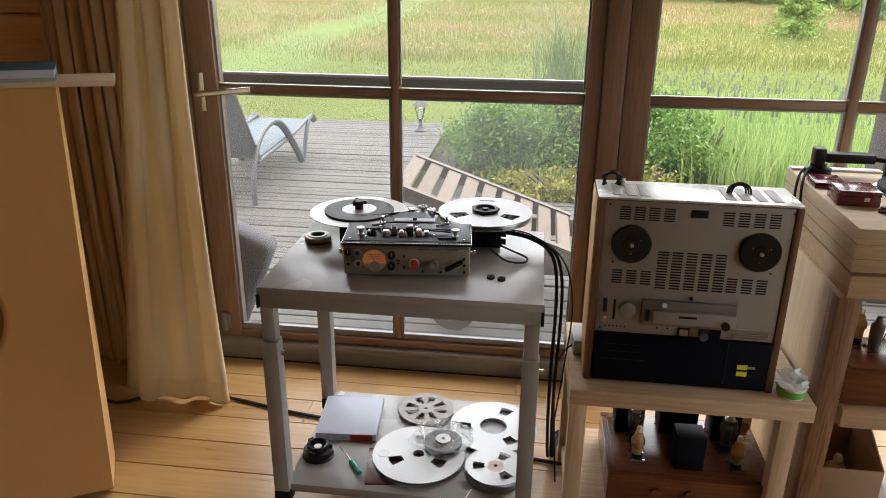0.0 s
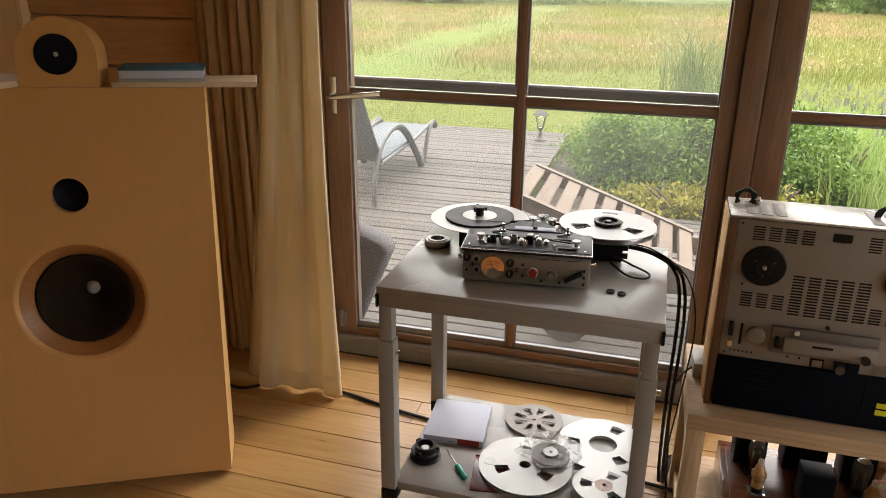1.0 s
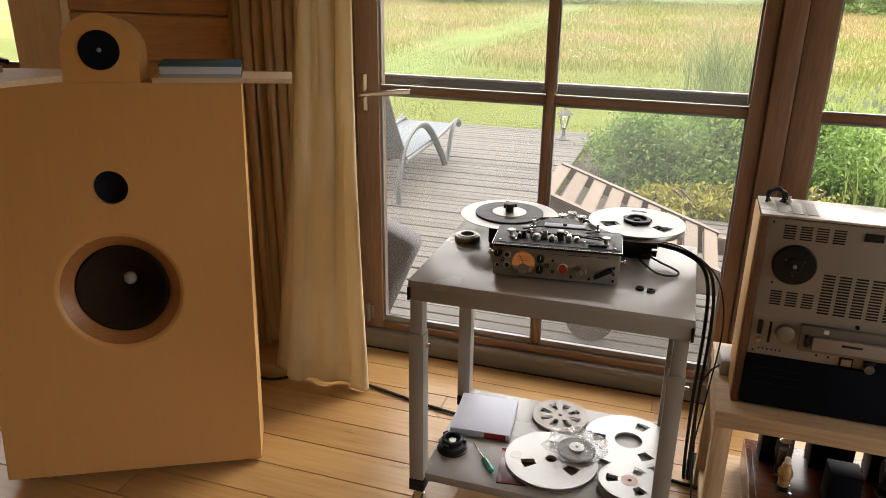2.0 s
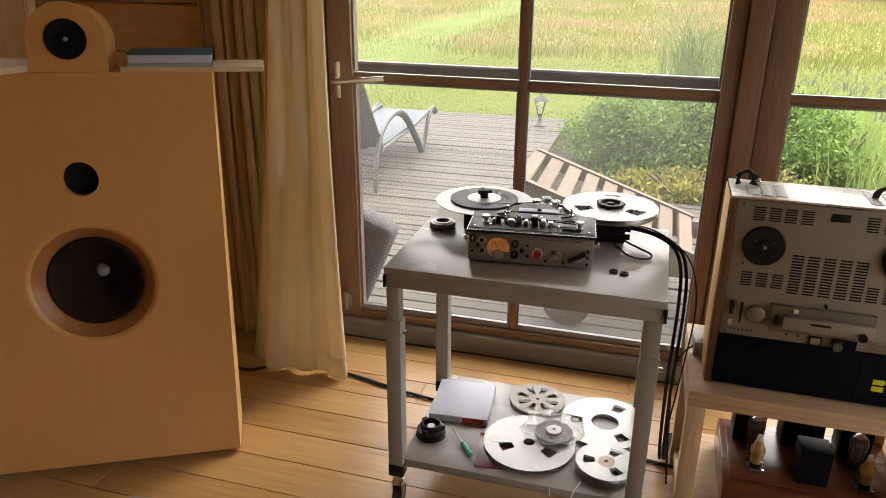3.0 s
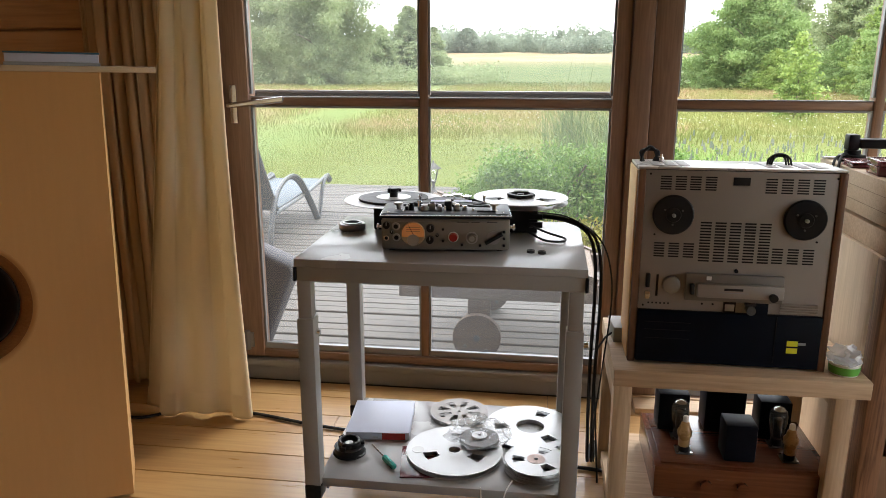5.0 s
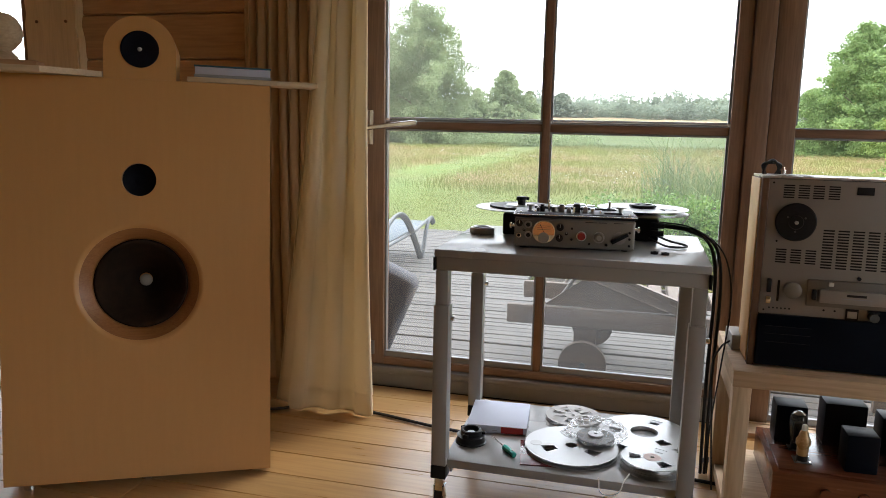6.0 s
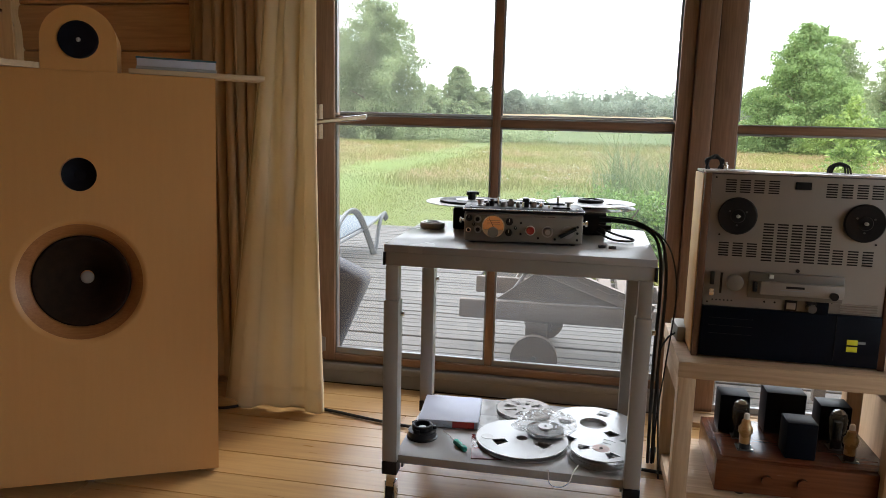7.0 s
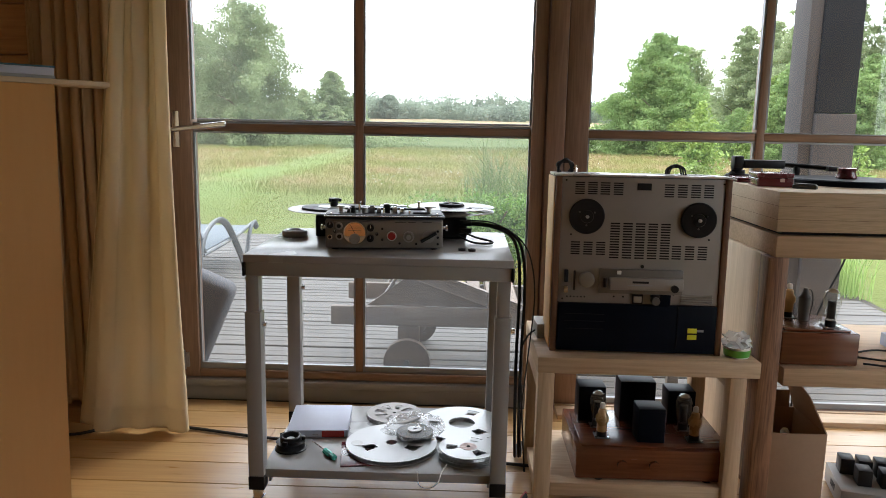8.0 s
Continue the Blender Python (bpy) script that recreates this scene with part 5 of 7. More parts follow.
def reel(name, m, r, hub_hole, windows, wr0, wr1, wa, label, mat="alu_white", turn=0.0, tape_r=None, h=0.013, label_r=None, label_mat=None):
    t = thing(name, m, label, "tape reel")
    part("flange", flange(B(), r, hub_hole, windows, 0.0, 0.0015, wr0, wr1, wa, turn), M[mat], t)
    part("flange", flange(B(), r, hub_hole, windows, h - 0.0015, h, wr0, wr1, wa, turn), M[mat], t)
    part("hub", lathe(B(), [(wr0 * 0.96, 0.0016), (wr0 * 0.96, h - 0.0016), (hub_hole, h - 0.0016), (hub_hole, 0.0016)], 48, close=True), M[mat], t)
    if tape_r:
        part("tape", lathe(B(), [(tape_r, 0.003), (tape_r, h - 0.003), (wr0 * 0.97, h - 0.003), (wr0 * 0.97, 0.003)], 64, close=True), M["tape"], t, "wound dark tape")
    if label_r:
        part("paper_label", flange(B(), label_r, hub_hole * 1.05, 0, h, h + 0.0006, label_r * 0.6, label_r * 0.8, 0), M[label_mat or "pink"], t, "round paper label")
    return t


# ---------------- portable tape recorder on the trolley ----------------
NG = pose(-0.375, 1.845, ZT + 0.006, 0, 0, 6.0) @ Matrix.Scale(1.06, 4)
ng = thing("portable_tape_recorder", NG, "grey metal portable tape recorder with an amber meter", "tape recorder")
W_, H_ = 0.164, 0.082
part("case", bx(-W_, W_, 0.002, 0.150, 0.0, H_, 0.006), M["nagra"], ng)
for x in (-0.14, 0.14):
    for y in (0.03, 0.12):
        part("foot", cyl(B(), (x, y, -0.006), 0.009, 0.006, 'z', 12), M["rubber"], ng)
part("front_panel", bx(-W_ + 0.005, W_ - 0.005, -0.001, 0.003, 0.005, H_ - 0.006, 0.001), M["nagra"], ng, "brushed grey front panel")
lid = part("deck_rim", bx(-W_ - 0.003, W_ + 0.003, -0.002, 0.152, H_ + 0.001, H_ + 0.011, 0.003), M["black"], ng, "raised dark deck rim")
part("rim_line", bx(-W_ - 0.0036, W_ + 0.0036, -0.0026, 0.1526, H_ + 0.0075, H_ + 0.0098, 0.0010), M["chrome"], ng, "bright rim line")
part("deck_plate", bx(-W_ + 0.004, W_ - 0.004, 0.006, 0.146, H_ + 0.0113, H_ + 0.0128, 0.0005), M["black"], ng, "black deck plate")
PX = 0.000527


def nx_(px, pz):
    return (px - 375) * PX, H_ + 0.003 - (pz - 165) * PX


def knob(px, pz, r, mat, name="knob", depth=0.010, cap=None, par=None):
    x, z = nx_(px, pz)
    k = part(name, cyl(B(), (x, -0.001 - depth, z), r * PX * 0.86, depth, 'y', 24, r * PX), M[mat], ng)
    if cap:
        part("cap", cyl(B(), (x, -0.002 - depth, z), r * PX * 0.55, 0.0012, 'y', 20), M[cap], k)
    return k


for q in ((90, 200, 20, "black"), (302, 215, 21, "black"), (300, 272, 21, "black"), (335, 247, 9, "black"), (115, 233, 9, "black")):
    k = knob(*q)
    x, z = nx_(q[0], q[1])
    part("pointer", bx(x - 0.0007, x + 0.0007, -0.0125, -0.011, z, z + q[2] * PX * 0.8), M["white"], k)
for q in ((135, 207, 20, "alu", "socket", 0.003, "black"), (88, 265, 15, "chrome", "socket", 0.003, "black"), (137, 262, 20, "alu", "socket", 0.003, "black")):
    knob(*q)
x, z = nx_(413, 258)
part("dial_plate", cyl(B(), (x, -0.003, z), 26 * PX, 0.002, 'y', 32), M["white"], ng, "pale dial ring")
knob(413, 258, 22, "red", "red_knob", 0.013)
x, z = nx_(503, 262)
part("dial_plate", cyl(B(), (x, -0.003, z), 30 * PX, 0.002, 'y', 32), M["alu"], ng)
knob(503, 262, 24, "nagra", "grey_knob", 0.013, "alu")
x, z = nx_(608, 262)
part("selector_plate", cyl(B(), (x, -0.0025, z), 33 * PX, 0.0015, 'y', 32), M["alu_panel"], ng)
part("selector", bx(-0.025, 0.025, -0.016, -0.0026, -0.0045, 0.0045, 0.002, m=Matrix.Translation((x, 0, z)) @ Matrix.Rotation(radians(-30), 4, 'Y')), M["black"], ng, "black selector lever")
for q in ((363, 220), (363, 278), (658, 232), (658, 265), (658, 300), (455, 297), (543, 300)):
    knob(q[0], q[1], 7, "black", "button", 0.004)
x, z = nx_(218, 242)
mt = part("meter", cyl(B(), (x, -0.004, z), 0.0315, 0.004, 'y', 48), M["chrome"], ng, "chrome meter rim")
bm = B()
out = [(0.0285 * math.cos(a), 0.0285 * math.sin(a)) for a in [radians(-18 + 216 * k / 40) for k in range(41)]]
prism(bm, out, -0.0052, -0.0042, m=Matrix.Translation((x, 0, z)))
part("meter_scale", bm, M["amber"], mt, "glowing amber meter scale")
part("needle", bx(-0.0006, 0.0006, -0.0058, -0.0053, -0.005, 0.024, m=Matrix.Translation((x, 0, z)) @ Matrix.Rotation(radians(-28), 4, 'Y')), M["black"], mt)
part("meter_base", cyl(B(), (x, -0.0062, z - 0.0165), 0.0150, 0.0018, 'y', 24), M["alu"], mt)
for i in range(3):
    part("scale_mark", bx(x - 0.018, x + 0.018, -0.0056, -0.0053, z + 0.006 + i * 0.005, z + 0.0068 + i * 0.005), M["red"] if i == 1 else M["walnut"], mt)
for px, w in ((520, 40), (460, 60), (600, 50)):
    x, z = nx_(px, 185)
    part("engraving", bx(x - w * PX / 2, x + w * PX / 2, -0.0016, -0.001, z - 0.0006, z + 0.0008), M["black"], ng)
for sx in (-1, 1):
    part("strap_stud", lathe(B(), [(0.004, 0), (0.004, 0.008), (0.008, 0.010), (0.008, 0.014), (0.003, 0.016)], 14, Matrix.Translation((sx * W_, 0.03, 0.055)) @ Matrix.Rotation(radians(90 * sx), 4, 'Y')), M["chrome"], ng, "steel strap stud")
# deck hardware
zz = H_ + 0.013
for q in ((-0.1235, 0.054), (0.125, 0.045)):
    part("guide_roller", lathe(B(), [(0.009, 0), (0.009, 0.002), (0.0055, 0.003), (0.0055, 0.014), (0.0115, 0.0145), (0.0115, 0.0185), (0.0105, 0.0195)], 24, Matrix.Translation((q[0], q[1], zz))), M["alu"], ng, "silver capped guide roller")
for q in ((-0.072, 0.130), (0.101, 0.132)):
    arm = part("tension_arm", bx(-0.032, 0.006, -0.0045, 0.0045, zz + 0.001, zz + 0.005, 0.0015, m=Matrix.Translation((q[0], q[1], 0)) @ Matrix.Rotation(radians(28), 4, 'Z')), M["black"], ng, "black tape tension arm")
    part("pin", lathe(B(), [(0.0065, 0.005), (0.0065, 0.008), (0.0032, 0.0085), (0.0032, 0.021), (0.0045, 0.0215), (0.0045, 0.025)], 14, Matrix.Translation((q[0], q[1], zz))), M["chrome"], arm)
for q in ((-0.0895, 0.050, 0.0068, 0.020, "black"), (-0.0715, 0.056, 0.0035, 0.024, "chrome"), (-0.0555, 0.045, 0.0100, 0.015, "alu"), (0.049, 0.050, 0.0072, 0.013, "chrome"), (-0.002, 0.030, 0.0035, 0.016, "chrome"),
          (0.070, 0.028, 0.0030, 0.010, "chrome"), (-0.1080, 0.026, 0.0035, 0.005, "chrome"), (0.022, 0.078, 0.0045, 0.015, "chrome"), (-0.043, 0.085, 0.0035, 0.013, "chrome"), (0.148, 0.016, 0.0030, 0.003, "chrome"), (-0.148, 0.016, 0.0030, 0.003, "chrome")):
    ro = part("roller", lathe(B(), [(q[2], 0), (q[2], q[3] * 0.72), (q[2] * 0.75, q[3] * 0.75), (q[2] * 0.75, q[3] * 0.9), (q[2] * 0.95, q[3] * 0.92), (q[2] * 0.9, q[3])], 18, Matrix.Translation((q[0], q[1], zz))), M[q[4]], ng)
for q in ((-0.044, -0.028, 0.050, 0.070, 0.017, "alu", "black"), (-0.022, -0.010, 0.036, 0.056, 0.012, "alu", "alu_white"), (-0.004, 0.015, 0.044, 0.066, 0.023, "black", "alu"),
          (0.022, 0.036, 0.040, 0.060, 0.015, "alu", "chrome"), (-0.106, -0.097, 0.044, 0.060, 0.010, "black", "alu")):
    hb = part("head_block", bx(q[0], q[1], q[2], q[3], zz, zz + q[4], 0.0015), M[q[5]], ng, "metal tape head block")
    part("cap", bx(q[0] + 0.002, q[1] - 0.002, q[2] + 0.002, q[3] - 0.002, zz + q[4], zz + q[4] + 0.003, 0.001), M[q[6]], hb)
part("lever", bx(0, 0.056, -0.003, 0.003, zz + 0.008, zz + 0.012, 0.001, m=Matrix.Translation((0.060, 0.062, 0)) @ Matrix.Rotation(radians(-12), 4, 'Z')), M["black"], ng, "slim black lever")
part("lever", bx(0.080, 0.128, 0.018, 0.026, zz + 0.001, zz + 0.006, 0.0015), M["black"], ng, "slim black lever")
part("tape_run", bx(-0.112, 0.112, 0.0665, 0.0678, zz + 0.006, zz + 0.012), M["tape"], ng, "taut strip of dark tape")
part("bridge_plate", prism(B(), [(-0.085, -0.153), (0.085, -0.153), (0.035, -0.240), (-0.035, -0.240)], -0.006, 0.0, m=Matrix.Translation((0, 0, zz)) @ Matrix.Rotation(radians(90), 4, 'X')), M["black"], ng, "black bridge plate to the reel carrier")
part("window", bx(-0.045, 0.068, 0.156, 0.184, zz + 0.0001, zz + 0.002, 0.0005), M["paper"], ng, "pale window plate")
part("name_strip", cyl(B(), (0.012, 0.168, zz + 0.0021), 0.006, 0.006, "z", 14), M["black"], ng)
# extension carrier behind, with the two large reels
qg = thing("reel_extension", pose(-0.380, 2.147, ZT, 0, 0, 2.5), "black reel extension carrying two large tape reels", "reel carrier")
for x in (-0.196, 0.196):
    part("motor_housing", bx(x - 0.056, x + 0.052, -0.05, 0.055, 0.0, 0.0715, 0.006), M["black"], qg)
    part("spindle", lathe(B(), [(0.03, 0.072), (0.03, 0.0857), (0.010, 0.086), (0.010, 0.106)], 24, Matrix.Translation((x, 0, 0))), M["black"], qg)
part("bridge", bx(-0.245, 0.245, -0.035, 0.05, 0.0, 0.03, 0.004), M["black"], qg)
part("carrier_plate", bx(-0.05, 0.05, -0.045, 0.045, 0.072, 0.082, 0.004), M["alu"], qg)
for q in ((-0.028, 0.0), (0.0, 0.028), (0.03, 0.0)):
    part("roller", lathe(B(), [(0.012, 0.0825), (0.012, 0.098), (0.016, 0.099), (0.016, 0.103)], 20, Matrix.Translation((q[0], q[1], 0))), M["chrome"], qg, "chrome tape roller")
for a, b in (((-0.196, -0.07), (-0.03, -0.005)), ((0.196, -0.08), (0.03, -0.005))):
    bm = B()
    dx, dy = b[0] - a[0], b[1] - a[1]
    L = math.hypot(dx, dy)
    box(bm, 0, L, -0.0015, 0.0015, 0.089, 0.096, m=Matrix.Translation((a[0], a[1], 0)) @ Matrix.Rotation(math.atan2(dy, dx), 4, 'Z'))
    part("tape_run", bm, M["tape"], qg, "taut strip of dark tape")
cq = pose(-0.380, 2.147, ZT, 0, 0, 2.5)
rl = thing("tape_reel", cq @ pose(-0.196, 0, 0.0865), "silver reel plate with a dark pancake of tape", "tape reel", "large reels")
part("flange", flange(B(), 0.153, 0.012, 0, 0.0, 0.002, 0.06, 0.1, 0), M["alu"], rl)
part("tape", lathe(B(), [(0.107, 0.002), (0.107, 0.0085), (0.054, 0.0085), (0.054, 0.002)], 72, close=True), M["tape"], rl, "dark flat pancake of tape")
part("hub", lathe(B(), [(0.0535, 0.002), (0.0535, 0.0098), (0.012, 0.0098), (0.012, 0.002)], 48, close=True), M["alu_white"], rl, "silver hub disc")
bm = B()
lathe(bm, [(0.013, 0.010), (0.013, 0.026), (0.018, 0.027), (0.018, 0.037), (0.012, 0.038)], 18)
for k in range(3):
    a = k * 2.094
    box(bm, 0.008, 0.024, -0.004, 0.004, 0.026, 0.036, 0.001, m=Matrix.Rotation(a, 4, 'Z'))
part("hub_clamp", bm, M["black"], rl, "black hub clamp")
rr2 = reel("tape_reel", cq @ pose(0.196, 0, 0.0865), 0.144, 0.038, 3, 0.062, 0.112, 0.22, "large silver tape reel with three windows and a black hub", turn=0.5, h=0.016, tape_r=0.07)
tagged(rr2, group="large reels")
bm = B()
lathe(bm, [(0.040, 0.0165), (0.040, 0.026), (0.030, 0.027), (0.026, 0.018), (0.010, 0.018), (0.010, 0.026)], 24)
for k in range(3):
    box(bm, 0.030, 0.046, -0.006, 0.006, 0.0168, 0.022, 0.001, m=Matrix.Rotation(k * 2.094 + 0.4, 4, 'Z'))
part("hub_clamp", bm, M["black"], rr2, "black hub clamp")

ra = thing("reel_adapter", pose(-0.699, 2.092, ZT), "round grey metal reel adapter ring", "adapter")
part("ring", lathe(B(), [(0.039, 0), (0.041, 0.003), (0.041, 0.016), (0.039, 0.019), (0.024, 0.020), (0.022, 0.018), (0.022, 0.001)], 40, close=True), M["alu"], ra)
part("rim", lathe(B(), [(0.0215, 0.002), (0.0215, 0.0225), (0.030, 0.0225), (0.030, 0.0202), (0.0235, 0.0202), (0.0235, 0.002)], 36, close=True), M["alu_white"], ra, "bright inner rim")
for q in ((-0.145, 1.877), (-0.115, 1.869)):
    bm = lathe(B(), [(0.011, 0), (0.011, 0.007), (0.005, 0.007), (0.005, 0)], 20, close=True)
    solo("rubber_ring", bm, M["rubber"], "small black ring lying on the trolley top", "ring", "small black rings", m=pose(q[0], q[1], ZT))

# leads from the recorder, over the trolley's edge to the floor
for dx, r, dz, bow in ((0.0, 0.0055, 0.0, 0.0), (0.013, 0.0050, 0.004, 0.004), (0.020, 0.0024, 0.012, 0.030)):
    bm = B()
    tube(bm, [(-0.155, 2.12, ZT + 0.050 + dz), (-0.10, 2.11, ZT + 0.050 + dz), (-0.04, 2.09, ZT + 0.044 + dz), (0.015 + dx, 2.065, ZT + 0.018), (0.040 + dx + bow * 0.6, 2.055, ZT - 0.050), (0.046 + dx + bow, 2.05, 0.66),
              (0.043 + dx + bow * 0.6, 2.05, 0.45), (0.046 + dx, 2.06, 0.25), (0.055 + dx, 2.12, 0.09), (0.070 + dx, 2.26, 0.014), (0.090 + dx, 2.37, 0.009), (0.16, 2.39 + dx, 0.009)], r, 8, 8)
    solo("audio_lead", bm, M["rubber"], "black audio lead hanging from the trolley to the floor", "cable", "audio leads")
bm = B()
tube(bm, [(-0.15, 2.08, ZT + 0.03), (-0.10, 2.07, ZT + 0.012), (-0.05, 2.03, ZT + 0.006), (-0.06, 1.99, ZT + 0.006), (-0.11, 2.00, ZT + 0.006), (-0.16, 2.05, ZT + 0.02)], 0.0032, 8, 8)
solo("audio_lead", bm, M["rubber"], "thin black lead looped on the trolley top", "cable", "audio leads")
bm = B()
for q in (0.055, 0.030):
    tube(bm, [(-0.155, 2.09, ZT + q), (-0.115, 2.088, ZT + q)], 0.009, 10, 0)
solo("cable_plug", bm, M["black"], "two black cable plugs in the recorder's side", "plug")
bm = B()
tube(bm, [(-1.75, 2.36, 0.008), (-1.62, 2.335, 0.008), (-1.45, 2.45, 0.008), (-1.20, 2.425, 0.008), (-0.92, 2.362, 0.008), (-0.5, 2.30, 0.008), (-0.1, 2.22, 0.008), (0.15, 2.18, 0.008)], 0.0062, 8, 8)
solo("mains_cable", bm, M["rubber"], "black mains cable lying on the floor", "cable")

# ---------------- things on the lower shelf ----------------
ZS = 0.183
bxs = thing("tape_box", pose(-0.618, 2.089, ZS, 0, 0, 5.0), "flat white tape box with a red spine label", "tape box")
part("carton", bx(-0.100, 0.100, -0.112, 0.112, 0.0, 0.026, 0.002), M["paper"], bxs)
part("spine_label", bx(0.015, 0.088, -0.1128, -0.1121, 0.002, 0.024), M["red"], bxs, "red spine label")
part("print_bar", bx(-0.015, 0.003, -0.1126, -0.1121, 0.009, 0.012), M["grey_card"], bxs)
ha = thing("hub_adapter", pose(-0.676, 1.893, ZS), "black plastic reel hub adapter", "adapter")
part("base", lathe(B(), [(0.050, 0), (0.050, 0.004), (0.046, 0.006), (0.044, 0.020), (0.046, 0.024), (0.034, 0.026)], 40), M["black"], ha)
part("collar", lathe(B(), [(0.034, 0.0265), (0.034, 0.042), (0.030, 0.044), (0.026, 0.043), (0.024, 0.030), (0.024, 0.0265)], 32, close=True), M["black"], ha)
part("core", lathe(B(), [(0.012, 0.0265), (0.012, 0.034), (0.004, 0.035)], 16), M["alu"], ha)
for k in range(3):
    part("lug", bx(0.034, 0.046, -0.007, 0.007, 0.0265, 0.036, 0.002, m=Matrix.Rotation(k * 2.094 + 0.3, 4, 'Z')), M["black"], ha)
sd_ = thing("screwdriver", pose(-0.582, 1.889, ZS + 0.010, 0, 0, -52), "small screwdriver with a green clear handle", "screwdriver")
part("handle", lathe(B(), [(0.005, 0), (0.0095, 0.004), (0.0095, 0.036), (0.007, 0.042), (0.0095, 0.048), (0.009, 0.066), (0.005, 0.070)], 8, Matrix.Translation((0.032, 0, 0)) @ Matrix.Rotation(radians(90), 4, 'Y')), M["green_pl"], sd_, "green clear handle")
part("shaft", cyl(B(), (-0.052, 0, 0), 0.002, 0.084, 'x', 8), M["chrome"], sd_)
reel("tape_reel", pose(-0.372, 2.182, ZS), 0.097, 0.006, 8, 0.030, 0.072, 0.46, "small grey metal reel with eight narrow windows", "alu_panel", 0.2, h=0.013)
ci = thing("record_sleeve", pose(-0.418, 1.868, ZS, 0, 0, 8), "red card sleeve under the reels", "sleeve")
part("card", bx(-0.092, 0.10, -0.085, 0.09, 0.0, 0.004, 0.001), M["maroon"], ci)
reel("tape_reel", pose(-0.356, 1.920, ZS + 0.0045, 0, 0, 0), 0.146, 0.018, 3, 0.055, 0.098, 0.20, "large white tape reel with three windows", turn=0.55, h=0.014)
reel("tape_reel", pose(-0.132, 2.110, ZS + 0.001), 0.146, 0.045, 3, 0.075, 0.115, 0.20, "large white tape reel with an open hub", turn=0.15, h=0.012)
reel("tape_reel", pose(-0.110, 1.874, ZS + 0.0195), 0.092, 0.006, 3, 0.035, 0.070, 0.26, "small white tape reel with a pink label", turn=0.1, h=0.013, label_r=0.027, label_mat="pink")
reel("tape_reel", pose(-0.110, 1.876, ZS + 0.0005), 0.093, 0.006, 3, 0.035, 0.070, 0.26, "small white tape reel under another", turn=0.5, h=0.013, tape_r=0.06)
sr = thing("round_label", pose(-0.466, 1.905, ZS + 0.0187), "round grey label on a reel", "label")
part("disc", lathe(B(), [(0.019, 0), (0.019, 0.0006), (0.001, 0.0006)], 28), M["alu"], sr)
# crumpled clear bag round a small reel
bg = thing("plastic_bag", pose(-0.285, 1.975, ZS + 0.0195), "crumpled clear plastic bag with a small black reel", "plastic bag")
rb = random.Random(8)
bm = B()
bmesh.ops.create_icosphere(bm, subdivisions=4, radius=1.0)
for q in bm.verts:
    n1 = noise.noise(q.co * 2.3 + Vector((3, 1, 2)))
    n2 = noise.noise(q.co * 6.0)
    k = 1 + 0.28 * n1 + 0.16 * n2
    q.co = Vector((q.co.x * 0.098 * k, q.co.y * 0.075 * k, max(0.0, 0.030 + q.co.z * 0.036 * k + 0.012 * n2)))
bag = part("film", bm, M["film"], bg, "crumpled clear film")
bag.visible_shadow = False
part("small_reel", lathe(B(), [(0.060, 0.006), (0.060, 0.016), (0.018, 0.018), (0.018, 0.006)], 40, close=True), M["iron"], bg, "small dark reel")
part("small_hub", lathe(B(), [(0.024, 0.0185), (0.024, 0.024), (0.006, 0.024), (0.006, 0.0185)], 28, close=True), M["alu_white"], bg)
bm = B()
tube(bm, [(-0.175, 1.77, ZS + 0.02), (-0.19, 1.735, ZS + 0.01), (-0.20, 1.722, ZS - 0.015), (-0.225, 1.72, ZS - 0.032), (-0.255, 1.722, ZS - 0.025), (-0.262, 1.735, ZS + 0.012)], 0.0010, 5, 8, 2.2)
solo("leader_tape", bm, M["white"], "loose loop of pale leader tape over the shelf edge", "tape")

# ---------------- pine stand with the studio recorder ----------------
sn = thing("pine_stand", pose(0.428, 2.06, 0), "raw pine stand with a lower shelf", "stand")
part("top_board", bx(-0.335, 0.335, -0.215, 0.215, 0.472, 0.522, 0.003), M["pine"], sn)
for x in (-0.332, 0.248):
    for y in (-0.212, 0.150):
        part("leg", bx(x, x + 0.050, y, y + 0.050, 0.0, 0.4715, 0.003), M["pine_z"], sn)
for x in (-0.332, 0.268):
    part("side_rail", bx(x, x + 0.03, -0.161, 0.149, 0.41, 0.4715, 0.002), M["pine_y"], sn)
part("lower_shelf", bx(-0.281, 0.247, -0.205, 0.205, 0.070, 0.113, 0.003), M["pine"], sn)
for x in (-0.331, 0.248):
    part("shelf_bearer", bx(x + 0.01, x + 0.04, -0.161, 0.149, 0.030, 0.069, 0.002), M["pine_y"], sn)

SR = pose(0.134, 1.911, 0.5225, -1.5, 0, -0.8) @ Matrix.Scale(1.012, 4)
tr = thing("studio_tape_recorder", SR, "grey studio tape recorder with wooden cheeks on the pine stand", "tape recorder")
RW, RH, RD = 0.519, 0.540, 0.185
part("body", bx(0.020, RW - 0.020, 0.012, RD, 0.004, RH - 0.008, 0.003), M["navy"], tr)
part("cheek", bx(0.0, 0.0195, 0.0, RD + 0.005, 0.0, RH - 0.004, 0.003), M["walnut"], tr, "walnut cheek")
part("cheek", bx(RW - 0.0195, RW, 0.0, RD + 0.005, 0.0, RH - 0.004, 0.003), M["walnut"], tr, "walnut cheek")
# left cheek veneer made pale, its lit side put into the colour
part("cheek_edge", bx(-0.004, -0.0005, 0.01, RD + 0.004, 0.01, RH - 0.006, 0.001), M["birch_edge_lit"], tr, "outer veneer, side light in its pale colour")
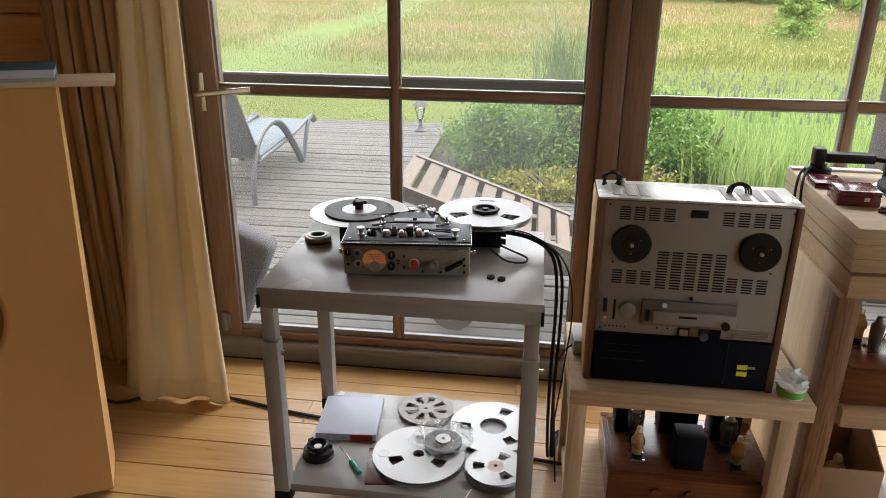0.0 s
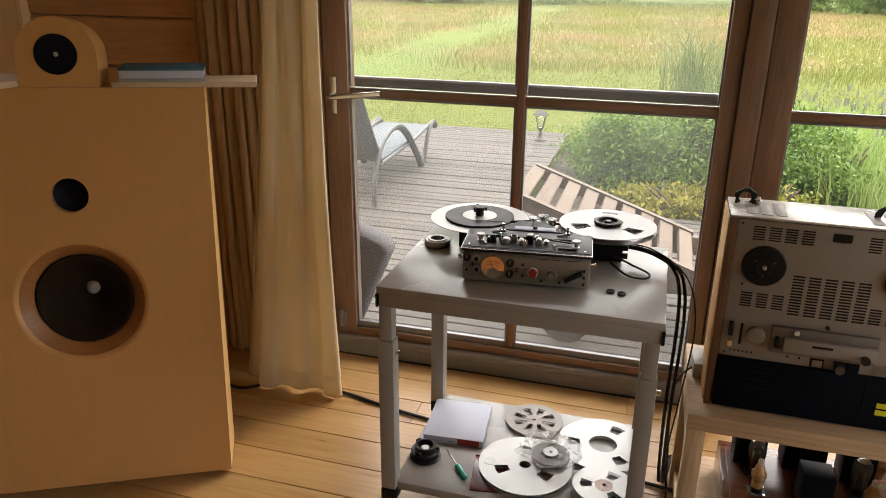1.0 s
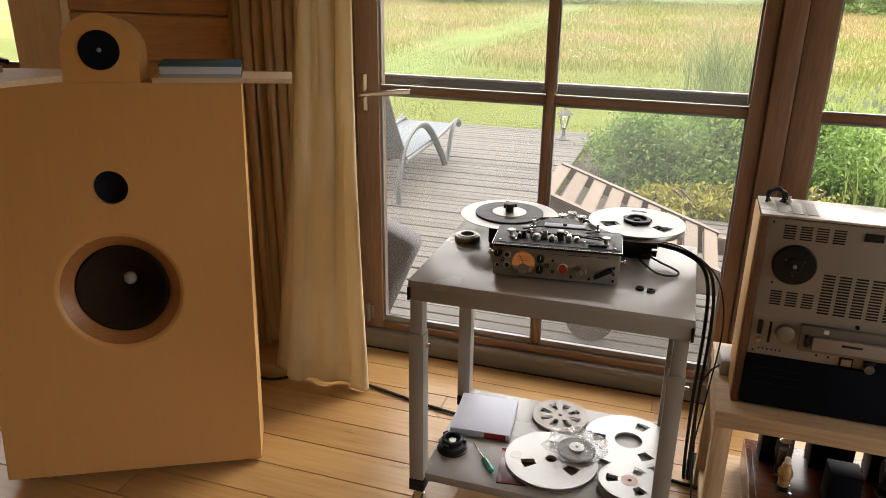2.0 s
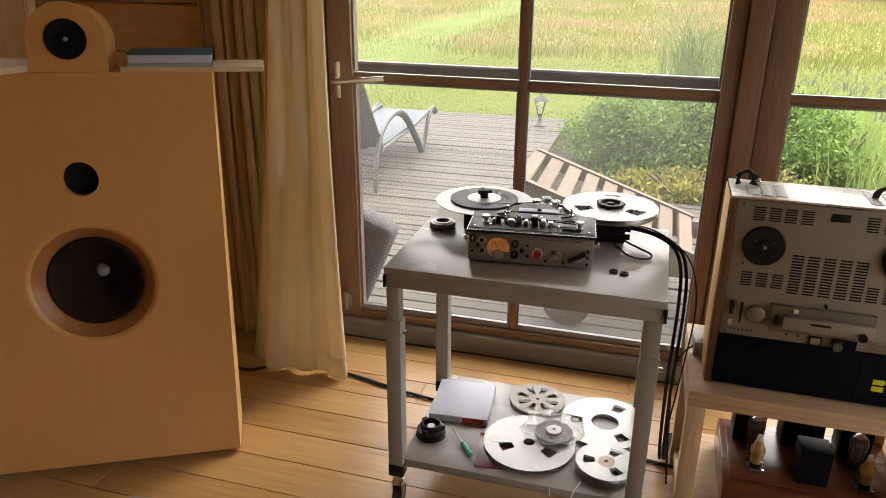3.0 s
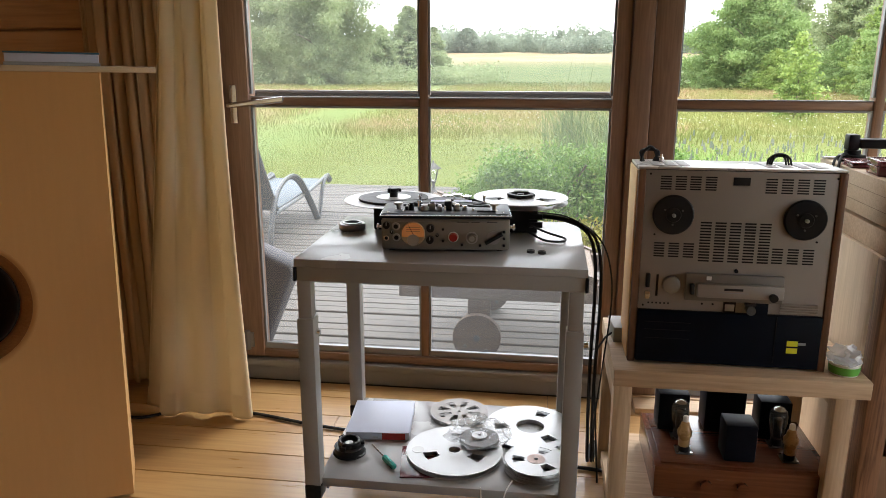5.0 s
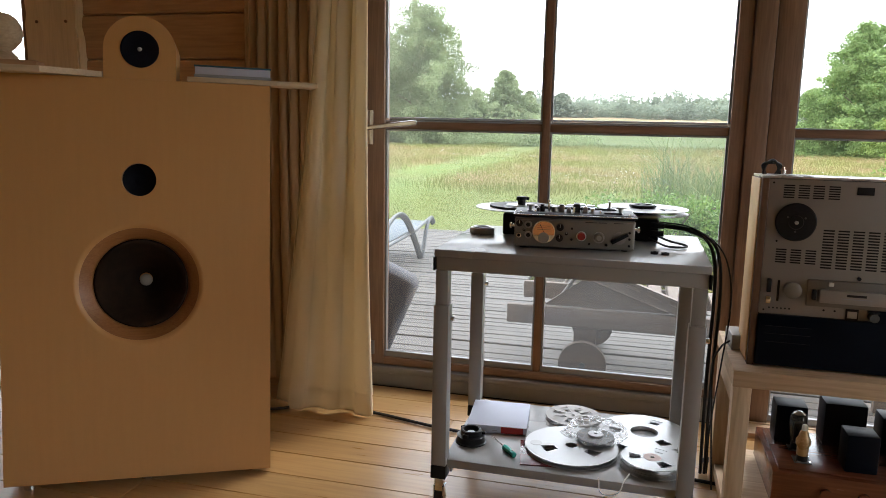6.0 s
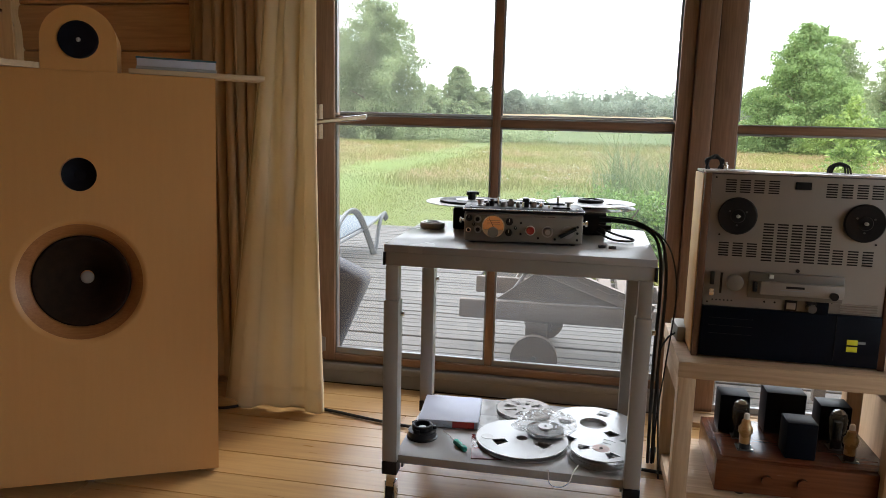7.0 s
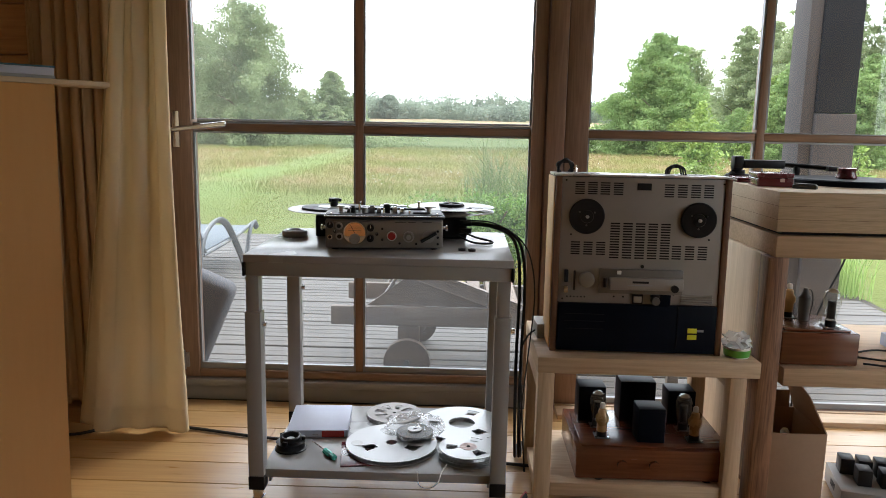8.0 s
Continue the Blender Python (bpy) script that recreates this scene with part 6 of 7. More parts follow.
tp = part("top_cover", bx(0.0, RW, 0.004, RD + 0.005, RH - 0.0035, RH + 0.003, 0.001), M["cover_skylit"], tr, "grey metal top cover, sky reflection in its pale colour")
for x in (0.04, 0.075, 0.11, 0.33, 0.37, 0.41, 0.45):
    part("grille", bx(x, x + 0.026, 0.03, 0.15, RH + 0.0032, RH + 0.0045, 0.0005), M["sill"], tp, "grey vent grille")
PZ = RH - 0.006 - 0.380
pn = part("front_panel", bx(0.0205, RW - 0.0205, 0.004, 0.0115, PZ, RH - 0.006, 0.001), M["alu_panel"], tr, "pale grey front panel")
FX, FZ = 0.021, RH - 0.006


def slots(u0, u1, v0, v1, n):
    bm = B()
    for i in range(n):
        z = FZ - 1.04 * (v0 + (v1 - v0) * (i + 0.5) / n)
        h = (v1 - v0) / n * 0.27
        box(bm, FX + u0, FX + u1, 0.0030, 0.0042, z - h, z + h)
    part("vent", bm, M["black"], pn, "dark vent slots")


for u in (0.037, 0.075, 0.112, 0.151):
    slots(u, u + 0.028, 0.012, 0.050, 6)
for u in (0.301, 0.340, 0.379, 0.417):
    slots(u, u + 0.028, 0.014, 0.054, 6)
for i in range(5):
    slots(0.147 + i * 0.0375, 0.175 + i * 0.0375, 0.127, 0.234, 14)
for u in (0.031, 0.069, 0.107):
    slots(u, u + 0.027, 0.184, 0.225, 6)
for u in (0.333, 0.372, 0.410):
    slots(u, u + 0.027, 0.190, 0.233, 6)
part("counter_window", bx(FX + 0.220, FX + 0.262, 0.0022, 0.0042, FZ - 0.0354, FZ - 0.0146, 0.0005), M["black"], pn, "black counter window")
for u, v in ((0.074, 0.112), (0.405, 0.116)):
    hm = Matrix.Translation((FX + u, 0.004, FZ - 1.04 * v)) @ Matrix.Rotation(radians(90), 4, 'X')
    h_ = part("reel_turntable", lathe(B(), [(0.053, 0.0), (0.053, 0.008), (0.050, 0.011), (0.020, 0.011), (0.018, 0.015), (0.001, 0.015)], 56, hm), M["black"], tr, "black round reel turntable")
    for k in range(3):
        a = k * 2.094 + 0.5
        part("screw", cyl(B(), (FX + u + 0.026 * math.cos(a), -0.009, FZ - 1.04 * v + 0.026 * math.sin(a)), 0.0028, 0.003, 'y', 10), M["iron"], h_)
    part("spindle", lathe(B(), [(0.005, 0.0152), (0.005, 0.024), (0.002, 0.026)], 12, hm), M["alu"], h_, "steel spindle")
zb = FZ - 0.3120
part("lever", bx(FX + 0.014, FX + 0.026, -0.010, 0.004, zb - 0.005, zb + 0.034, 0.003), M["black"], pn, "black lever")
part("slot", bx(FX + 0.043, FX + 0.049, 0.0022, 0.0042, zb - 0.030, zb + 0.030), M["black"], pn)
part("knob", lathe(B(), [(0.024, 0), (0.023, 0.014), (0.020, 0.016), (0.001, 0.016)], 36, Matrix.Translation((FX + 0.082, 0.0035, zb + 0.004)) @ Matrix.Rotation(radians(90), 4, 'X')), M["nagra"], pn, "round grey metal knob")
part("small_lever", bx(FX + 0.014, FX + 0.028, -0.006, 0.004, zb - 0.038, zb - 0.016, 0.003), M["chrome"], pn)
for i in range(6):
    part("button", cyl(B(), (FX + 0.026 + i * 0.0105, 0.0015, FZ - 0.3619), 0.0024, 0.0025, 'y', 8), M["black"], pn)
hd = part("head_cover", bx(FX + 0.118, FX + 0.368, -0.012, 0.0035, FZ - 0.3474, FZ - 0.2725, 0.003), M["head_grey"], tr, "dull grey head plate")
part("head_lid", bx(FX + 0.146, FX + 0.366, -0.030, -0.0125, FZ - 0.3328, FZ - 0.2954, 0.005), M["alu_panel"], hd)
part("name_bar", bx(FX + 0.214, FX + 0.262, -0.0308, -0.0301, FZ - 0.3110, FZ - 0.3047), M["black"], hd)
part("name_bar", bx(FX + 0.200, FX + 0.275, -0.0308, -0.0301, FZ - 0.3177, FZ - 0.3162), M["grey_card"], hd)
part("tension_arm", bx(FX + 0.128, FX + 0.139, -0.030, -0.0125, FZ - 0.3266, FZ - 0.2974, 0.003), M["black"], hd, "black tension arm")
part("lock_knob", cyl(B(), (FX + 0.338, -0.040, FZ - 0.3245), 0.011, 0.0095, 'y', 20), M["black"], hd)
part("sensor", bx(FX + 0.17, FX + 0.182, -0.02, -0.0125, FZ - 0.2870, FZ - 0.2766, 0.001), M["white"], hd)
part("cutout", bx(FX + 0.222, FX + 0.254, -0.002, 0.0042, FZ - 0.3806, FZ - 0.3494, 0.001), M["black"], tr)
part("cutout", bx(FX + 0.302, FX + 0.336, -0.006, 0.0042, FZ - 0.3848, FZ - 0.3484, 0.001), M["navy"], tr)
part("pinch_roller", cyl(B(), (FX + 0.289, -0.024, FZ - 0.3661), 0.012, 0.026, 'y', 22), M["iron"], tr, "dark pinch roller")
part("roller_block", bx(FX + 0.276, FX + 0.302, -0.016, 0.0035, FZ - 0.3557, FZ - 0.3479, 0.001), M["black"], tr)
part("capstan_plate", bx(FX + 0.226, FX + 0.250, -0.004, -0.0025, FZ - 0.3744, FZ - 0.3557, 0.001), M["alu"], tr)
part("dot", cyl(B(), (FX + 0.247, -0.002, FZ - 0.2642), 0.005, 0.006, 'y', 14), M["black"], pn)
bm = B()
for i in range(4):
    box(bm, FX + 0.368, FX + 0.462, -0.002, 0.0038, FZ - 0.3744 + i * 0.007, FZ - 0.3708 + i * 0.007, 0.0005, seg=1)
part("trim_bar", bm, M["alu"], pn, "ribbed trim bars")
for q in ((0.010, 0.009), (0.474, 0.012), (0.03, 0.165), (0.44, 0.172), (0.195, 0.345), (0.167, 0.345), (0.345, 0.335), (0.012, 0.355)):
    part("screw", cyl(B(), (FX + q[0], 0.002, FZ - 1.04 * q[1]), 0.0028, 0.0025, 'y', 10), M["black"], pn)
lp = part("lower_panel", bx(0.0205, RW - 0.0205, -0.006, 0.0115, 0.006, PZ - 0.001, 0.004), M["navy"], tr, "blue-black lower panel")
for z in (0.098, 0.120, 0.074):
    part("groove", bx(FX + 0.02, FX + 0.14, -0.0068, -0.0062, z, z + 0.0015), M["black"], lp)
part("door_edge", bx(FX + 0.36, FX + 0.362, -0.0075, -0.0062, 0.02, 0.15), M["black"], lp)
for z in (0.070, 0.050):
    part("sticker", bx(FX + 0.392, FX + 0.420, -0.0072, -0.0063, z, z + 0.015, 0.0002), M["yellow"], lp, "yellow sticker")
part("sticker", bx(FX + 0.421, FX + 0.440, -0.0071, -0.0063, 0.074, 0.081), M["grey_card"], lp, "small grey sticker")
for k in range(3):
    o, q = k * 0.006, k * 0.004
    part("wire_loop", tube(B(), [(0.345 + o, 0.10 + q, RH + 0.003), (0.350 + o, 0.10, RH + 0.022), (0.375, 0.10 + q, RH + 0.034 - q), (0.400 - o, 0.10, RH + 0.024), (0.408 - o, 0.10 + q, RH + 0.003)], 0.0028, 6, 8), M["rubber"], tr, "thin black wire loop")
    part("wire_loop", tube(B(), [(0.018 + q, 0.13 + o, RH + 0.003), (0.024 - q, 0.13, RH + 0.030), (0.042, 0.13 + o, RH + 0.044 - q), (0.056 + q, 0.13, RH + 0.030), (0.062 - q, 0.13 + o, RH + 0.003)], 0.0042, 6, 8), M["rubber"], tr, "black wire loop")
part("connector", lathe(B(), [(0.008, 0), (0.008, 0.012), (0.005, 0.014), (0.005, 0.022)], 14, Matrix.Translation((0.072, 0.13, RH + 0.003))), M["chrome"], tr, "steel connector")

pb = thing("power_box", pose(0.133, 2.11, 0.5225, 0, 0, 4), "small grey metal box on the stand", "box")
part("case", bx(-0.03, 0.03, -0.06, 0.05, 0.0, 0.048, 0.003), M["cart"], pb)
part("lead", tube(B(), [(-0.03, -0.03, 0.02), (-0.06, -0.06, 0.006), (-0.085, -0.09, -0.05), (-0.075, -0.10, -0.25), (-0.06, -0.10, -0.45)], 0.003, 6, 8), M["rubber"], pb, "thin black lead")

# plastic tub with a crumpled bag
tb = thing("plastic_tub", pose(0.708, 1.905, 0.5225), "small clear tub with a green label and a crumpled bag", "tub")
part("tub", lathe(B(), [(0.030, 0), (0.036, 0.002), (0.040, 0.035), (0.038, 0.035), (0.034, 0.004), (0.028, 0.003)], 28, close=True), M["white"], tb)
part("label", lathe(B(), [(0.0375, 0.006), (0.0405, 0.028), (0.0408, 0.028), (0.0378, 0.006)], 28, close=True), M["green_lab"], tb, "green paper label")
bm = B()
bmesh.ops.create_icosphere(bm, subdivisions=3, radius=1.0)
for q in bm.verts:
    n1 = noise.noise(q.co * 2.5 + Vector((7, 1, 2)))
    n2 = abs(noise.noise(q.co * 5.0))
    k = 0.85 + 0.25 * n1 + 0.75 * n2
    q.co = Vector((q.co.x * 0.042 * k, q.co.y * 0.038 * k, 0.050 + q.co.z * 0.026 * k))
part("bag", bm, M["white_film"], tb, "crumpled clear bag").visible_shadow = False


# ---------------- valve amplifiers ----------------
def valve(t, x, y, z, kind_):
    """A radio valve on its socket plate: clear glass, brown coated with a white cap, or metal topped."""
    if kind_ == "brown":
        v_ = part("valve", lathe(B(), [(0.013, 0.012), (0.016, 0.018), (0.0165, 0.045), (0.021, 0.052), (0.021, 0.066), (0.015, 0.076), (0.012, 0.090), (0.005, 0.096)], 24, pose(x, y, z)), M["ceramic"], t, "brown coated valve")
        part("valve_base", lathe(B(), [(0.016, 0), (0.016, 0.018), (0.013, 0.0185)], 20, pose(x, y, z)), M["black"], v_)
        part("cap", lathe(B(), [(0.0085, 0.095), (0.0085, 0.108), (0.006, 0.112), (0.001, 0.113)], 16, pose(x, y, z)), M["white"], v_, "white ceramic top cap")
    else:
        v_ = part("valve", lathe(B(), [(0.016, 0.020), (0.020, 0.034), (0.026, 0.075), (0.0265, 0.092), (0.023, 0.110), (0.012, 0.121), (0.002, 0.124)], 24, pose(x, y, z)), M["clear"], t, "clear glass valve")
        part("valve_base", lathe(B(), [(0.0165, 0), (0.0165, 0.022), (0.013, 0.023)], 20, pose(x, y, z)), M["black"], v_)
        part("anode", cyl(B(), (x, y, z + 0.028), 0.0125, 0.056, 'z', 12), M["black"], v_, "grey anode plates")
        part("getter", lathe(B(), [(0.0170, 0.1130), (0.0115, 0.1185), (0.0050, 0.1215), (0.0020, 0.1222)], 16, pose(x, y, z)), M["chrome"], v_, "silvered top")
    bm = bx(x - 0.024, x + 0.024, y - 0.024, y + 0.024, z - 0.0005, z + 0.0015, 0.0005)
    sk = part("socket_plate", bm, M["iron"], t, "dark socket plate")
    for a in (-1, 1):
        for b in (-1, 1):
            part("screw", cyl(B(), (x + a * 0.019, y + b * 0.019, z + 0.0015), 0.004, 0.004, 'z', 8), M["chrome"], sk)
    return v_


def case(t, w, d, z0, z1):
    part("case", bx(-w, w, -d, d, z0, z1, 0.004), M["mahogany"], t, "red-brown polished case")
    part("top_plate", bx(-w + 0.018, w - 0.018, -d + 0.018, d - 0.018, z1 + 0.0002, z1 + 0.006, 0.003), M["mahogany"], t)


am = thing("valve_amplifier", pose(0.473, 2.046, 0.1135), "valve amplifier in a red-brown wooden case under the recorder", "amplifier", "valve amplifiers")
case(am, 0.245, 0.168, 0.006, 0.105)
for x in (-0.17, 0.17):
    for y in (-0.15, 0.15):
        part("foot", cyl(B(), (x, y, 0.0), 0.014, 0.006, 'z', 14), M["rubber"], am)
for q in ((-0.164, 0.085, 0.046, 0.042, 0.120), (-0.008, 0.100, 0.060, 0.045, 0.138), (0.136, 0.080, 0.046, 0.042, 0.115), (-0.004, -0.085, 0.043, 0.042, 0.112)):
    part("transformer", bx(q[0] - q[2], q[0] + q[2], q[1] - q[3], q[1] + q[3], 0.1115, 0.1115 + q[4], 0.004), M["navy"], am, "matt black transformer can")
valve(am, -0.152, 0.005, 0.1115, "clear")
valve(am, -0.152, -0.080, 0.1115, "brown")
valve(am, 0.130, -0.005, 0.1115, "clear")
valve(am, 0.142, -0.090, 0.1115, "brown")
part("jewel_lamp", lathe(B(), [(0.014, 0), (0.014, 0.006), (0.009, 0.014), (0.001, 0.017)], 20, pose(-0.008, 0.030, 0.1115)), M["red"], am, "red jewel lamp")
for x in (-0.10, 0.0):
    part("knob", cyl(B(), (x, -0.1795, 0.055), 0.016, 0.012, 'y', 24), M["mahogany"], am)

# ---------------- shelf unit with the turntable ----------------
un = thing("shelf_unit", pose(1.258, 2.105, 0), "raw pine shelf unit holding a turntable and valve amplifiers", "shelf unit")
part("top_board", bx(-0.470, 0.52, -0.225, 0.36, 0.839, 0.905, 0.003), M["pine"], un)
part("mid_shelf", bx(-0.405, 0.46, -0.210, 0.35, 0.434, 0.492, 0.003), M["pine"], un)
for x in (-0.486, 0.46):
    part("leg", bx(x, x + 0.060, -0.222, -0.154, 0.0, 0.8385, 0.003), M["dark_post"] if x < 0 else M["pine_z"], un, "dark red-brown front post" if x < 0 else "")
    part("leg", bx(x, x + 0.055, 0.295, 0.352, 0.0, 0.8385, 0.003), M["pine_z"], un)
# left-facing panel, brightened by colour as if lit from the doors
part("side_panel", bx(-0.480, -0.458, -0.153, 0.294, 0.10, 0.8385, 0.002), M["pine_lit"], un, "pine side panel, door light in its colour")

tt = thing("turntable", pose(1.258, 2.105, 0.9055), "turntable on a thick layered wood plinth", "turntable")
part("plinth", bx(-0.478, 0.52, -0.235, 0.37, 0.012, 0.130, 0.002), M["ply_layers"], tt, "thick layered plywood plinth")
for i in range(2):
    part("ply_line", bx(-0.4790, 0.5205, -0.2358, 0.3705, 0.048 + i * 0.04, 0.0487 + i * 0.04), M["walnut"], tt, "dark glue line")
part("shadow_gap", bx(-0.45, 0.49, -0.20, 0.34, 0.0, 0.0115), M["black"], tt)
PC = pose(-0.128, 0.09, 0.008)
part("platter", lathe(B(), [(0.150, 0.122), (0.172, 0.1225), (0.174, 0.126), (0.174, 0.141), (0.170, 0.145), (0.010, 0.145)], 80, PC), M["navy"], tt, "black platter")
part("platter_rim", lathe(B(), [(0.1745, 0.1225), (0.1840, 0.1225), (0.1840, 0.1265), (0.1745, 0.1285)], 80, PC, close=True), M["chrome"], tt, "bright platter edge")
part("record_clamp", lathe(B(), [(0.030, 0.1455), (0.033, 0.149), (0.027, 0.166), (0.030, 0.179), (0.025, 0.181)], 32, PC), M["maroon"], tt, "dark red record clamp")
ab = part("arm_base", lathe(B(), [(0.040, 0.1302), (0.040, 0.150), (0.024, 0.152), (0.024, 0.165)], 28, pose(-0.410, 0.30, 0)), M["black"], tt, "black tonearm base")
part("arm_pillar", bx(-0.432, -0.398, 0.28, 0.32, 0.1655, 0.215, 0.005), M["black"], ab)
arm = part("tonearm", bx(-0.397, -0.252, 0.275, 0.315, 0.172, 0.202, 0.005), M["black"], tt, "black tonearm body")
part("arm_tube", tube(B(), [(-0.252, 0.290, 0.186), (-0.20, 0.265, 0.184), (-0.115, 0.22, 0.180)], 0.0085, 10, 4), M["black"], arm)
part("headshell", bx(-0.135, -0.090, 0.200, 0.230, 0.170, 0.186, 0.002), M["black"], arm)
part("arm_rest", bx(-0.225, -0.205, 0.262, 0.280, 0.1305, 0.183, 0.002), M["black"], arm)
part("arm_lead", tube(B(), [(-0.425, 0.30, 0.140), (-0.455, 0.29, 0.146), (-0.485, 0.24, 0.12), (-0.497, 0.20, 0.04), (-0.50, 0.18, -0.05)], 0.004, 8, 8), M["rubber"], tt, "black arm lead")
part("arm_lead", tube(B(), [(-0.42, 0.29, 0.150), (-0.448, 0.27, 0.155), (-0.483, 0.20, 0.128), (-0.492, 0.16, 0.06), (-0.495, 0.14, -0.03)], 0.004, 8, 8), M["rubber"], tt, "black arm lead")
part("motor_bracket", bx(-0.476, -0.20, 0.335, 0.368, 0.1302, 0.137, 0.001), M["white"], tt)
for q, s_ in (((0.834, 2.283), (0.044, 0.052, 0.018)), ((0.850, 2.116), (0.055, 0.052, 0.043))):
    mb = thing("maroon_case", pose(q[0], q[1], 1.0357, 0, 0, -4), "small maroon lacquered case on the turntable plinth", "case", "maroon cases")
    part("body", bx(-s_[0], s_[0], -s_[1], s_[1], 0.0, s_[2] * 0.62, 0.003), M["maroon"], mb)
    part("lid", bx(-s_[0], s_[0], -s_[1], s_[1], s_[2] * 0.62 + 0.0004, s_[2], 0.003), M["maroon"], mb)
    part("clasp", bx(0.012, 0.026, -s_[1] - 0.0015, -s_[1] - 0.0002, s_[2] * 0.35, s_[2] * 0.6, 0.0005), M["pink"], mb, "pale clasp")
sl = thing("stylus_brush", pose(0.913, 2.008, 1.0357, 0, 0, -35), "small dark metal stylus brush on the plinth", "brush")
part("body", bx(-0.035, 0.035, -0.014, 0.014, 0.0, 0.012, 0.003), M["iron"], sl)
part("pad", bx(-0.030, 0.030, -0.010, 0.010, 0.0122, 0.016, 0.001), M["black"], sl, "black pad")

a2 = thing("valve_amplifier", pose(0.968, 2.035, 0.4925), "small red-brown valve amplifier on the pine shelf", "amplifier", "valve amplifiers")
case(a2, 0.118, 0.115, 0.004, 0.106)
for x in (-0.09, 0.09):
    for y in (-0.09, 0.09):
        part("foot", cyl(B(), (x, y, 0.0), 0.010, 0.004, 'z', 12), M["rubber"], a2)
valve(a2, -0.030, 0.065, 0.1125, "brown")
v_ = part("valve", lathe(B(), [(0.016, 0), (0.0165, 0.02), (0.018, 0.025), (0.019, 0.075), (0.010, 0.088), (0.008, 0.103), (0.001, 0.106)], 24, pose(0.006, 0.03, 0.1126)), M["iron"], a2, "dark metal valve")
valve(a2, 0.052, -0.055, 0.1125, "clear")
part("top_lead", tube(B(), [(0.006, 0.03, 0.216), (0.026, 0.03, 0.208), (0.035, 0.035, 0.165), (0.031, 0.05, 0.113)], 0.002, 6, 8), M["rubber"], a2, "thin black lead")

for i, (a, b, c) in enumerate((((1.13, 2.02), (1.26, 1.98), (1.45, 2.08)), ((1.14, 2.06), (1.24, 2.10), (1.42, 2.02)), ((1.12, 1.95), (1.28, 1.90), (1.50, 1.93)))):
    bm = tube(B(), [(*a, 0.4965), (*b, 0.497), ((b[0] + c[0]) / 2, c[1] + 0.05, 0.4965), (*c, 0.4965)], 0.0035, 6, 10)
    solo("shelf_cable", bm, M["rubber"], "thin black cable lying on the pine shelf", "cable", "shelf cables")
wb = thing("white_device", pose(1.36, 2.15, 0.4925), "small pale plastic device on the shelf", "device")
part("case", bx(-0.06, 0.06, -0.04, 0.04, 0, 0.045, 0.005), M["paper"], wb)
solo("hanging_lead", tube(B(), [(1.36, 2.52, 0.90), (1.32, 2.52, 0.72), (1.25, 2.52, 0.54), (1.19, 2.52, 0.30), (1.17, 2.52, 0.01)], 0.004, 8, 8), M["rubber"], "black lead hanging behind the shelf unit", "cable")

# open cardboard box on the floor under the shelf
cb = thing("cardboard_box", pose(0.940, 2.06, 0), "open brown cardboard box with raised flaps on the floor", "cardboard box")
w, d, h = 0.090, 0.12, 0.262
for q in ((-w, w, -d, -d + 0.005), (-w, w, d - 0.005, d), (-w, -w + 0.005, -d + 0.0055, d - 0.0055), (w - 0.005, w, -d + 0.0055, d - 0.0055)):
    part("side", bx(*q, 0.0, h, 0.001), M["cardboard"], cb)
part("bottom", bx(-w + 0.006, w - 0.006, -d + 0.006, d - 0.006, 0.0, 0.005), M["cardboard"], cb)
part("flap", bx(-w, w - 0.02, 0, 0.06, -0.002, 0.002, 0.0005, m=pose(0, d - 0.003, h, 84, 0, 0)), M["cardboard"], cb)
bm = B()
lo = [bm.verts.new(q) for q in ((w - 0.004, -d, h), (w - 0.004, d, h), (w - 0.050, d + 0.03, h + 0.165), (w - 0.020, -0.02, h + 0.085))]
hi = [bm.verts.new(q.co + Vector((0.004, 0, 0.001))) for q in lo]
bm.faces.new(lo)
bm.faces.new(hi)
for k in range(4):
    bm.faces.new((lo[k], lo[k - 1], hi[k - 1], hi[k]))
part("flap", bm, M["cardboard"], cb, "raised torn flap")
part("flap", bx(-0.04, 0, -d, d, -0.002, 0.002, 0.0005, m=pose(-w + 0.003, 0, h, 0, 70, 0)), M["cardboard"], cb)
bt = thing("bottle", pose(0.95, 2.06, 0.0055), "brown bottle standing in the cardboard box", "bottle")
part("bottle_body", lathe(B(), [(0.035, 0), (0.036, 0.15), (0.03, 0.18), (0.012, 0.20)], 24), M["ceramic"], bt)
part("stopper", lathe(B(), [(0.013, 0.2005), (0.014, 0.215), (0.008, 0.225)], 16), M["white"], bt)

# small amplifier chassis on the floor
sc = thing("small_chassis", pose(1.22, 2.03, 0.0, 0, 0, -14), "small grey metal chassis with black capacitors on the floor", "electronics chassis")
part("chassis", bx(-0.10, 0.12, -0.11, 0.11, 0.006, 0.070, 0.003), M["cart"], sc)
for i in range(5):
    part("vent_slot", bx(-0.1012, -0.1002, -0.03 + i * 0.012, -0.024 + i * 0.012, 0.03, 0.052), M["black"], sc)
for q in ((-0.055, 0.05), (0.0, 0.05), (0.055, 0.05), (-0.02, -0.03), (0.05, -0.03)):
    part("capacitor", bx(q[0] - 0.022, q[0] + 0.022, q[1] - 0.03, q[1] + 0.03, 0.0702, 0.125, 0.004), M["black"], sc, "black capacitor can")
for x in (-0.08, 0.1):
    for y in (-0.09, 0.09):
        part("foot", cyl(B(), (x, y, 0.0), 0.008, 0.006, 'z', 10), M["rubber"], sc)
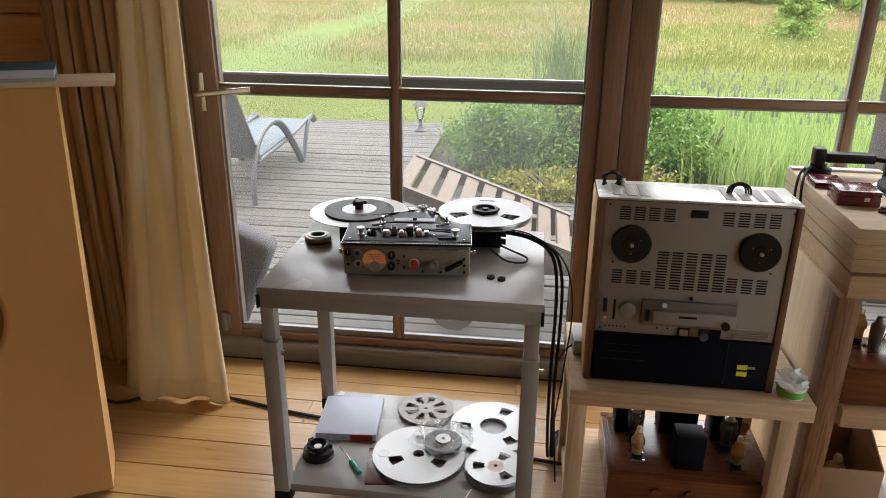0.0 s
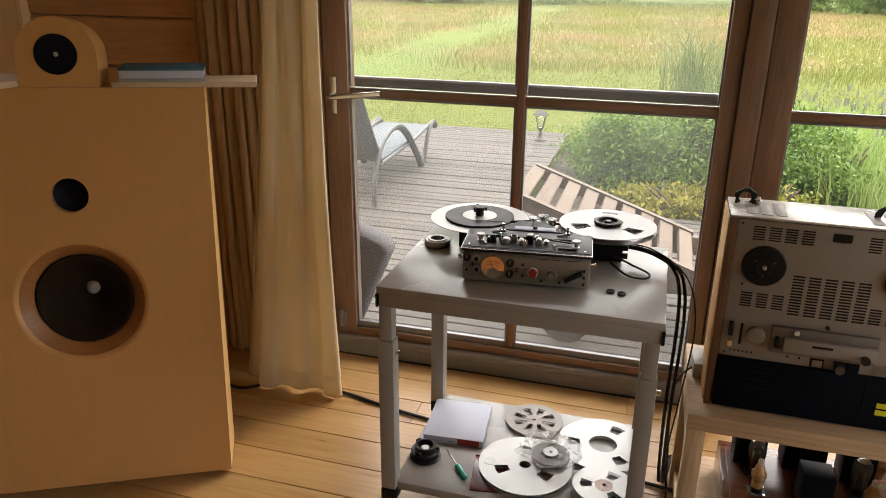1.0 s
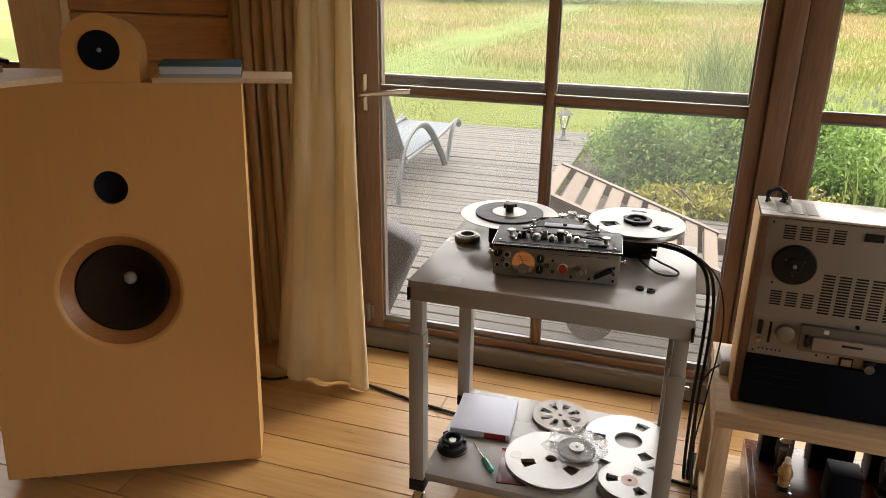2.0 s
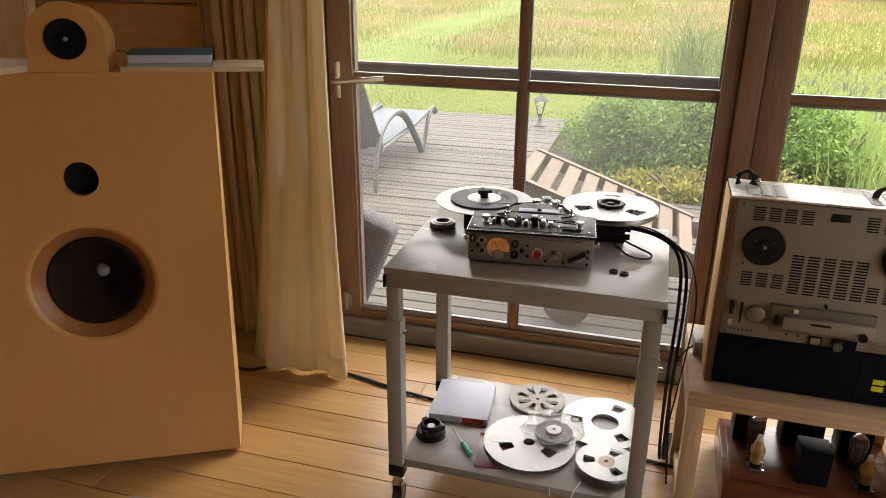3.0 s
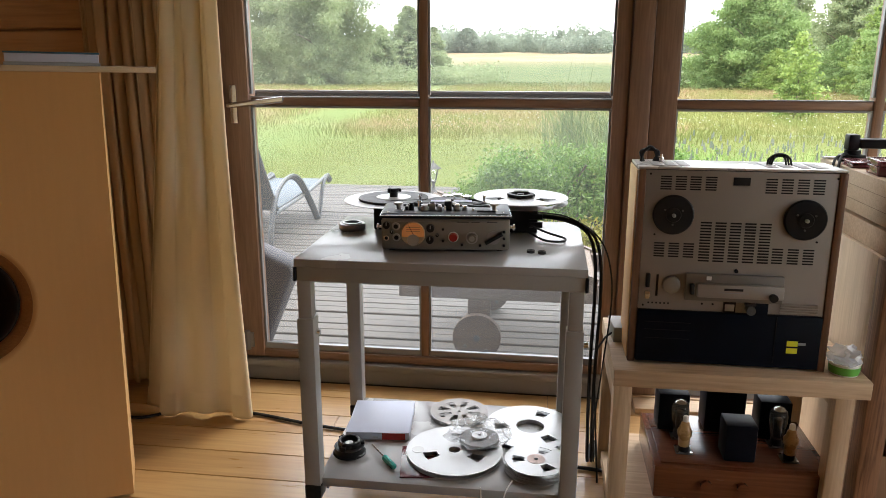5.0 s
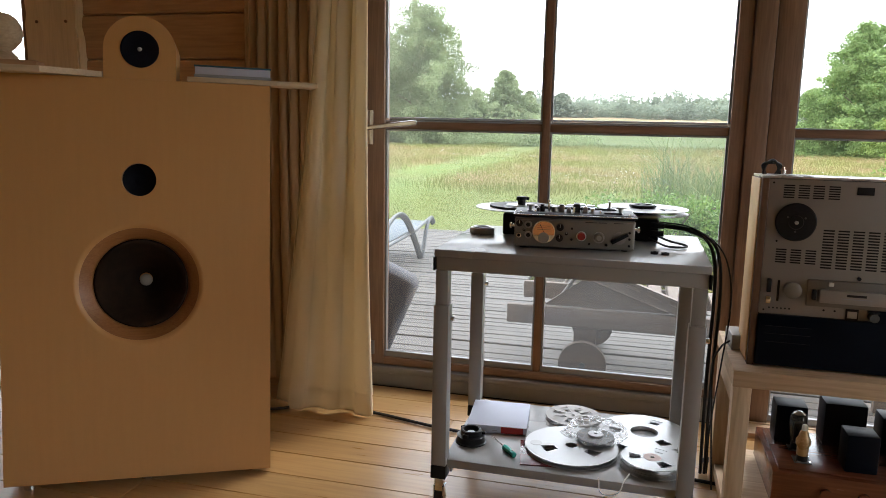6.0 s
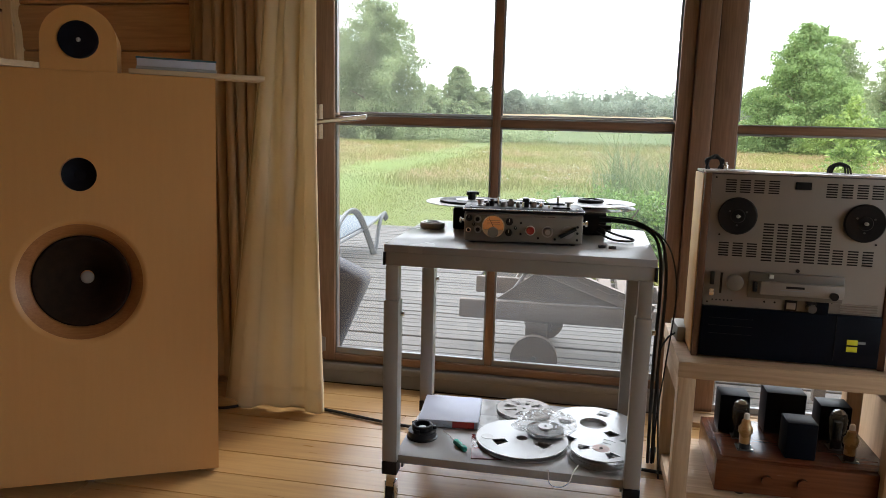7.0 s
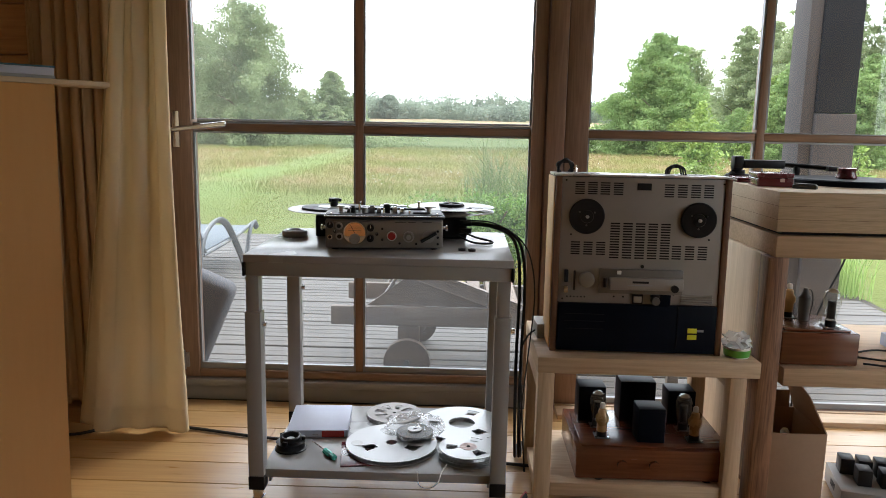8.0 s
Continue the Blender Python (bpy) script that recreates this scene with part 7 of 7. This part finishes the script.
solo("test_lead", tube(B(), [(1.03, 1.80, 0.005), (1.07, 1.79, 0.008), (1.10, 1.80, 0.006), (1.14, 1.78, 0.005)], 0.004, 6, 6), M["red"], "short red test lead on the floor", "cable")
for i, mt_ in enumerate(("tassel", "rubber", "red")):
    dx = i * 0.012
    bm = tube(B(), [(0.085, 1.96 + dx, 0.008), (0.055, 1.90, 0.010), (0.045 + dx, 1.84, 0.012), (0.060 + dx, 1.80, 0.010)], 0.006, 8, 6)
    solo("floor_lead", bm, M[mt_], "dark audio lead ending on the floor by the stand", "cable", "floor leads")
tray = thing("black_tray", pose(-1.43, 1.44, 0, 0, 0, 12), "dark tray lying on the floor before the loudspeaker", "tray")
part("pan", bx(-0.13, 0.13, -0.1, 0.1, 0.0, 0.02, 0.004), M["grey_card"], tray)
part("sheet", bx(-0.11, 0.11, -0.08, 0.08, 0.0205, 0.022, 0.0005), M["black"], tray)

# ---------------- boards and logs, piece by piece ----------------
rp = random.Random(20)
plank_meshes = {}
y, y0 = 2.752, 2.622
while y > -3.6:
    x = -5.2 - rp.uniform(0, 1.4)
    while x < 3.4:
        L = rp.choice((1.6, 2.0, 2.4))
        a, b_ = max(x, -5.2), min(x + L, 3.4)
        if b_ - a > 0.05:
            key = (round(b_ - a, 3), round(y - y0, 4))
            if key not in plank_meshes:
                bm = bx(0.0, b_ - a - 0.0012, 0.0, y - y0 - 0.0028, -0.019, 0.0, 0.0016, seg=1)
                plank_meshes[key] = mesh_of("plank", bm, M["floor"])
            ob = new("plank", plank_meshes[key])
            ob.parent = fl
            ob.location = (a, y0, rp.uniform(-0.0004, 0.0004))
        x += L
    y, y0 = y0, max(y0 - 0.156, -3.68)
for i in range(14):
    z0 = 1.457 + 0.198 * (i - 8)
    if z0 < -0.1:
        continue
    bm = B()
    out = [(-0.112, z0 + 0.002), (-0.119, z0 + 0.010), (-0.122, z0 + 0.099), (-0.119, z0 + 0.188), (-0.112, z0 + 0.196), (0.018, z0 + 0.196), (0.018, z0 + 0.002)]
    f0 = [bm.verts.new((-0.70, yy, max(0.0, zz))) for yy, zz in out]
    f1 = [bm.verts.new((0.578, yy, max(0.0, zz))) for yy, zz in out]
    if z0 < 0:
        z0 = 0
    bm.faces.new(f0)
    bm.faces.new(f1)
    for k in range(7):
        j = (k + 1) % 7
        bm.faces.new((f0[k], f0[j], f1[j], f1[k]))
    part("log", bm, M["log"], wn_)
db = {}
for i in range(59):
    y0 = 0.0 + i * 0.1
    x1 = 3.2 if y0 < 2.85 else -1.10
    key = (x1, i % 2)
    if key not in db:
        db[key] = mesh_of("deck_board", bx(-6.4, x1, 0.009 if i % 2 == 0 else 0.003, 0.097 if i % 2 == 0 else 0.091, -0.03, 0.0, 0.004, seg=1), M["deck"])
    ob = new("deck_board", db[key])
    ob.parent = dk
    ob.location = (0, y0, rp.uniform(-0.003, 0.003))
